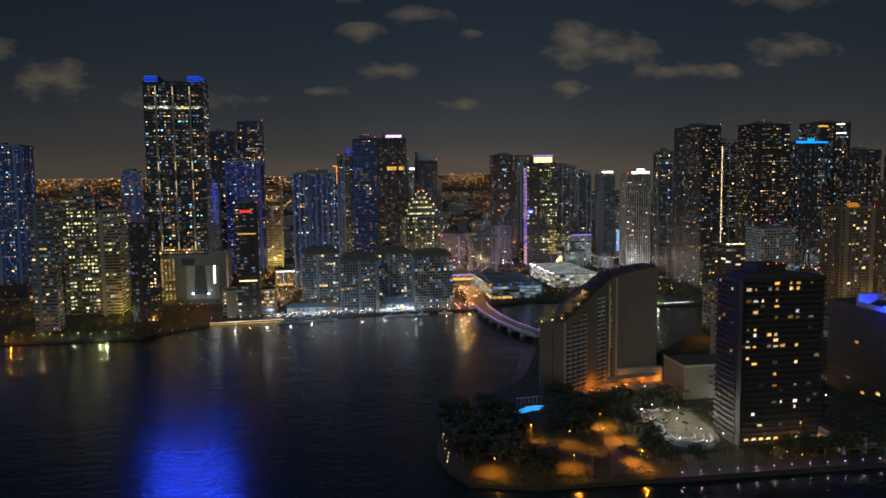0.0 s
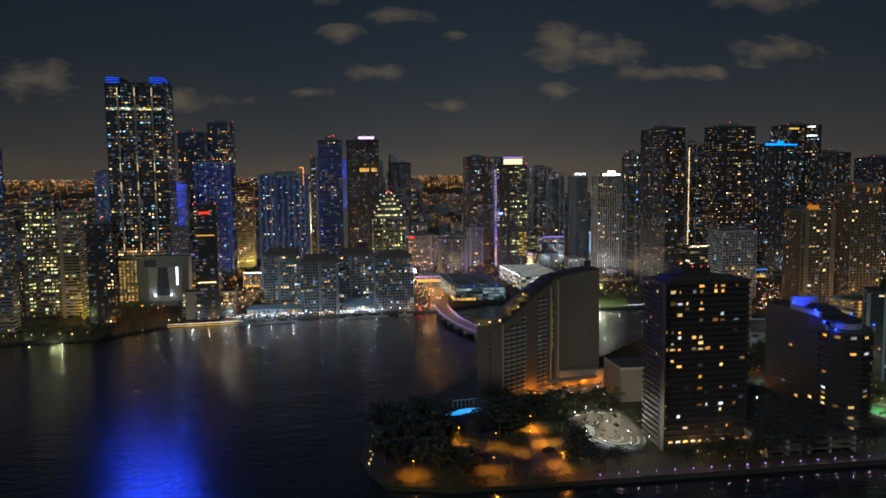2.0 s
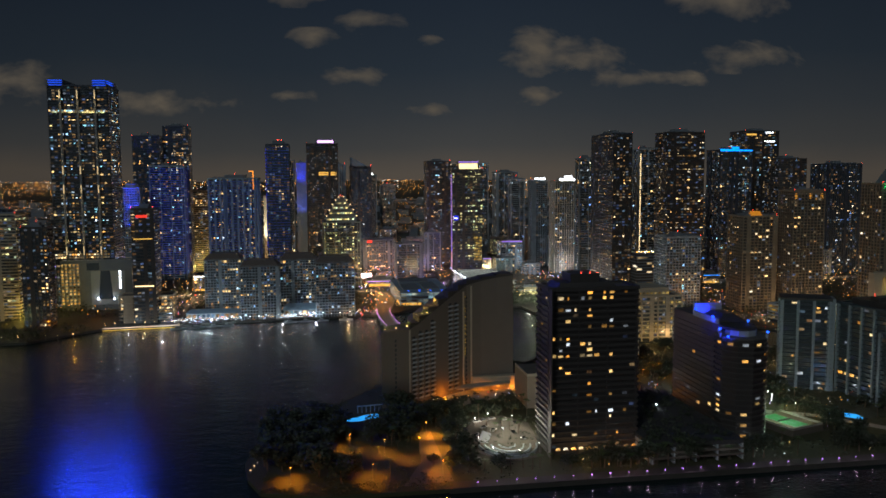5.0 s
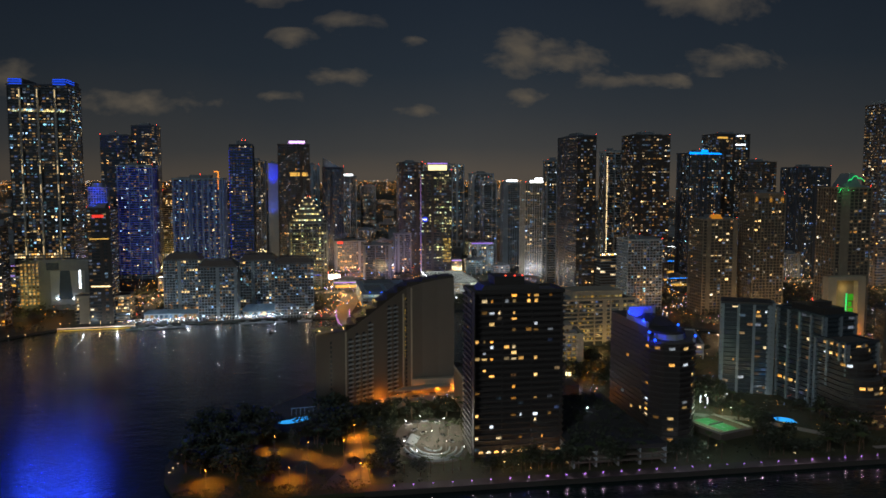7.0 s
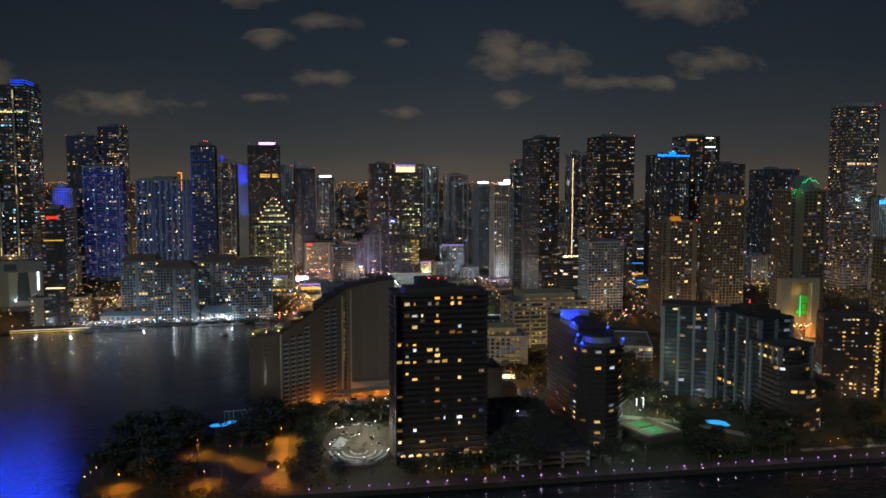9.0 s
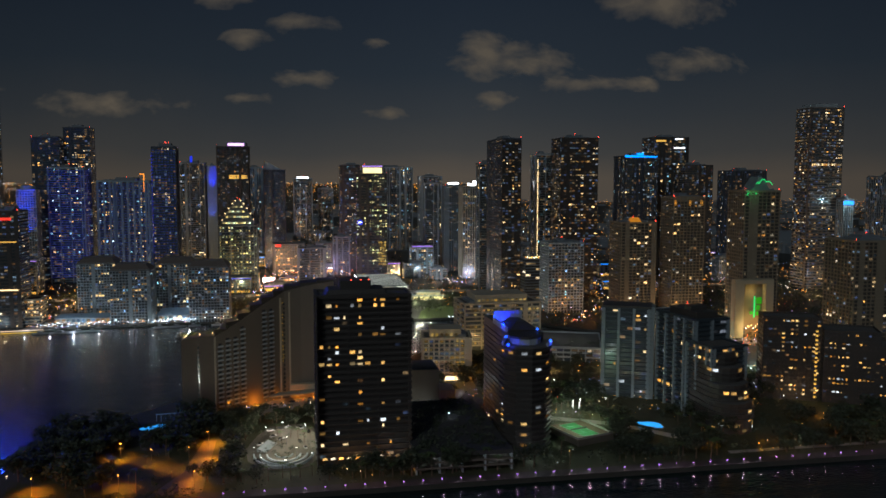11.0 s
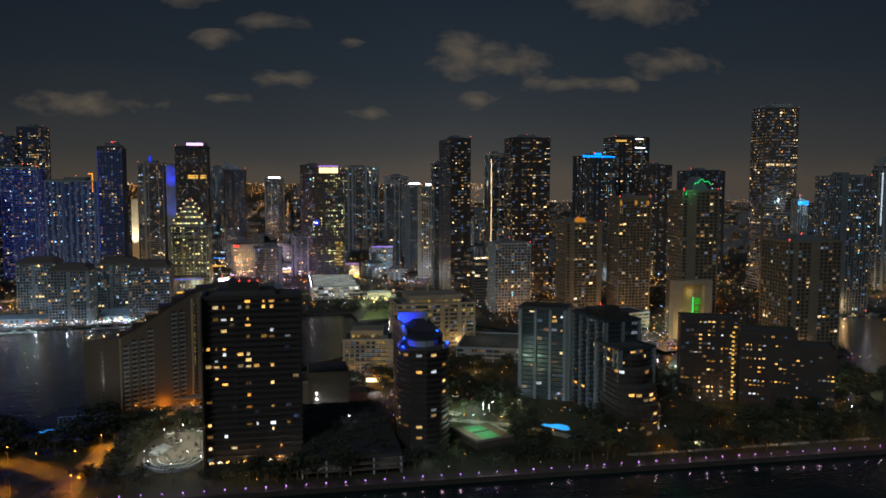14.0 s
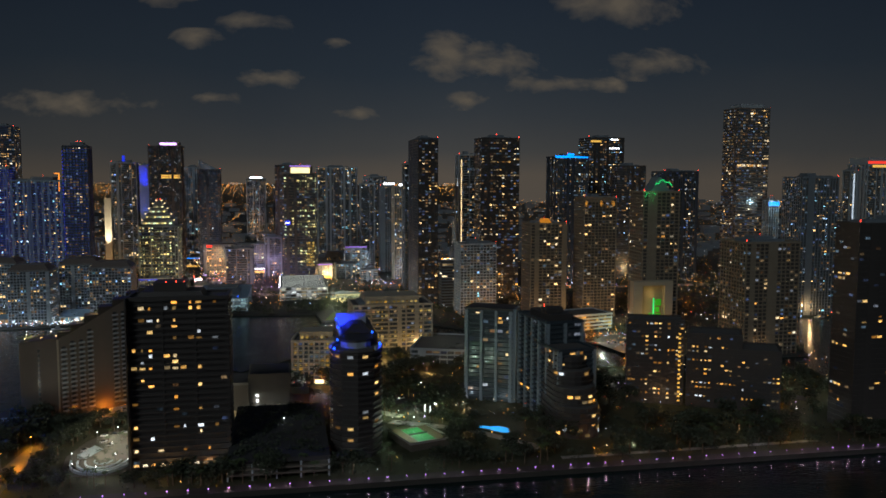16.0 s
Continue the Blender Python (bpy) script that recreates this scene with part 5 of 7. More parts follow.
def on_front(s):
    """Place, heading and roof height at s, counted in front segments."""
    i = min(int(s), len(front) - 2)
    f0 = s - i
    (xa, ya, za), (xb, yb, zb) = front[i], front[i + 1]
    return xa + (xb - xa) * f0, ya + (yb - ya) * f0, math.degrees(math.atan2(yb - ya, xb - xa)), min(za, zb)


for s, kind in ((0.5, "slim"), (1.45, "b"), (2.1, "b"), (2.75, "b"), (3.35, "b"), (5.15, "b"), (5.75, "b"), (6.95, "slim")):
    x, y, a, zt = on_front(s)
    k = 0
    while 5 + k * 3.0 < zt - 3:
        m = pose(x, y, 5 + k * 3.0, 0, 0, a) @ pose(0, -0.06, 0)
        if kind == "slim":
            part("window", slim, None, hotel, "narrow dark window", at=m)
        else:
            part("balcony_door", pane, None, hotel, at=m)
            part("balcony", ledge, None, hotel, at=m)
        k += 1
for s in (1.02, 6.6, 7.3):
    x, y, a, zt = on_front(s)
    part("pilaster", Shape().box(-0.5, 0.5, -0.7, 0.1, -2, zt - 0.4), CREAM, hotel, at=pose(x, y, 0, 0, 0, a))
for i in range(9):
    x, y, a, zt = on_front(0.2 + i * 0.42)
    part("terrace_lamp", Shape().ball(x - 1.5, y + 2.2, zt + 1.9, 0.32), LAMP_WARM, hotel, "small warm terrace lamp")
for x, y, z in ((143, 496, 56), (160, 507, 56), (168, 514, 61), (178, 522, 68)):
    lamp("terrace_light", x, y, z, (1.0, 0.66, 0.12), 1300, 0.3, False)
for k in (0, 1, 2, 4, 5, 7, 9, 10, 13, 15, 16, 20):
    part("line_lamp", shared("hotel_lamp", lambda: Shape().box(-0.22, 0.22, -0.3, 0, -0.35, 0.35).mesh("line_lamp", emitter("yellow_line_lamp", (1, 0.62, 0.1), 0.7, False))), None, hotel, "small yellow facade lamp", at=pose(201.2, 527.7, 26 + k * 2.0))
for k in range(1, len(front) - 1):
    (xa, ya, za), (xb, yb, zb) = front[k], front[k + 1]
    (xc, yc), (xd, yd) = back[k], back[k + 1]
    f0, f1 = 0.02, 0.5
    part("roof_step", Shape().prism([(xa + (xc - xa) * f0, ya + (yc - ya) * f0), (xb + (xd - xb) * f0, yb + (yd - yb) * f0), (xb + (xd - xb) * f1, yb + (yd - yb) * f1), (xa + (xc - xa) * f1, ya + (yc - ya) * f1)], min(za, zb) - 1, max(za, zb) + 1.0), SEAWALL, hotel)
planters = Shape()
for k in range(90):
    x, y, a, zt = on_front(rnd.uniform(0.05, 4.2))
    for m in range(9):
        c = Vector((x - 2 + rnd.gauss(0, 1.2), y + 4 + rnd.gauss(0, 2.5), zt + 1.2 + rnd.uniform(0.2, 2.2)))
        e1, e2 = Vector((rnd.uniform(-1, 1), rnd.uniform(-1, 1), rnd.uniform(-0.5, 0.5))) * 0.7, Vector((rnd.uniform(-1, 1), rnd.uniform(-1, 1), rnd.uniform(-0.6, 0.6))) * 0.6
        planters.quad(tuple(c - e1), tuple(c - e2), tuple(c + e1), tuple(c + e2))
part("terrace_planting", planters, LEAF_LIT, hotel, "terrace plants in yellow light", "stuff")
part("entrance_canopy", Shape().prism([(192, 512), (232, 521), (232, 528), (198, 521)], 5, 6.2), CREAM, hotel)
part("base_wing", Shape().prism([(206, 526), (238, 525), (238, 530.4), (206, 529.2)], -2, 10), CREAM, hotel)
lamp("hotel_uplight", 184, 511.5, 4.5, SODIUM, 2600, 0.5, False)
for x, y, w in ((152, 350, 900), (164, 352, 900), (176, 352, 900), (187, 351, 1300), (130, 334, 800), (142, 334, 600)):
    lamp("forecourt_light", x, y, 5, SODIUM, w * 0.8, 0.4)

# ---- bridge ----
bridge = thing("bridge", 0, 0, 0, 0, "low curved road bridge with lilac lamps to the island", "bridge", grid=False)
SPAN = [(172.5, 850), (171, 822), (171, 797), (172.5, 772), (175.5, 748), (180, 724), (186, 700), (194, 676)]


def beside(off):
    """The bridge's line, moved sideways."""
    out = []
    for k, (x, y) in enumerate(SPAN):
        (xa, ya), (xb, yb) = SPAN[max(0, k - 1)], SPAN[min(len(SPAN) - 1, k + 1)]
        ln = math.hypot(xb - xa, yb - ya)
        out.append((x - off * (yb - ya) / ln, y + off * (xb - xa) / ln))
    return out


def along(lo, hi, z0, z1):
    sh, a, b = Shape(), beside(lo), beside(hi)
    for k in range(len(SPAN) - 1):
        sh.prism([a[k], a[k + 1], b[k + 1], b[k]], z0, z1)
    return sh


part("deck", along(-7, 7, 4.2, 5.6), GREY, bridge)
part("roadway", along(-5.2, 5.2, 5.6, 5.7), STREET, bridge)
for e in (-1, 1):
    part("parapet", along(e * 7 - 0.25, e * 7 + 0.25, 5.6, 6.8), PAVING, bridge)
    edge = beside(e * 7)
    for k in range(len(SPAN) - 1):
        for f in (0.0, 0.33, 0.67):
            x, y = edge[k][0] + (edge[k + 1][0] - edge[k][0]) * f, edge[k][1] + (edge[k + 1][1] - edge[k][1]) * f
            part("lamp", shared("bridge_lamp", lambda: Shape().ball(0, 0, 0.5, 0.4).tube(0, 0, -0.1, 0.3, 0.12, n=5).mesh("lamp", LAMP_VIOLET)), None, bridge, "small lilac parapet lamp", at=pose(x, y, 6.8))
for k, (x, y) in enumerate(SPAN[1:-1]):
    part("pier", Shape().box(-6, 6, -1, 1, -3, 4.3), GREY, bridge, at=pose(x, y, 0, 0, 0, 4 - 4 * k))
for x, y, w in ((98, 576, 5000), (96, 596, 7000), (97, 622, 9000), (99, 660, 12000), (104, 552, 2600), (112, 528, 2200)):
    lamp("bridge_head_light", x, y, 10, SODIUM, w * 0.6, 0.4)
lamp("bridge_light", 108, 535, 12, (0.85, 0.7, 1.0), 2500, 0.5)
lamp("bridge_light", 124, 500, 12, (0.85, 0.7, 1.0), 2500, 0.5)

# ---- small lit things of the island ----
BLUE_WATER = emitter("lit_pool_water", (0.03, 0.42, 1.0), 0.9, vary=0.12)


def pool(x, y, rz, blobs, label):
    root = thing("swimming_pool", x, y, 2, rz, label, "pool")
    for i, (px, py, r, sx) in enumerate(blobs):
        pts = [(px + sx * r * math.cos(2 * math.pi * k / 20), py + r * math.sin(2 * math.pi * k / 20)) for k in range(20)]
        rim = [(px + (sx * r + 0.8) * math.cos(2 * math.pi * k / 20), py + (r + 0.8) * math.sin(2 * math.pi * k / 20)) for k in range(20)]
        part("rim", Shape().prism(rim, -0.5, 0.12 + 0.004 * i), PAVING, root)
        part("pool_water", Shape().prism(pts, -0.4, 0.2 + 0.004 * i), BLUE_WATER, root, "glowing blue pool water")
    return root


pool(85, 319, 12, ((-5.5, -1.8, 3.6, 1.8), (5.0, 0.8, 4.4, 2.0)), "glowing blue hotel pool beside dark trees")
pool(382, 286, -35, ((-5, 0, 2.2, 2.6), (3, 0.5, 4.6, 1.3), (7, -2.5, 2.6, 1.4)), "glowing blue freeform pool between apartment blocks")
lamp("pool_glow", 85, 320, 5, (0.05, 0.45, 1.0), 260, 1.0)
lamp("pool_glow", 382, 286, 5, (0.05, 0.45, 1.0), 320, 1.0)
pavilion = thing("pergola", 88, 327, 2, 8, "slim lit pergola behind the pool", "pergola")
for i in range(7):
    part("post", Shape().box(-8 + i * 2.7, -7.7 + i * 2.7, -0.15, 0.15, 0, 4.2), WHITE, pavilion)
part("beam", Shape().box(-8.3, 8.8, -0.3, 0.3, 4.2, 4.6), WHITE, pavilion)
lamp("pergola_light", 90, 324, 4, WARM, 160, 0.3)

court = thing("tennis_court", 372.5, 416, 5.5, -72, "green floodlit tennis court on a low terrace", "court", grid=False)
GREEN_HARD = material("green_hard_court", (0.018, 0.17, 0.05), 0.8)
part("terrace", Shape().box(-14.2, 16.2, -12.7, 12.7, -5.5, -0.2), PATH_STONE, court)
part("surround", Shape().box(-14, 16, -12.5, 12.5, -0.2, 0.1), material("brown_surround", (0.11, 0.06, 0.035), 0.85), court)
part("surface", Shape().box(-11.9, 11.9, -5.5, 5.5, 0.0, 0.125), GREEN_HARD, court)
for a, b, c, e in ((-11.9, 11.9, -5.5, -5.35), (-11.9, 11.9, 5.35, 5.5), (-11.9, -11.7, -5.3, 5.3), (11.7, 11.9, -5.3, 5.3), (-6.4, 6.4, -0.08, 0.08), (-6.5, -6.4, -4.1, 4.1), (6.4, 6.5, -4.1, 4.1)):
    part("line", Shape().box(a, b, c, e, 0.12, 0.135), WHITE, court)
part("net", Shape().box(-0.05, 0.05, -5.9, 5.9, 0.1, 1.1), BLACK, court)
for a, b, c, e in ((-14, 16, 12.3, 12.5), (15.8, 16, -12.5, 12.3), (-14, 15.8, -12.5, -12.3)):
    part("wall", Shape().box(a, b, c, e, 0, 1.3), PAVING, court)
for x, y in ((345, 302), (342, 305)):
    mast = thing("floodlight_mast", x, y, 2, 0, "tall slim court floodlight mast with white head", "floodlight", "court floodlights")
    part("pole", Shape().tube(0, 0, 0, 9, 0.12, 0.09, 6), STEEL, mast)
    part("head", Shape().box(-0.14, 0.14, -0.3, -0.1, 4.6, 9.2), WHITE_LED, mast, "glowing white lamp head")
lamp("court_light", 334, 275, 13, (0.8, 1.0, 0.8), 5000, 0.2)
lamp("court_light", 330, 282, 13, (0.6, 1.0, 0.6), 4200, 0.2)
lamp("garden_light", 325, 312, 6, (0.6, 1.0, 0.35), 500, 0.3)


def street_lamp(x, y, z, head, height=6.0, label="slim street lamp with a glowing head", group="street lamps", r=0.42):
    key = ("lamp", head.name, height, r)
    pole = shared(("pole", height), lambda: Shape().tube(0, 0, 0, height, 0.13, 0.08, 6).tube(0, 0, 0, 0.4, 0.28, 0.2, 6).mesh("pole", STEEL))
    glass = shared(key, lambda: Shape().ball(0, 0, height + 0.25, r).mesh("lamp_head", head))
    root = thing("street_lamp", x, y, z, 0, label, "street lamp", group)
    part("pole", pole, None, root)
    part("lamp_head", glass, None, root)
    return root


for i in range(54):
    x = 142 + i * 9.6
    street_lamp(x, 236.9 - i * 0.018, 2.1, LAMP_VIOLET, 1.3, "low promenade lamp glowing lilac white", "promenade lamps", 0.36)
    lamp("promenade_glow", x, 236.3 - i * 0.018, 3.7, (0.9, 0.66, 0.78), 120, 0.2)
for x, y in ((51, 249), (91, 247), (126, 247), (78, 281), (97, 272), (121, 290), (116, 272)):
    street_lamp(x, y, 2, LAMP_SODIUM, 8, "park lamp glowing orange on the grass", "park lamps", 0.3)
for x, y, w in ((51, 250.5, 5000), (91, 249, 4500), (127, 250, 7000), (78, 280, 6500), (97, 272, 3500), (123, 290, 11000), (126, 272, 9000), (110, 264, 2500)):
    data = bpy.data.lights.new("park_light", "SPOT")
    data.color, data.energy, data.shadow_soft_size, data.spot_size, data.spot_blend = SODIUM, w * 3.9, 0.35, radians(112), 1.0
    px, py = site(x, y)
    new("park_light", data).matrix_basis = look((px, py + 0.8, 10.8), (px, py + 1.2, 0))
# added lamps off the posts, only to draw amber streaks on the water
for x, y in ((52, 243.5), (92, 242), (127, 243)):
    lamp("park_glow", x, y, 7, SODIUM, 2600, 0.25)
for i in range(8):
    street_lamp(29.0 + (i % 3) * 0.8, 262 + i * 4.2, 2, LAMP_WARM, 1.2, "low shore path lamp", "shore path lamps", 0.22)
for x, y in ((151, 300), (160, 305), (174, 300), (155, 263), (168, 259), (181, 265), (149, 275), (165, 285), (172, 272)):
    street_lamp(x, y, 2.1, LAMP_COOL, 4.5, "plaza lamp glowing cool white", "plaza lamps", 0.26)
for x, y, w in ((158, 300, 2000), (172, 295, 2200), (155, 272, 1900), (170, 266, 1900), (164, 283, 1800), (180, 282, 1200)):
    lamp("plaza_light", x, y, 9, (1.0, 0.92, 0.72), w * 2.3, 0.3)
wall = thing("garden_wall", 165, 275, 2, 0, "low curved pale wall round the drive court", "wall")
wall["fit_y"] = 1.4
for rr, z in ((16.5, 1.6), (13.2, 1.2), (9.5, 0.9), (5.0, 0.7)):
    for i in range(14):
        a0, a1 = math.pi * (1.02 + 0.92 * i / 14), math.pi * (1.02 + 0.92 * (i + 1) / 14)
        part("wall_piece", Shape().prism([(rr * math.cos(a0), rr * math.sin(a0)), (rr * math.cos(a1), rr * math.sin(a1)), ((rr - 0.8) * math.cos(a1), (rr - 0.8) * math.sin(a1)), ((rr - 0.8) * math.cos(a0), (rr - 0.8) * math.sin(a0))], 0, z), WHITE, wall)
stair = thing("garden_stair", 157, 283, 2, 70, "pale broad ramp steps in the drive court", "steps")
for i in range(6):
    part("step", Shape().box(-8, 8, i * 0.9, (i + 1) * 0.9 - 0.05, 0, 0.3 * (i + 1)), WHITE, stair)
street_lamp(258, 285, 12.5 - 0.02, LAMP_COOL, 3.0, "lamp post on the garage roof", "street lamps", 0.4)
lamp("roof_light", 260.5, 287, 15, COOL, 160, 0.3)
for x, y in ((457, 256), (577, 277), (606, 300), (520, 262), (300, 330), (345, 350), (420, 360), (350, 312), (470, 340)):
    street_lamp(x, y, 2, LAMP_COOL, 6)
for x, y, c, w in ((457, 258, COOL, 420), (577, 279, COOL, 420), (606, 302, WARM, 700), (275, 350, COOL, 1500), (285, 372, SODIUM, 2600), (300, 405, WARM, 4200), (268, 382, WARM, 3200),
                   (320, 418, WARM, 4200), (338, 318, COOL, 900), (352, 316, WARM, 700), (300, 340, COOL, 1500), (272, 336, SODIUM, 500), (500, 282, SODIUM, 700), (430, 250, WARM, 260), (440, 256, SODIUM, 350),
                   (560, 250, WARM, 320), (355, 385, WARM, 1600), (395, 378, WARM, 1600), (470, 372, COOL, 1800), (440, 385, WARM, 1800), (395, 320, COOL, 250), (370, 325, COOL, 500), (398, 290, COOL, 200),
                   (205, 258, WARM, 320), (222, 258, SODIUM, 420), (299, 252, COOL, 260), (210, 314, COOL, 650), (246, 316, COOL, 420), (274, 326, SODIUM, 450)):
    lamp("garden_light", x, y, 5, c, w * 1.6, 0.2)

for k, pts in enumerate(([(318, 301), (323, 305), (366, 290), (363, 286)], [(362, 287), (366, 290), (404, 262), (400, 258)], [(410, 246), (566, 246.6), (566, 249), (410, 248.6)], [(300, 322), (306, 326), (330, 312), (326, 308)])):
    slab("garden_path", pts, 1.95, 2.1 + 0.004 * k, PAVING, "pale garden path between dark trees", "path")
for i, (x, y, c) in enumerate(((322, 303, COOL), (335, 302, (0.8, 1, 0.6)), (352, 297, WARM), (366, 286, WARM), (378, 276, SODIUM), (392, 266, WARM), (404, 258, SODIUM), (310, 318, (0.7, 1, 0.5)), (326, 312, COOL), (303, 326, WARM),
                               (430, 250, SODIUM), (452, 250, WARM), (476, 250, SODIUM), (500, 250, WARM), (524, 250, COOL), (548, 250, SODIUM), (200, 250, WARM), (232, 250, SODIUM), (360, 300, (0.8, 1, 0.6)), (344, 318, (0.8, 1, 0.6)))):
    street_lamp(x, y, 2, LAMP_SODIUM if c == SODIUM else LAMP_WARM if c == WARM else LAMP_COOL, 2.6, "short garden lamp among dark planting", "garden lamps", 0.2)
    lamp("garden_glow", x + 0.6, y - 0.4, 5.2, c, 420, 0.15)

for x, y, c, w in ((318, 306, (0.8, 1, 0.6), 1600), (328, 318, (0.7, 1, 0.4), 2600), (336, 308, COOL, 1500), (312, 330, (0.9, 1, 0.7), 1800), (350, 306, (0.8, 1, 0.6), 1300), (366, 300, WARM, 1400), (356, 320, COOL, 1300),
                   (434, 312, (0.8, 1, 0.8), 1600), (446, 330, COOL, 2000), (455, 350, (0.8, 1, 0.7), 2000), (500, 300, WARM, 1500), (580, 296, SODIUM, 1800), (606, 318, (0.9, 1, 0.8), 2200), (630, 306, (0.9, 1, 0.8), 2200),
                   (560, 262, WARM, 900), (610, 262, COOL, 1000), (640, 262, WARM, 1000), (520, 254, WARM, 900), (226, 250, COOL, 500), (262, 248, COOL, 600)):
    lamp("path_light", x, y, 8.5, c, w, 0.25)

# ---- street and waterfront lights of the mainland ----
for i in range(30):
    x = -178 + i * 9.2
    y = 553 + (x + 178) * 0.068
    street_lamp(x, y + 1.2, 2, LAMP_COOL if x > -112 else LAMP_WARM, 4.5, "waterfront lamp glowing white", "waterfront lamps", 0.3)
# added lamps without posts, hung where their streaks fit the camera's view
for x, y, c, w in ((-155, 558, COOL, 8000), (-140, 559, WARM, 3000), (-124, 560, COOL, 15000), (-101, 562, COOL, 4500), (-80, 563, COOL, 12000), (-58, 566, COOL, 11000), (-30, 569, COOL, 4000),
                   (-8, 571, COOL, 4500), (27, 574, COOL, 9000), (60, 574, WARM, 3500), (85, 575, WARM, 3500), (-262, 517, (0.9, 0.95, 0.4), 6000), (-330, 517, SODIUM, 2500)):
    lamp("waterfront_light", x, y - 7, 4.5, c, w * 0.3, 0.3)
for i in range(12):
    x = -108 + i * 4.9 if i < 8 else -6 + (i - 8) * 8
    lamp("eaves_light", x, 577 if i < 8 else 578, 6.5, (0.7, 0.88, 1.0), 420, 0.2)
for i in range(14):
    x = -345 + i * 12
    street_lamp(x, 516 + (3 if i % 2 else 0), 2, LAMP_WARM, 4.5, "bay walk lamp glowing warm white", "bay walk lamps", 0.3)
for x, y, c, w in ((-345, 522, SODIUM, 9000), (-318, 521, WARM, 1800), (-290, 522, (0.85, 1, 0.55), 2200), (-262, 522, (0.85, 1, 0.55), 2200), (-235, 545, SODIUM, 2500), (-210, 560, SODIUM, 6000), (-200, 590, SODIUM, 5000)):
    lamp("bay_walk_light", x, y, 7, c, w * (0.45 if c == SODIUM else 0.8), 0.5)
for x, y, c, w in ((-268, 592, (1, 0.66, 0.12), 26000), (-215, 640, WARM, 16000), (-240, 645, WARM, 16000), (-172, 640, COOL, 14000), (-150, 700, WARM, 22000), (-120, 660, WARM, 12000), (-70, 650, WARM, 12000),
                   (95, 640, SODIUM, 7000), (92, 680, WARM, 12000), (88, 730, WARM, 30000), (84, 790, (1, 0.55, 0.3), 34000), (110, 850, WARM, 30000), (180, 740, (0.8, 0.5, 1), 30000), (160, 700, WARM, 14000),
                   (140, 800, (0.75, 0.5, 1), 30000), (255, 660, WARM, 9000), (262, 700, COOL, 14000), (300, 760, COOL, 30000), (330, 790, COOL, 40000), (375, 770, COOL, 30000), (270, 620, (1, 0.95, 0.75), 7000),
                   (286, 616, (0.95, 1, 0.75), 6000), (340, 650, COOL, 14000), (425, 640, WARM, 18000), (480, 620, WARM, 14000), (520, 700, COOL, 24000), (430, 545, COOL, 7000), (490, 512, WARM, 14000), (540, 520, WARM, 18000),
                   (500, 470, SODIUM, 9000), (470, 440, SODIUM, 7000), (600, 520, WARM, 20000), (565, 440, (1, 0.72, 0.25), 9000), (640, 480, WARM, 16000), (600, 640, WARM, 22000), (640, 700, COOL, 30000), (730, 690, WARM, 30000),
                   (700, 600, SODIUM, 24000), (790, 610, WARM, 34000), (645, 392, WARM, 1500), (690, 470, WARM, 2500), (800, 512, WARM, 12000), (880, 560, COOL, 22000), (940, 610, WARM, 30000), (1000, 660, WARM, 40000),
                   (10, 660, WARM, 14000), (-20, 640, WARM, 10000), (-30, 760, WARM, 26000), (50, 690, (1, 0.9, 0.5), 14000), (40, 860, COOL, 40000), (-100, 860, WARM, 34000),
                    (-180, 860, (1, 0.7, 0.16), 14000), (-174, 862, (1, 0.7, 0.16), 9000),
                   (-330, 600, WARM, 6000), (-390, 640, WARM, 14000)):
    lamp("street_light", x, y, 12, c, w * (0.35 if c == COOL else 1.15) * (0.5 if x > 380 else 1.0), 0.35)

# added unseen spots, only to draw the crown's blue reflection on the bay
for x in (-176, -127):
    data = bpy.data.lights.new("crown_projector", "SPOT")
    data.color, data.energy, data.shadow_soft_size, data.spot_size, data.spot_blend = (0.012, 0.05, 1.0), 950000, 3.0, radians(64), 0.6
    new("crown_projector", data).matrix_basis = look((x, 938, 257), (20, 420, 0))

# ---- podiums, signs and crown lights of the towers ----
base = thing("tower_podium", -141, 946, 2, 0, "pale tower podium with a dark portal and lit window columns", "podium", grid=False)
part("body", Shape().box(-38, 38, -10, 11, -2, 56), DARK, base)
part("panel", Shape().box(-6, 30, -10.25, -9.9, 6, 44), GREY, base, "pale stone panel round the portal")
part("portal", Shape().prism([(2, -10.5), (17, -10.5), (17, -9.8), (2, -9.8)], 12, 44, [(4.5, -10.5), (14.5, -10.5), (14.5, -9.8), (4.5, -9.8)]), BLUE_GLASS, base, "dark glass portal")
part("glass_box", Shape().box(-10, 3, -10.6, -10, 45, 53), BLUE_GLASS, base)
wm2 = Shape().box(-1.1, 1.1, -0.1, 0.1, -1.0, 1.0).mesh("window", room_light("podium_window", [(1, 0.6, 0.2), (1, 0.68, 0.3), (1, 0.55, 0.15)], 0.9, gamma=1.2))
for i in range(5):
    for k in range(13):
        part("window", wm2, None, base, at=pose(-36 + i * 4.1, -10.1, 8 + k * 3.6))
for x in (1.0, 18.0):
    part("uplight", Shape().box(x - 0.6, x + 0.6, -11, -10.2, 12, 13), LAMP_COOL, base, "white uplight at the portal")
    lamp("portal_light", -141 + x, 932, 17, COOL, 500, 0.3, False)
for k in range(7):
    part("sign_bar", Shape().box(24, 26, -10.5, -10.2, 24 + k * 3, 26 + k * 3), WHITE_LED, base, "white bar of a vertical sign")
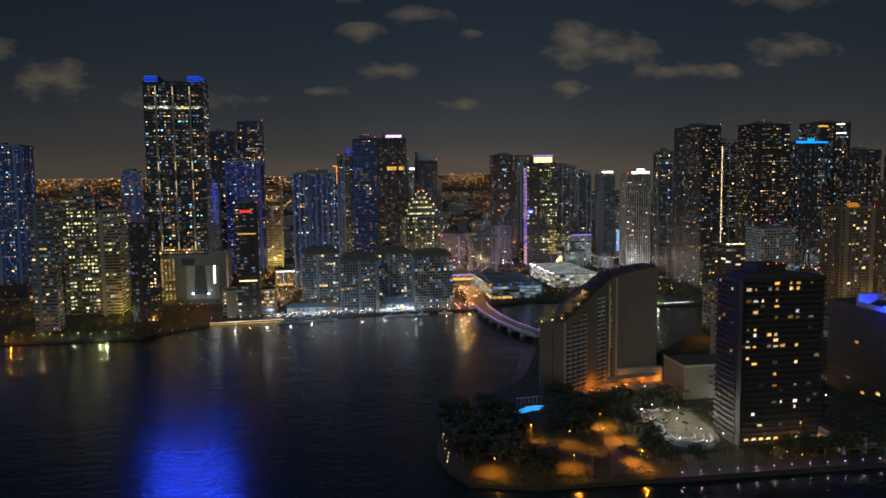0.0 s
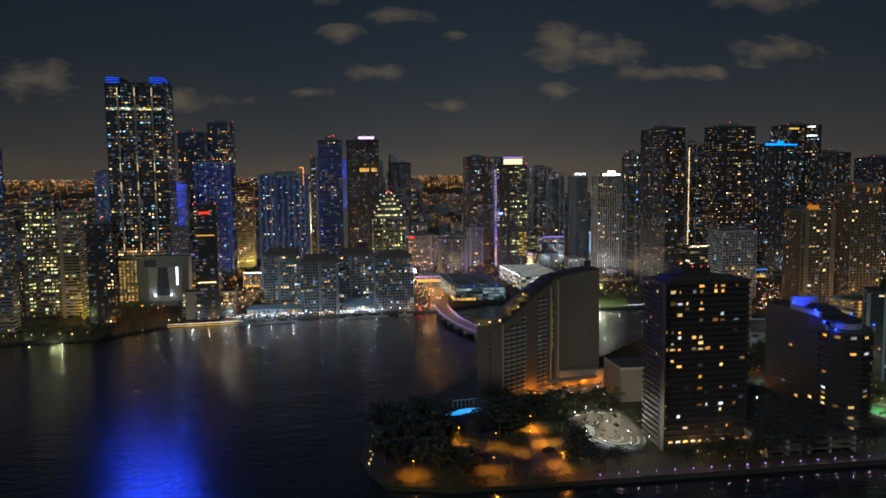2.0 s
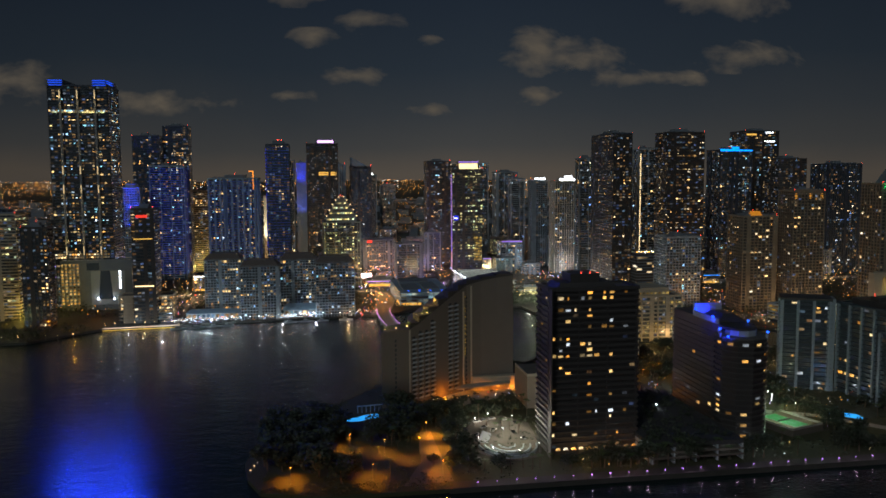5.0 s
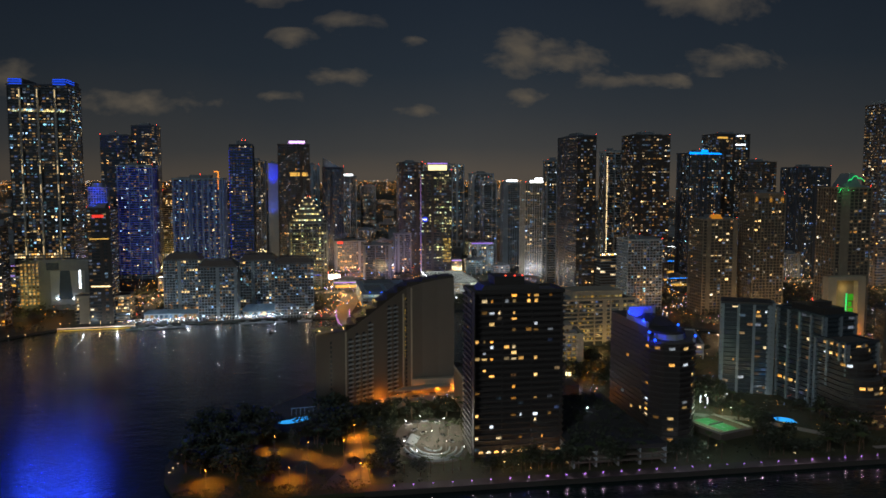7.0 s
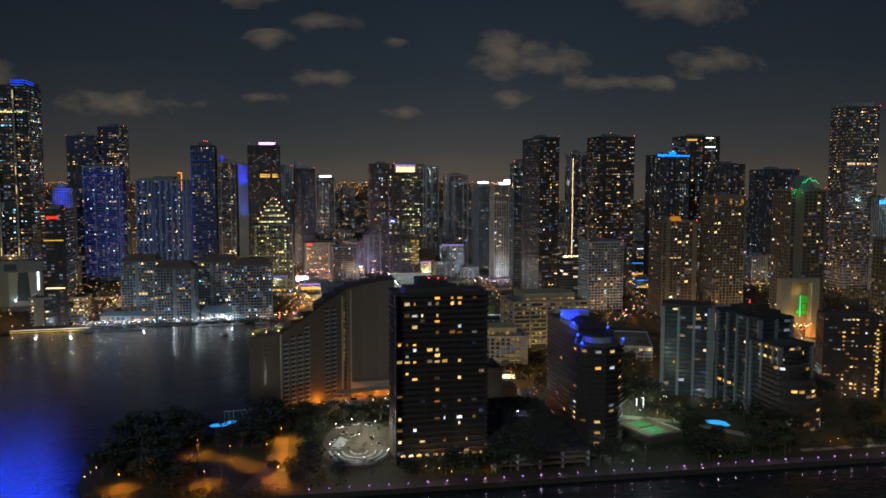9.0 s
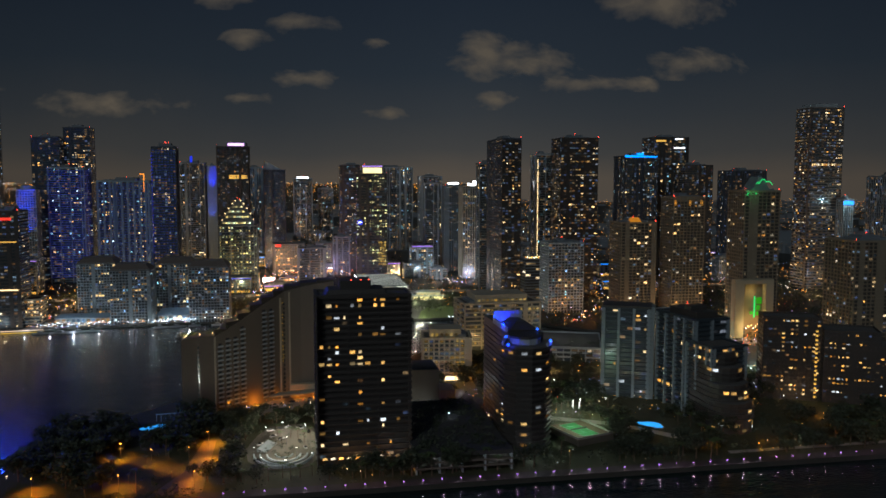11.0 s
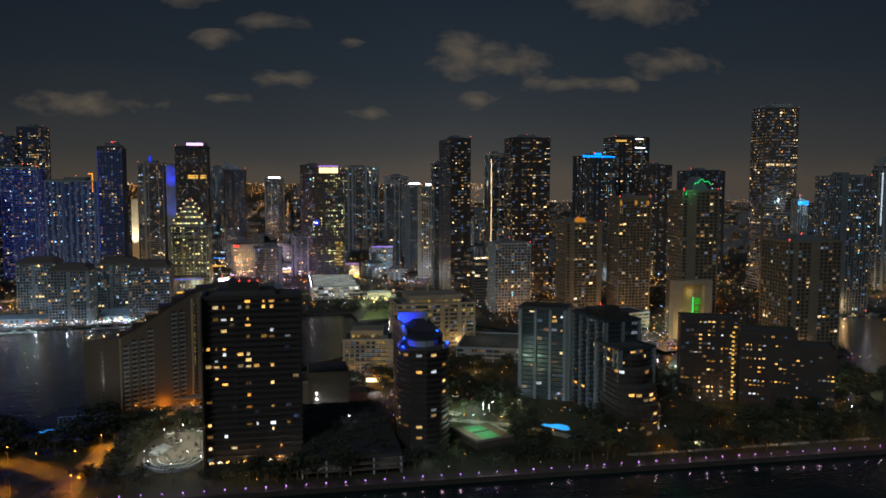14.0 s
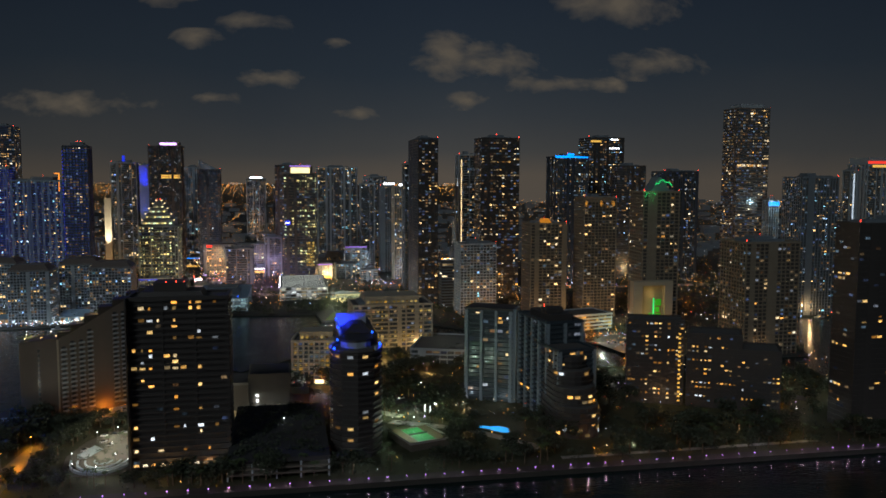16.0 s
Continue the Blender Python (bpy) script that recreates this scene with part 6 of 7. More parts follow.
blue_hall = tower("residential_tower", "slim block with a bright blue lit face", -160.0, -136.0, 1159, 134.5, 22, far=True, plan=20, style="grid", lit=0.04, rooms=COOL_ROOMS, skin=WHITE, pick=16, beacon=False)
part("round_crown", Shape().tube(0, 0, 133, 139, 10, 8.5, 16), WHITE, blue_hall, "round blue-lit crown")
for z, w in ((70, 60000), (96, 90000), (118, 60000)):
    flood(-148, 1141, z, (-148, 1159, z + 22), (0.015, 0.06, 1.0), w, 62)
for x0, x1 in ((-96.2, -83.6), (-58.4, -44.8)):
    tower("office_block", "low warm-lit wing beside the black tower", x0, x1, 843, 29, 18, fh=3.4, bay=3, lit=0.7, rooms=WARM_ROOMS, skin=CREAM, pick=40, pier=0, beacon=False, house=False, rows_lit=0.4, category="office block")
for x0, x1, y, zt, lab in ((-110, -52, 578, 11, "white waterfront pavilion with glowing windows"), (-10, 26, 580, 14, "pale waterfront pavilion in cool light")):
    pav = thing("pavilion", (x0 + x1) / 2, y + 8, 2, 0, lab, "pavilion", "waterfront pavilions")
    w2 = (x1 - x0) / 2
    part("body", Shape().box(-w2, w2, -7, 7, -2, 5.5), WHITE, pav)
    part("roof", Shape().prism([(-w2 - 1.5, -8.5), (w2 + 1.5, -8.5), (w2 + 1.5, 8.5), (-w2 - 1.5, 8.5)], 5.5, zt - 2, [(-w2 + 4, -1), (w2 - 4, -1), (w2 - 4, 1), (-w2 + 4, 1)]), BLUEGREY, pav)
    n = int(w2 / 2.4)
    for i in range(n):
        part("window", Shape().box(-w2 + 1.5 + i * 4.8, -w2 + 4.6 + i * 4.8, -7.15, -7.0, 0.8, 4.2), COOL_ROOMS, pav)
    for i in range(n):
        part("column", Shape().box(-w2 + 0.5 + i * 4.8, -w2 + 0.9 + i * 4.8, -8.2, -7.8, 0, 5.5), WHITE, pav)
# strips glow to stand in for lamplight on the quay edge
quay = thing("quay_light", -143, 553, 2, 5.5, "long pale lit quay edge at the water", "quay light")
part("edge_strip", Shape().box(-36, 36, -0.2, 0.2, 0.5, 0.9), emitter("quay_strip", (1, 0.75, 0.55), 1.2), quay, "warm glowing strip")
part("edge_strip", Shape().box(-36, 36, -0.5, -0.3, -1.6, -1.0), emitter("quay_strip_low", (1, 0.65, 0.08), 0.5), quay, "amber glowing strip")

low = tower("office_block", "low dark block with a red sign", 174.5, 224.1, 1229, 50.4, 30, far=True, lit=0.25, rooms=WARM_ROOMS, skin=DARK, pick=30, beacon=False, house=False, category="office block")
part("sign", Shape().box(-21, -12, -15.9, -15.5, 45, 48.5), RED_LED, low, "red lit sign panel")
tower("office_block", "mid-rise dark glass office block", 212.6, 253.1, 1127, 52.2, 30, far=True, lit=0.25, rooms=MIXED_ROOMS, skin=DARK, pick=50, beacon=False, category="office block")
st = tower("office_block", "striped mid-rise block in violet light", 381.4, 421.7, 1209, 44.3, 24, far=True, lit=0.5, rooms=COOL_ROOMS, skin=WHITE, pick=30, rows_lit=0.5, pier=0, beacon=False, category="office block")
part("light_strip", Shape().box(-20, 20, -13, -12.6, 44, 45), VIOLET_LED, st, "violet light strip")
sb = tower("office_block", "small block with a blue-white lit screen", 472.2, 489.7, 1246, 50.5, 18, far=True, lit=0.3, rooms=COOL_ROOMS, skin=GREY, pick=16, beacon=False, category="office block")
part("light_screen", Shape().box(-7, 7, -9.9, -9.5, 14, 48), emitter("blue_white_screen", (0.3, 0.55, 1.0), 0.8, vary=0.2), sb, "blue-white lit screen")


def accent(root, w2, hh):
    """Added city glow: a coloured light line below the roof, a lit shop floor."""
    d2 = root["fit_y"] and -w2 * 0.7
    part("light_strip", Shape().box(-w2, w2, d2 - 0.9, d2 - 0.5, hh - 3.4, hh - 2.6), rnd.choice((VIOLET_LED, CYAN_LED, GOLD_LED, WHITE_LED, VIOLET_LED, BLUE_SOFT)), root, "thin coloured light line")
    part("shop_floor", Shape().box(-w2 + 2, w2 - 2, d2 - 0.8, d2 - 0.4, 0.5, 3.5), GOLD_LED, root, "amber lit shop floor")


rnd = random.Random(21)
for i in range(44):
    x, y = rnd.uniform(-330, 880), rnd.uniform(1000, 1420)
    w2, hh = rnd.uniform(12, 24), rnd.choice((14, 18, 22, 30, 38, 46))
    if 160 < x < 420:
        hh = rnd.choice((10, 14, 18, 24))
    tower("office_block", "low city block between the towers", x - w2, x + w2, y, hh, w2 * 1.4, far=True, lit=0.22, rooms=rnd.choice((WARM_ROOMS, COOL_ROOMS, MIXED_ROOMS)), skin=rnd.choice((GREY, BEIGE, DARK, WHITE, BRONZE)),
          pick=12, beacon=False, category="city block", group="low blocks") if i % 2 else accent(
        tower("office_block", "low city block with a coloured light line at the roof", x - w2, x + w2, y, hh, w2 * 1.4, far=True, lit=0.3, rooms=rnd.choice((WARM_ROOMS, COOL_ROOMS, MIXED_ROOMS)), skin=rnd.choice((GREY, BEIGE, DARK, WHITE, BRONZE)),
              pick=12, beacon=False, category="city block", group="low blocks"), w2, hh)
for i in range(36):
    x, y = rnd.uniform(-40, 760), rnd.uniform(1300, 1780)
    w2, hh = rnd.uniform(12, 26), rnd.choice((16, 20, 26, 34, 44, 58))
    tower("office_block", "lit mid-rise block in the city behind", x - w2, x + w2, y, hh, w2 * 1.4, far=True, lit=0.34, rooms=rnd.choice((WARM_ROOMS, COOL_ROOMS, MIXED_ROOMS, OFFICE_ROOMS)), skin=rnd.choice((GREY, BEIGE, DARK, BRONZE)),
          pick=10, beacon=False, house=i % 2 == 0, category="city block", group="low blocks")
    if i % 4 == 0:
        lamp("block_light", x, y - 12, 10, rnd.choice((SODIUM, WARM, (0.5, 0.4, 1))), 26000, 0.4, False)
top_ob = [o for o in bpy.data.objects if o.parent is None]


def by_label(words):
    return next(o for o in top_ob if words in o.get("label", ""))


x1t = by_label("beige condominium tower with orange lit roof")
for x in (-25, 2, 22):
    part("roof_lamp", Shape().box(x - 2.2, x + 2.2, -20.8, -20.2, 121, 126.5), emitter("amber_roof_glow", (1, 0.42, 0.05), 0.55), x1t, "amber lit roof screen")
part("upper_block", Shape().box(-26, 24, -20.3, 14, 126, 131), BEIGE, x1t)
x2t = by_label("orange roof pavilion")
part("roof_pavilion", Shape().prism([(-14, -18), (7, -18), (7, -4), (-14, -4)], 101, 108, [(-9, -15), (2, -15), (2, -8), (-9, -8)]), emitter("orange_roof_glow", (1, 0.36, 0.03), 0.42, vary=0.15), x2t, "orange lit roof pavilion")
gt = by_label("green roof lights")
part("gable", Shape().prism([(-14, -20), (14, -20), (14, 12), (-14, 12)], 138, 152, [(-2, -16), (2, -16), (2, 8), (-2, 8)]), DARK, gt)
part("gable", Shape().prism([(-25, -23.2), (-8, -23.2), (-8, -8), (-25, -8)], 130, 139, [(-18, -21), (-15, -21), (-15, -10), (-18, -10)]), DARK, gt)
for chain in (((-10, -23.2, 145), (-7, -22.6, 146.5), (-5, -22, 145.6), (-1, -21.2, 149), (3, -20.6, 149.6), (6, -20.8, 147.2), (10, -21.6, 147.6), (14, -23.2, 144.4)), ((-23, -24, 134), (-20, -24, 138), (-16, -23.8, 136.4), (-12, -24, 138.4), (-9, -24, 135.5))):
    for a, b in zip(chain, chain[1:]):
        part("neon_tube", Shape().bar(a, b, 0.42), GREEN_LED, gt, "green neon roof line")
lamp("roof_neon_glow", 628, 660, 142, GREEN, 1500, 0.8, False)
por = thing("tower_portico", 631, 661, 2, 0, "tall cream portico in warm light with a green sign", "portico", grid=False)
part("pylon", Shape().box(-18, -9, -3, 5, 0, 52), CREAM, por)
part("pylon", Shape().box(13, 21, -3, 5, 0, 52), CREAM, por)
part("lintel", Shape().box(-18, 21, -3, 5, 52, 56), CREAM, por)
part("back_wall", Shape().box(-9, 13, 3, 5, 10, 52), BEIGE, por)
part("sign", Shape().box(2.6, 3.8, -0.4, 0, 20, 40), GREEN_LED, por, "green neon bar")
for k, (x0, x1, z0, z1) in enumerate(((5.2, 10.5, 33, 39), (5.2, 9.0, 27, 31.5), (5.2, 10.5, 22, 25.5), (-1.2, 1.6, 23, 26))):
    part("sign", Shape().box(x0, x1, -0.2, 0.2, z0, z1), emitter("green_sign_glow", (0.08, 1.0, 0.04), 0.16, vary=0.2), por, "green lit panel")
for i in range(9):
    part("entrance_lamp", Shape().ball(-7 + i * 2.4, -4.2, 11 + (i % 3) * 1.4, 0.45), LAMP_WARM if i % 3 else LAMP_COOL, por, "small entrance lamp")
lamp("portico_light", 630, 651, 24, (1, 0.72, 0.2), 3000, 0.6, False)
lamp("portico_light", 632, 660, 46, (1, 0.72, 0.2), 900, 0.6, False)
sf = by_label("very tall stepped grey office tower")
for i in range(15):
    part("lit_floor", Shape().box(-33 + i * 4.4, -30.2 + i * 4.4, -28.9, -28.5, 167, 169.6), WARM_ROOMS, sf, "lit sky-lobby window")
part("upper_step", Shape().box(-24, 24, -22, 24, 240, 248), GREY, sf)
rc = by_label("distant tower with red crown light")
part("crown_light", Shape().box(-42, 44, -26, -25.4, 173, 177), RED_LED, rc, "red crown light")
part("crown_light", Shape().box(-30, 40, -26.2, -25.6, 168, 172), GOLD_LED, rc, "amber crown light")
part("crown_block", Shape().box(-38, 40, -25, 25, 172, 182), GREY, rc)
wl2 = by_label("slim tower washed in white light")
# this line glows to stand in for the white wash on the tower
part("light_screen", Shape().box(-3, 0, -11.8, -11.4, 88, 158), emitter("white_facade_line", (0.75, 0.88, 1), 0.9), wl2, "white vertical light line")
bs = by_label("white striped block with a blue sign")
part("sign", Shape().box(-12, 12, -12.9, -12.5, 116, 121), CYAN_LED, bs, "blue lit sign panel")
lamp("facade_flood", 920, 905, 122, (0.7, 0.95, 1.0), 9000, 1.0, False)
rt = by_label("slim black tower with red sign")
part("sign", Shape().box(-6, 5, -12.8, -12.4, 108, 110.6), RED_LED, rt, "red lit sign")
part("light_strip", Shape().box(-9, 9, -12.7, -12.4, 38, 39), WARM_LED, rt, "lit floor line")
part("light_strip", Shape().box(-9, 9, -12.7, -12.4, 86, 87), GOLD_LED, rt, "lit floor line")
gp = thing("garden_pavilion", 372, 955, 2, -6, "wide brightly lit two-storey garden pavilion", "pavilion", grid=False)
part("body", Shape().box(-20, 20, -6, 6, -1, 5), CREAM, gp)
part("upper_floor", Shape().box(-14, 15, -4, 5, 5.6, 9.5), CREAM, gp)
part("roof", Shape().box(-21, 21, -7, 7, 5, 5.6), WHITE, gp)
part("roof", Shape().prism([(-15, -5), (16, -5), (16, 6), (-15, 6)], 9.5, 12, [(-9, 0), (10, 0), (10, 1), (-9, 1)]), WHITE, gp)
for i in range(12):
    part("window", Shape().box(-19 + i * 3.2, -16.8 + i * 3.2, -6.15, -6, 0.5, 4.2), emitter("pavilion_window", (1, 0.86, 0.42), 1.3, False), gp)
    part("lawn_lamp", Shape().ball(-22 + i * 4, -14 - (i % 3) * 2, 0.8, 0.4), LAMP_WARM, gp, "small lawn lamp")
lamp("garden_flood", 362, 938, 10, (0.95, 1, 0.55), 9000, 0.5, False)
lamp("garden_flood", 384, 938, 10, (0.95, 1, 0.55), 9000, 0.5, False)
lamp("garden_flood", 268, 606, 9, (0.95, 1, 0.7), 4500, 0.5)

# ---- boulevard ----
marquee = thing("kiosk", 173, 1150, 2, 4, "white and pink glowing street kiosk on the boulevard", "kiosk", "", grid=False)
part("body", Shape().box(-8, 8, -3, 3, 0, 7), WHITE, marquee)
part("lit_screen", Shape().box(-8.5, 8.5, -3.6, -3.1, 1.5, 7.5), emitter("pink_white_screen", (1, 0.72, 0.9), 3.0, vary=0.2), marquee, "pink and white lit screen")
part("roof", Shape().box(-9, 9, -4, 4, 7.5, 8.2), WHITE, marquee)
for x, y, c, w in ((173, 1140, (1, 0.7, 0.45), 60000), (172, 1100, SODIUM, 40000), (176, 1060, SODIUM, 26000), (176, 1010, WARM, 11000), (172, 960, WARM, 8000), (163, 910, WARM, 2500),
                   (200, 1180, SODIUM, 16000), (214, 1270, SODIUM, 60000), (270, 1240, (0.6, 0.5, 1), 50000), (330, 1190, SODIUM, 30000),
                   (360, 1180, WARM, 36000), (350, 1040, COOL, 16000), (470, 1120, (0.8, 0.7, 1), 36000), (505, 1050, WARM, 24000), (455, 860, WARM, 12000), (525, 782, SODIUM, 9000), (503, 804, SODIUM, 9000),
                   (572, 851, SODIUM, 16000), (384, 685, WARM, 5000), (410, 655, WARM, 5000), (329, 645, SODIUM, 3600), (333, 564, COOL, 2600), (346, 540, SODIUM, 3600), (322, 540, SODIUM, 2600), (310, 540, COOL, 1200), (700, 760, SODIUM, 9000), (590, 620, SODIUM, 6000)):
    lamp("boulevard_light", x, y, 9, c, w * (0.5 if x > 400 else 1.0), 0.35, False)

# ---- streets of the mainland ----
for name2, pts in (("road", [(84, 571), (104, 571), (112, 640), (106, 760), (120, 950), (96, 950), (84, 760), (90, 640)]),
                   ("road", [(-700, 690), (900, 690), (900, 706), (-700, 706)]), ("road", [(-130, 560), (-112, 560), (-120, 690), (-140, 690)])):
    slab(name2, pts, 1.9, 2.12, STREET, "worn grey city street under lamps", "road")
setting("parking_lot", Shape().prism([(585, 615), (640, 622), (640, 668), (578, 660)], 1.9, 2.13), STREET, "grey car park under greenish lamps", "car park")
setting("road_south", Shape().prism([(560, 560), (572, 556), (668, 700), (656, 706)], 1.9, 2.17), STREET, "lamplit shore street", "road")
bulbs = Shape()
for i in range(1500):
    if rnd.random() < 0.5:
        x, y = rnd.uniform(-500, 950), rnd.choice((640, 698, 760, 830, 900)) + rnd.uniform(-5, 5)
    else:
        x, y = rnd.choice((-130, -40, 92, 104, 150, 250, 330, 400, 510, 610, 740)) + rnd.uniform(-5, 5), rnd.uniform(600, 980)
    bulbs.ball(*site(x, y), rnd.uniform(4, 11), rnd.uniform(0.2, 0.6))
for i in range(120):
    x, y = rnd.uniform(60, 190), rnd.uniform(620, 960)
    bulbs.ball(*site(x, y), rnd.uniform(3, 10), rnd.uniform(0.3, 0.8))
for x0, y0, x1, y1, n in ((158, 850, 174, 1180, 50), (176, 1180, 236, 1420, 60), (216, 1250, 330, 1180, 50), (330, 1250, 470, 1260, 60), (420, 1100, 560, 1000, 60), (560, 1000, 760, 1020, 70), (470, 740, 590, 880, 60),
                           (590, 600, 700, 760, 40), (700, 760, 900, 700, 50), (250, 1300, 470, 1720, 80), (470, 1720, 700, 1442, 60), (-60, 880, 150, 850, 60), (-120, 1000, 60, 1000, 40)):
    for i in range(n):
        f = rnd.random()
        bulbs.ball(x0 + (x1 - x0) * f + rnd.gauss(0, 5), y0 + (y1 - y0) * f + rnd.gauss(0, 7), rnd.uniform(3, 10), rnd.uniform(0.3, 0.75))
CITY_DOTS = room_light("city_bulbs", [(1, 0.42, 0.06), (1, 0.68, 0.3), (0.85, 0.93, 1), (1, 0.34, 0.04), (0.6, 0.42, 1), (1, 0.8, 0.5), (0.25, 0.42, 1), (1, 0.46, 0.09), (1, 0.1, 0.05), (1, 0.4, 0.06)], 10.0, True)
tagged(new("street_bulbs", bulbs.mesh("street_bulbs", CITY_DOTS)), "hundreds of street and car lights between the towers", "lights", "", "stuff")
bulbs2 = Shape()
for i in range(620):
    x, y = rnd.uniform(235, 690), rnd.uniform(296, 400)
    bulbs2.ball(*site(x, y), rnd.uniform(3.5, 8), rnd.uniform(0.13, 0.32))
for i in range(330):
    x, y = rnd.uniform(-125, 95), 0
    bulbs2.ball(*site(x, 560 + (x + 125) * 0.055 + rnd.uniform(0, 16)), rnd.uniform(2.6, 6), rnd.uniform(0.15, 0.42))
for i in range(300):
    bulbs2.ball(612 + rnd.gauss(0, 34), 665 + rnd.gauss(0, 34), rnd.uniform(2.6, 6), rnd.uniform(0.16, 0.38))
for i in range(160):
    bulbs2.ball(*site(rnd.uniform(190, 690), rnd.uniform(243, 300)), rnd.uniform(2.8, 5), rnd.uniform(0.1, 0.24))
for i in range(60):
    bulbs2.ball(*site(rnd.uniform(118, 190), rnd.uniform(326, 352)), rnd.uniform(2.6, 5), rnd.uniform(0.12, 0.3))
for i in range(90):
    bulbs2.ball(*site(rnd.uniform(460, 560), rnd.uniform(420, 520)), rnd.uniform(2.6, 9), rnd.uniform(0.2, 0.45))
for i in range(700):
    x, y = rnd.uniform(340, 940), rnd.uniform(395, 600)
    if inside(x, y, MAINLAND):
        bulbs2.ball(*site(x, y), rnd.uniform(3, 11), rnd.uniform(0.16, 0.42))
shore_dots = Shape()
for i in range(430):
    x = rnd.choice((rnd.uniform(-118, -48), rnd.uniform(-48, 60), rnd.uniform(-14, 30)))
    shore_dots.ball(*site(x, 561 + (x + 125) * 0.06 + rnd.uniform(0, 11)), rnd.uniform(2.4, 5.5), rnd.uniform(0.15, 0.4))
SHORE_DOTS = room_light("shore_bulbs", [(0.7, 0.88, 1), (0.45, 0.7, 1), (0.85, 0.95, 1), (0.35, 0.55, 1), (1, 0.75, 0.42), (0.6, 0.9, 0.95)], 14.0, True)
tagged(new("shore_bulbs", shore_dots.mesh("shore_bulbs", SHORE_DOTS)), "cluster of blue-white terrace lights on the waterfront", "lights", "", "stuff")
tagged(new("garden_bulbs", bulbs2.mesh("garden_bulbs", CITY_DOTS)), "many small garden and path lights", "lights", "", "stuff")

# ---- trees ----


def leafy_tree(seed, h, r):
    rg = random.Random(seed)
    trunk = Shape().tube(0, 0, -0.3, h * 0.45, 0.32, 0.2, 7, 0.2, 0.1)
    crown = Shape()
    for i in range(8):
        a, rr, zz = rg.uniform(0, 6.28), rg.uniform(0.1, 0.75) * r, h * rg.uniform(0.5, 0.86)
        cx, cy = rr * math.cos(a), rr * math.sin(a)
        trunk.bar((0.2, 0.1, h * 0.4), (cx, cy, zz), 0.09, 4)
        lr = r * rg.uniform(0.36, 0.55)
        for k in range(58):
            u, v = rg.uniform(-1, 1), rg.uniform(0, 6.28)
            q = math.sqrt(1 - u * u)
            d = Vector((q * math.cos(v), q * math.sin(v), u * 0.72)) * lr * rg.uniform(0.6, 1.08)
            c, s = Vector((cx, cy, zz)) + d, rg.uniform(0.45, 0.95)
            e1 = Vector((rg.uniform(-1, 1), rg.uniform(-1, 1), rg.uniform(-0.5, 0.5))).normalized() * s
            e2 = Vector((rg.uniform(-1, 1), rg.uniform(-1, 1), rg.uniform(-0.6, 0.6))).normalized() * s * 0.8
            crown.quad(tuple(c - e1), tuple(c - e2 * 0.8), tuple(c + e1), tuple(c + e2))
    return trunk.mesh("trunk", BARK), crown.mesh("crown", LEAF)


def palm_tree(seed, h):
    rg = random.Random(seed)
    trunk = Shape().tube(0, 0, -0.3, h * 0.5, 0.22, 0.17, 7, 0.25, 0).tube(0.25, 0, h * 0.5, h, 0.17, 0.13, 7, 0.15, 0.1)
    crown = Shape()
    for i in range(15):
        a, drop, ln = 2 * math.pi * i / 15 + rg.uniform(-0.15, 0.15), rg.uniform(0.2, 1.3), rg.uniform(2.1, 2.9)
        last = None
        for k in range(6):
            f = k / 5
            x, z = ln * f, h + 0.9 * f - drop * 1.6 * f * f
            wdt = 0.42 * math.sin(math.pi * min(1, 0.12 + f * 0.86))
            c = Vector((0.4 + x * math.cos(a), 0.1 + x * math.sin(a), z))
            s = Vector((-math.sin(a), math.cos(a), -0.35)) * wdt
            s2 = Vector((math.sin(a), -math.cos(a), -0.35)) * wdt
            if last:
                crown.quad(last[0], tuple(c), tuple(c + s), last[1])
                crown.quad(last[0], last[2], tuple(c + s2), tuple(c))
            last = (tuple(c), tuple(c + s), tuple(c + s2))
    return trunk.mesh("trunk", BARK), crown.mesh("crown", LEAF_LIT)


KINDS = []
for i, (h, r) in enumerate(((8.5, 5.0), (10.5, 6.2), (7, 4.4), (12, 6.8))):
    me1, me2 = leafy_tree(30 + i, h, r)
    ob = thing("tree", 0, 0, 2, 0, "broad dark leafy park tree at night", "tree", "trees")
    part("trunk", me1, None, ob)
    part("crown", me2, None, ob)
    KINDS.append(ob)
PALMS = []
for i, h in enumerate((7.0, 9.0)):
    me1, me2 = palm_tree(50 + i, h)
    ob = thing("palm_tree", 0, 0, 2, 0, "slim palm with drooping fronds near lamps", "palm", "palms")
    part("trunk", me1, None, ob)
    part("crown", me2, None, ob)
    PALMS.append(ob)
CLEAR = [(51, 251, 10), (78, 279, 13), (97, 270, 11), (121, 285, 9), (121, 270, 9), (126, 250, 10), (91, 250, 8), (85, 318, 14), (85, 308, 13), (86, 299, 10), (80, 302, 9), (64, 300, 7), (110, 262, 8), (121, 258, 8), (70, 262, 6)]
used = set()


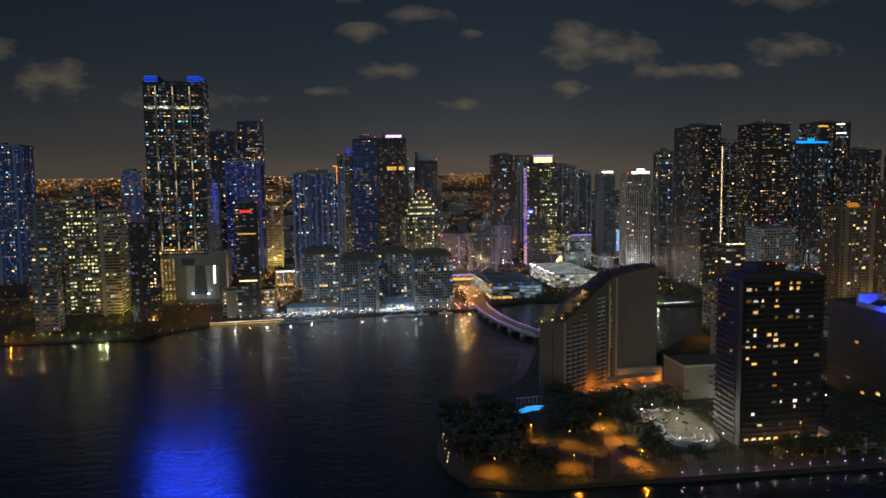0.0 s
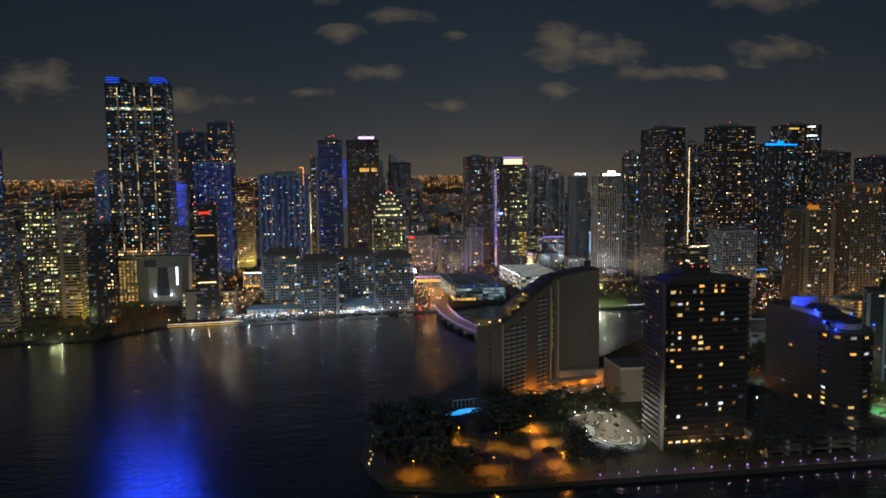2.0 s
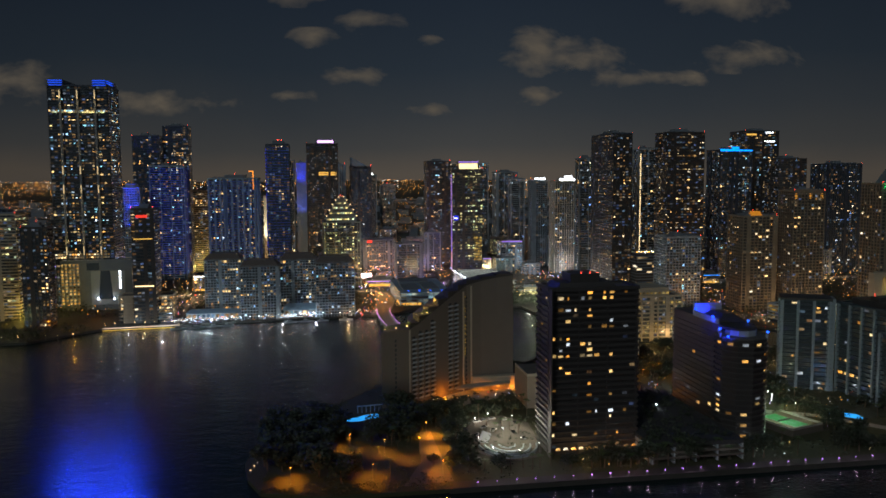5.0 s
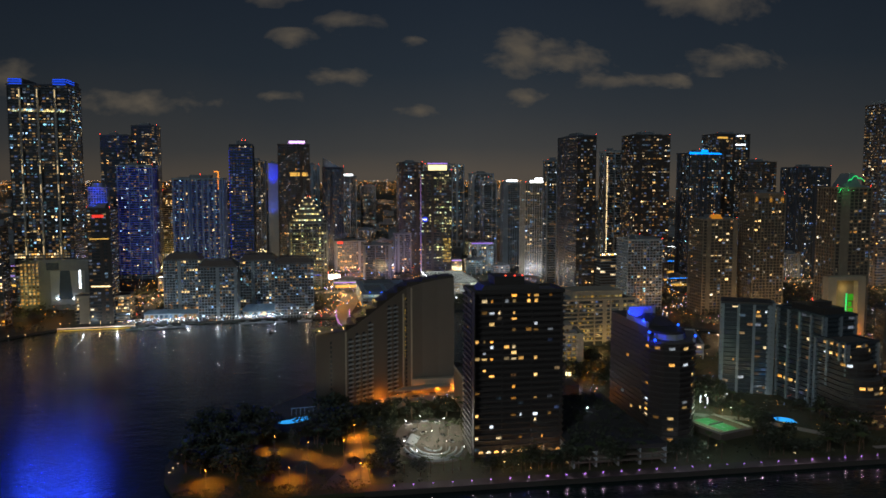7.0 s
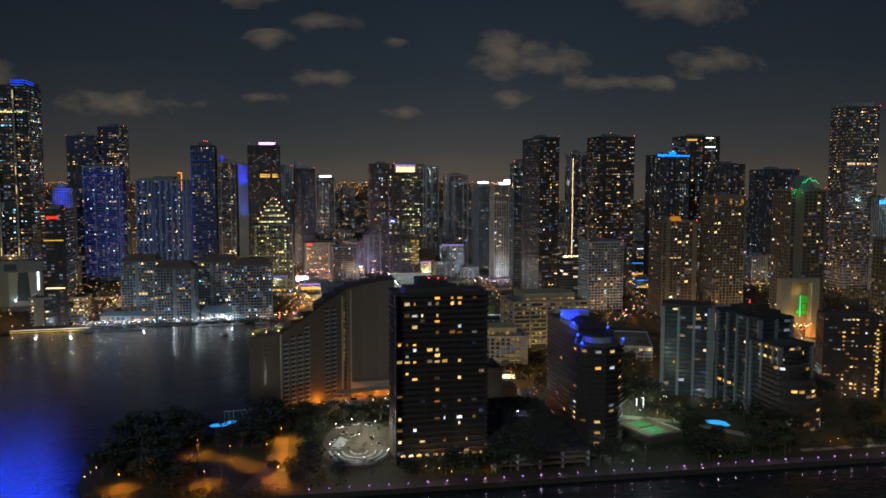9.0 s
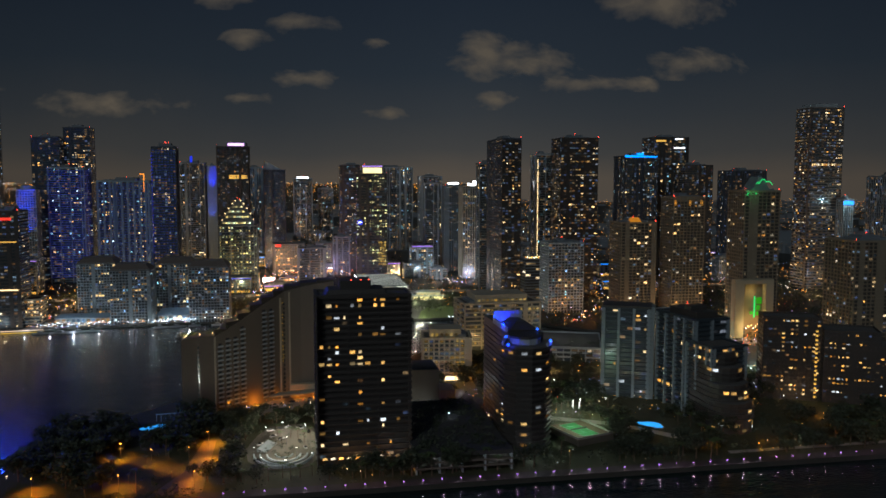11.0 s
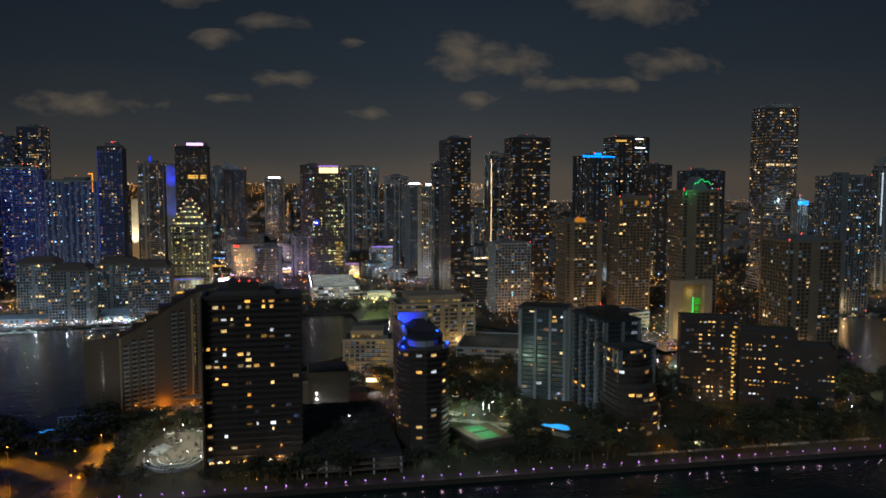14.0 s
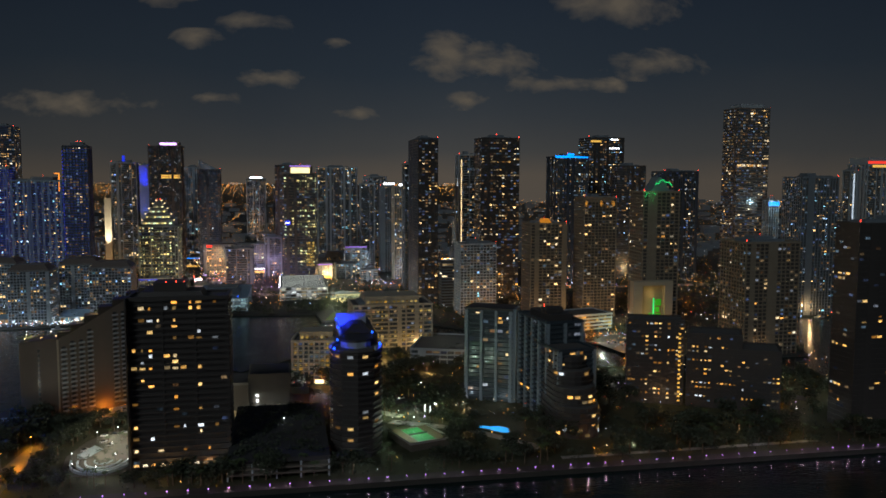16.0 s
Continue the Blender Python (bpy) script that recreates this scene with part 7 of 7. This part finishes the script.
def grove(n, x0, x1, y0, y1, palms=0.15, gap=4.5, clear=(), z=2.0, size=1.0):
    spots, tries = [], 0
    while len(spots) < n and tries < n * 30:
        tries += 1
        x, y = rnd.uniform(x0, x1), rnd.uniform(y0, y1)
        if any((x - a) ** 2 + (y - b) ** 2 < c * c for a, b, c in clear) or any((x - a) ** 2 + (y - b) ** 2 < gap * gap for a, b in spots):
            continue
        spots.append((x, y))
        src = rnd.choice(PALMS if rnd.random() < palms else KINDS)
        sc = rnd.uniform(0.95, 1.4) * size
        m = pose(*site(x, y), z, 0, 0, rnd.uniform(0, 360))
        if src.name in used:
            ob = copy_thing(src, m)
        else:
            used.add(src.name)
            ob = src
            ob.matrix_basis = m
        ob.scale = (sc, sc, sc * rnd.uniform(0.9, 1.1))


grove(34, 31, 66, 250, 320, 0.05, clear=CLEAR)
grove(30, 56, 118, 283, 312, 0.05, clear=CLEAR)
grove(14, 60, 114, 244, 294, 0.45, clear=CLEAR)
grove(22, 98, 148, 296, 334, 0.0, clear=[(121, 290, 8), (140, 334, 15), (126, 332, 12), (86, 310, 13)])
grove(9, 130, 141, 244, 298, 0.0, 4)
grove(11, 148, 190, 311, 322, 0.2)
grove(8, 146, 184, 246, 251, 0.5, 4, size=0.7)
grove(6, 158, 178, 272, 298, 1.0, 5, size=0.7)
grove(14, 186, 290, 243, 247, 0.6)
grove(26, 316, 374, 302, 352, 0.3)
grove(18, 316, 410, 243, 262, 0.3, clear=[(376, 262, 16), (388, 260, 14), (336, 262, 15), (334, 250, 10)])
grove(12, 350, 378, 258, 300, 0.3, clear=[(382, 286, 17), (334, 277, 24), (378, 268, 14)])
grove(12, 388, 428, 262, 300, 0.2, clear=[(382, 286, 17), (447, 276, 22), (392, 268, 12)])
grove(34, 440, 610, 242, 256, 0.3)
grove(22, 466, 570, 258, 284, 0.2)
grove(22, 436, 486, 306, 366, 0.2)
grove(26, 560, 660, 280, 345, 0.2)
grove(24, 228, 304, 344, 390, 0.3, clear=[(274, 396, 16)])
grove(18, 296, 345, 352, 400, 0.3)
grove(24, 330, 420, 385, 425, 0.2)
grove(14, 270, 300, 395, 425, 0.3)
grove(16, 74, 126, 250, 296, 0.9, 4.0, clear=[(123, 288, 3), (127, 250, 3)], size=0.5)
grove(9, 205, 300, 243, 247, 0.3, 5)


def clump(sh, x, y, z, r, tall, leaves, size):
    for k in range(leaves):
        c = Vector((x + rnd.gauss(0, r * 0.5), y + rnd.gauss(0, r * 0.5), z + tall * rnd.uniform(0.1, 1.0)))
        e1 = Vector((rnd.uniform(-1, 1), rnd.uniform(-1, 1), rnd.uniform(-0.5, 0.5))).normalized() * rnd.uniform(0.6, 1.2) * size
        e2 = Vector((rnd.uniform(-1, 1), rnd.uniform(-1, 1), rnd.uniform(-0.6, 0.6))).normalized() * rnd.uniform(0.5, 1.0) * size
        sh.quad(tuple(c - e1), tuple(c - e2 * 0.8), tuple(c + e1), tuple(c + e2))


# low planting of the island, clear of courts, pools, lawns and paths
BARE = CLEAR + [(165, 280, 25), (382, 286, 17), (338, 274, 17), (140, 334, 12), (170, 350, 14), (372, 268, 8), (392, 262, 8)]
shrubs = Shape()
for i in range(2600):
    x, y = rnd.uniform(26, 700), rnd.uniform(241.5, 440)
    if not inside(x, y, ISLAND) or any((x - a) ** 2 + (y - b) ** 2 < c * c for a, b, c in BARE):
        continue
    clump(shrubs, *site(x, y), 2.0, rnd.uniform(1.5, 3.2), rnd.uniform(0.8, 3.0), 13, 0.7)
for i in range(60):
    a, r = rnd.uniform(0, 6.28), 17 * rnd.random() ** 0.5
    clump(shrubs, *site(165 + r * math.cos(a), 281 + r * 1.1 * math.sin(a)), 2.1, rnd.uniform(0.8, 1.8), rnd.uniform(0.6, 1.6), 14, 0.5)
for i in range(260):
    x, y = rnd.uniform(28, 130), rnd.uniform(236.8, 246)
    if inside(x, y, ISLAND):
        clump(shrubs, *site(x, y), 2.0, rnd.uniform(0.8, 2.0), rnd.uniform(0.4, 1.4), 10, 0.5)
for i in range(150):
    clump(shrubs, rnd.uniform(271, 318), rnd.uniform(374, 466), 12.4, rnd.uniform(1.8, 3.4), rnd.uniform(1.0, 3.6), 20, 0.75)
tagged(new("shrubs", shrubs.mesh("shrubs", LEAF)), "dark shrubs and hedges of the island gardens", "shrubs", "", "stuff")
canopy = Shape()
for i in range(2300):
    x, y = rnd.uniform(-520, 960), rnd.uniform(585, 1050) if i < 1500 else rnd.uniform(585, 720)
    if 82 < x < 116 and y < 960:
        continue
    x, y = site(x, y)
    clump(canopy, x, y, 2.0, rnd.uniform(3.5, 7), rnd.uniform(5, 10), 26, 1.3)
for i in range(1100):
    x, y = (rnd.uniform(330, 960), rnd.uniform(395, 600)) if i < 850 else (rnd.uniform(-345, -190), rnd.uniform(516, 552)) if i < 960 else (rnd.uniform(232, 350), rnd.uniform(598, 660))
    if inside(x, y, MAINLAND):
        clump(canopy, *site(x, y), 2.0, rnd.uniform(3, 6), rnd.uniform(4, 9), 26, 1.2)
tagged(new("street_foliage", canopy.mesh("street_foliage", LEAF)), "dark street trees between the city blocks", "trees", "", "stuff")

# ---- cars and boats ----
CAR_PAINTS = [material("car_white", (0.6, 0.6, 0.6), 0.3), material("car_black", (0.02, 0.02, 0.02), 0.25), material("car_silver", (0.35, 0.36, 0.38), 0.3, 0.5)]
TAIL, HEADL = emitter("tail_lamp", (1, 0.04, 0.02), 3, False), emitter("head_lamp", (1, 0.95, 0.85), 5, False)


def car(x, y, rz, paint, label, lit=False, z=2.16):
    root = thing("car", x, y, z, rz, label, "car", "cars")
    part("body", Shape().prism([(-2.2, -0.88), (2.2, -0.88), (2.2, 0.88), (-2.2, 0.88)], 0.3, 0.95, [(-2.15, -0.82), (2.1, -0.82), (2.1, 0.82), (-2.15, 0.82)]), paint, root)
    part("cabin", Shape().prism([(-1.7, -0.8), (1.0, -0.8), (1.0, 0.8), (-1.7, 0.8)], 0.95, 1.48, [(-1.2, -0.65), (0.4, -0.65), (0.4, 0.65), (-1.2, 0.65)]), GLASS, root)
    for wx in (-1.35, 1.35):
        for wy in (-0.85, 0.85):
            wheel = part("wheel", shared("wheel", lambda: Shape().tube(0, 0, -0.1, 0.1, 0.33, n=10).mesh("wheel", BLACK)), None, root, at=pose(wx, wy, 0.33, 90, 0, 0))
            part("rim", shared("rim", lambda: Shape().tube(0, 0, -0.115, 0.115, 0.19, n=8).mesh("rim", STEEL)), None, wheel)
    if lit:
        for wy in (-0.6, 0.6):
            part("headlight", Shape().box(2.13, 2.22, wy - 0.16, wy + 0.16, 0.6, 0.8), HEADL, root)
            part("tail_light", Shape().box(-2.22, -2.17, wy - 0.16, wy + 0.16, 0.65, 0.85), TAIL, root)
    return root


for i, (x, y, a) in enumerate(((153, 304, 10), (158, 306, 10), (163, 307, 12), (170, 305, 160), (176, 300, 90), (156, 296, 40), (161, 292, 40), (172, 288, 100), (176, 280, 100), (150, 287, 60), (152, 268, 130), (140, 336, 30), (150, 341, 25), (160, 346, 20), (172, 349, 8))):
    car(x, y, a, CAR_PAINTS[i % 3], ("white", "black", "silver")[i % 3] + " car parked on pale paving", False, 2.17)
for i, (x, y, a) in enumerate(((252, 352, 120), (262, 310, 20), (300, 322, 25), (330, 338, 205), (420, 358, 170), (470, 352, 350))):
    car(x, y, a, CAR_PAINTS[i % 3], ("white", "black", "silver")[i % 3] + " car with lit lamps on the street", True, 2.12)


for i in range(30):
    cx, cy = (596 + (i % 10) * 3.4 - (i // 10) * 4, 628 + (i // 10) * 13 + (i % 10) * 0.5)
    if i % 7 == 3:
        continue
    root = car(0, 0, 80, CAR_PAINTS[(i * 7) % 3], ("white", "black", "silver")[(i * 7) % 3] + " car parked in the lamplit lot", i % 6 == 0, 2.0)
    root.matrix_basis = pose(cx, cy, 2.14, 0, 0, 80)


def boat(x, y, rz, ln, label):
    root = thing("boat", x, y, 0, rz, label, "boat", "moored boats")
    k = ln / 2
    part("hull", Shape().prism([(-k, -k * 0.26), (k * 0.4, -k * 0.28), (k, 0), (k * 0.4, k * 0.28), (-k, k * 0.26)], -0.4, 1.3, [(-k, -k * 0.3), (k * 0.45, -k * 0.32), (k * 1.12, 0), (k * 0.45, k * 0.32), (-k, k * 0.3)]), WHITE, root)
    part("cabin", Shape().prism([(-k * 0.5, -k * 0.2), (k * 0.3, -k * 0.18), (k * 0.3, k * 0.18), (-k * 0.5, k * 0.2)], 1.3, 2.7, [(-k * 0.45, -k * 0.17), (k * 0.1, -k * 0.15), (k * 0.1, k * 0.15), (-k * 0.45, k * 0.17)]), DARK, root)
    part("flybridge", Shape().box(-k * 0.4, 0, -k * 0.14, k * 0.14, 2.7, 3.3), WHITE, root)
    return root


for i, (x, y, a, ln) in enumerate(((-106, 549, 10, 16), (-88, 550, 5, 20), (-72, 552, 8, 14), (-60, 553, 4, 12), (2, 559, 8, 14), (18, 560, 5, 16), (34, 561, 5, 12), (58, 562, 4, 14), (812, 512, 20, 16), (836, 512, 10, 18), (30, 300 + 225, 60, 8))):
    boat(x, y, a, ln, "white motor boat moored on dark water")

# ---- clouds ----


def cloud_material():
    m = bpy.data.materials.new("cloud")
    m.use_nodes = True
    n, l = m.node_tree.nodes, m.node_tree.links
    n.clear()
    out, mix, clear, glow = n.new("ShaderNodeOutputMaterial"), n.new("ShaderNodeMixShader"), n.new("ShaderNodeBsdfTransparent"), n.new("ShaderNodeEmission")
    # the city's light on the clouds is put into this emission
    glow.inputs["Color"].default_value, glow.inputs["Strength"].default_value = (0.098, 0.082, 0.062, 1), 1.0
    tc, info = n.new("ShaderNodeTexCoord"), n.new("ShaderNodeObjectInfo")
    sub, ln = n.new("ShaderNodeVectorMath"), n.new("ShaderNodeVectorMath")
    sub.operation, sub.inputs[1].default_value, sub.inputs[2].default_value, ln.operation = "MULTIPLY_ADD", (2.0, 0.0, 2.0), (-1.0, 0.0, -0.86), "LENGTH"
    mp, tex, shift = n.new("ShaderNodeMapping"), n.new("ShaderNodeTexNoise"), n.new("ShaderNodeVectorMath")
    mp.inputs["Scale"].default_value = (1.0, 0.5, 1.7)
    shift.operation = "SCALE"
    shift.inputs[0].default_value = (900, 700, 500)
    tex.inputs["Scale"].default_value, tex.inputs["Detail"].default_value, tex.inputs["Roughness"].default_value, tex.inputs["Distortion"].default_value = 0.0105, 6.0, 0.54, 0.15
    sq, a1, a2, a3 = (n.new("ShaderNodeMath") for i in range(4))
    sq.operation, sq.inputs[1].default_value = "MULTIPLY", 1.2
    a1.operation, a1.inputs[1].default_value, a1.inputs[2].default_value = "MULTIPLY_ADD", 2.5, -0.30
    a2.operation = "SUBTRACT"
    a3.operation, a3.inputs[1].default_value, a3.use_clamp = "MULTIPLY", 0.95, True
    cap = n.new("ShaderNodeMath")
    cap.operation, cap.inputs[1].default_value = "MULTIPLY", 0.85
    for a, b in ((tc.outputs["Generated"], sub.inputs[0]), (sub.outputs[0], ln.inputs[0]), (ln.outputs["Value"], sq.inputs[0]), (info.outputs["Random"], shift.inputs["Scale"]),
                 (tc.outputs["Object"], mp.inputs["Vector"]), (shift.outputs[0], mp.inputs["Location"]), (mp.outputs[0], tex.inputs["Vector"]), (tex.outputs["Fac"], a1.inputs[0]),
                 (a1.outputs[0], a2.inputs[0]), (sq.outputs[0], a2.inputs[1]), (a2.outputs[0], a3.inputs[0]), (a3.outputs[0], cap.inputs[0]), (cap.outputs[0], mix.inputs["Fac"]),
                 (clear.outputs[0], mix.inputs[1]), (glow.outputs[0], mix.inputs[2]), (mix.outputs[0], out.inputs["Surface"])):
        l.new(a, b)
    m.cycles.emission_sampling = "NONE"
    return m


CLOUD = cloud_material()
# sheets placed to fit the view; distances picked to match their apparent drift
for x, y, z, w2, h2 in ((1066, 1850, 575, 230, 62), (800, 2500, 548, 150, 88), (975, 2520, 530, 175, 76), (1374, 2250, 500, 200, 56), (1500, 2900, 512, 130, 34), (1035, 3300, 478, 135, 42),
                        (115, 1900, 466, 72, 28), (225, 1850, 497, 105, 34), (448, 2400, 545, 60, 24), (-480, 3300, 440, 320, 56), (88, 1700, 510, 70, 24), (602, 3400, 425, 110, 30), (24, 3300, 467, 130, 32),
                        (-899, 3000, 486, 200, 84), (-890, 2500, 515, 90, 50), (1180, 2600, 470, 260, 34), (250, 2900, 500, 180, 36)):
    sh = Shape()
    nx, nz = 18, 10
    for j in range(nz + 1):
        for i in range(nx + 1):
            u, v = i / nx * 2 - 1, j / nz * 2 - 1
            sh.v.append((u * w2, -60 * (1 - u * u) * (1 - v * v) + 40 * v, v * h2 * 1.15))
    for j in range(nz):
        for i in range(nx):
            k = j * (nx + 1) + i
            sh.f.append((k, k + 1, k + nx + 2, k + nx + 1))
    ob = new("cloud", sh.mesh("cloud", CLOUD, True))
    ob.location = (x, y, z)
    tagged(ob, "soft low cloud lit brown by the city", "cloud", "clouds", "structure")
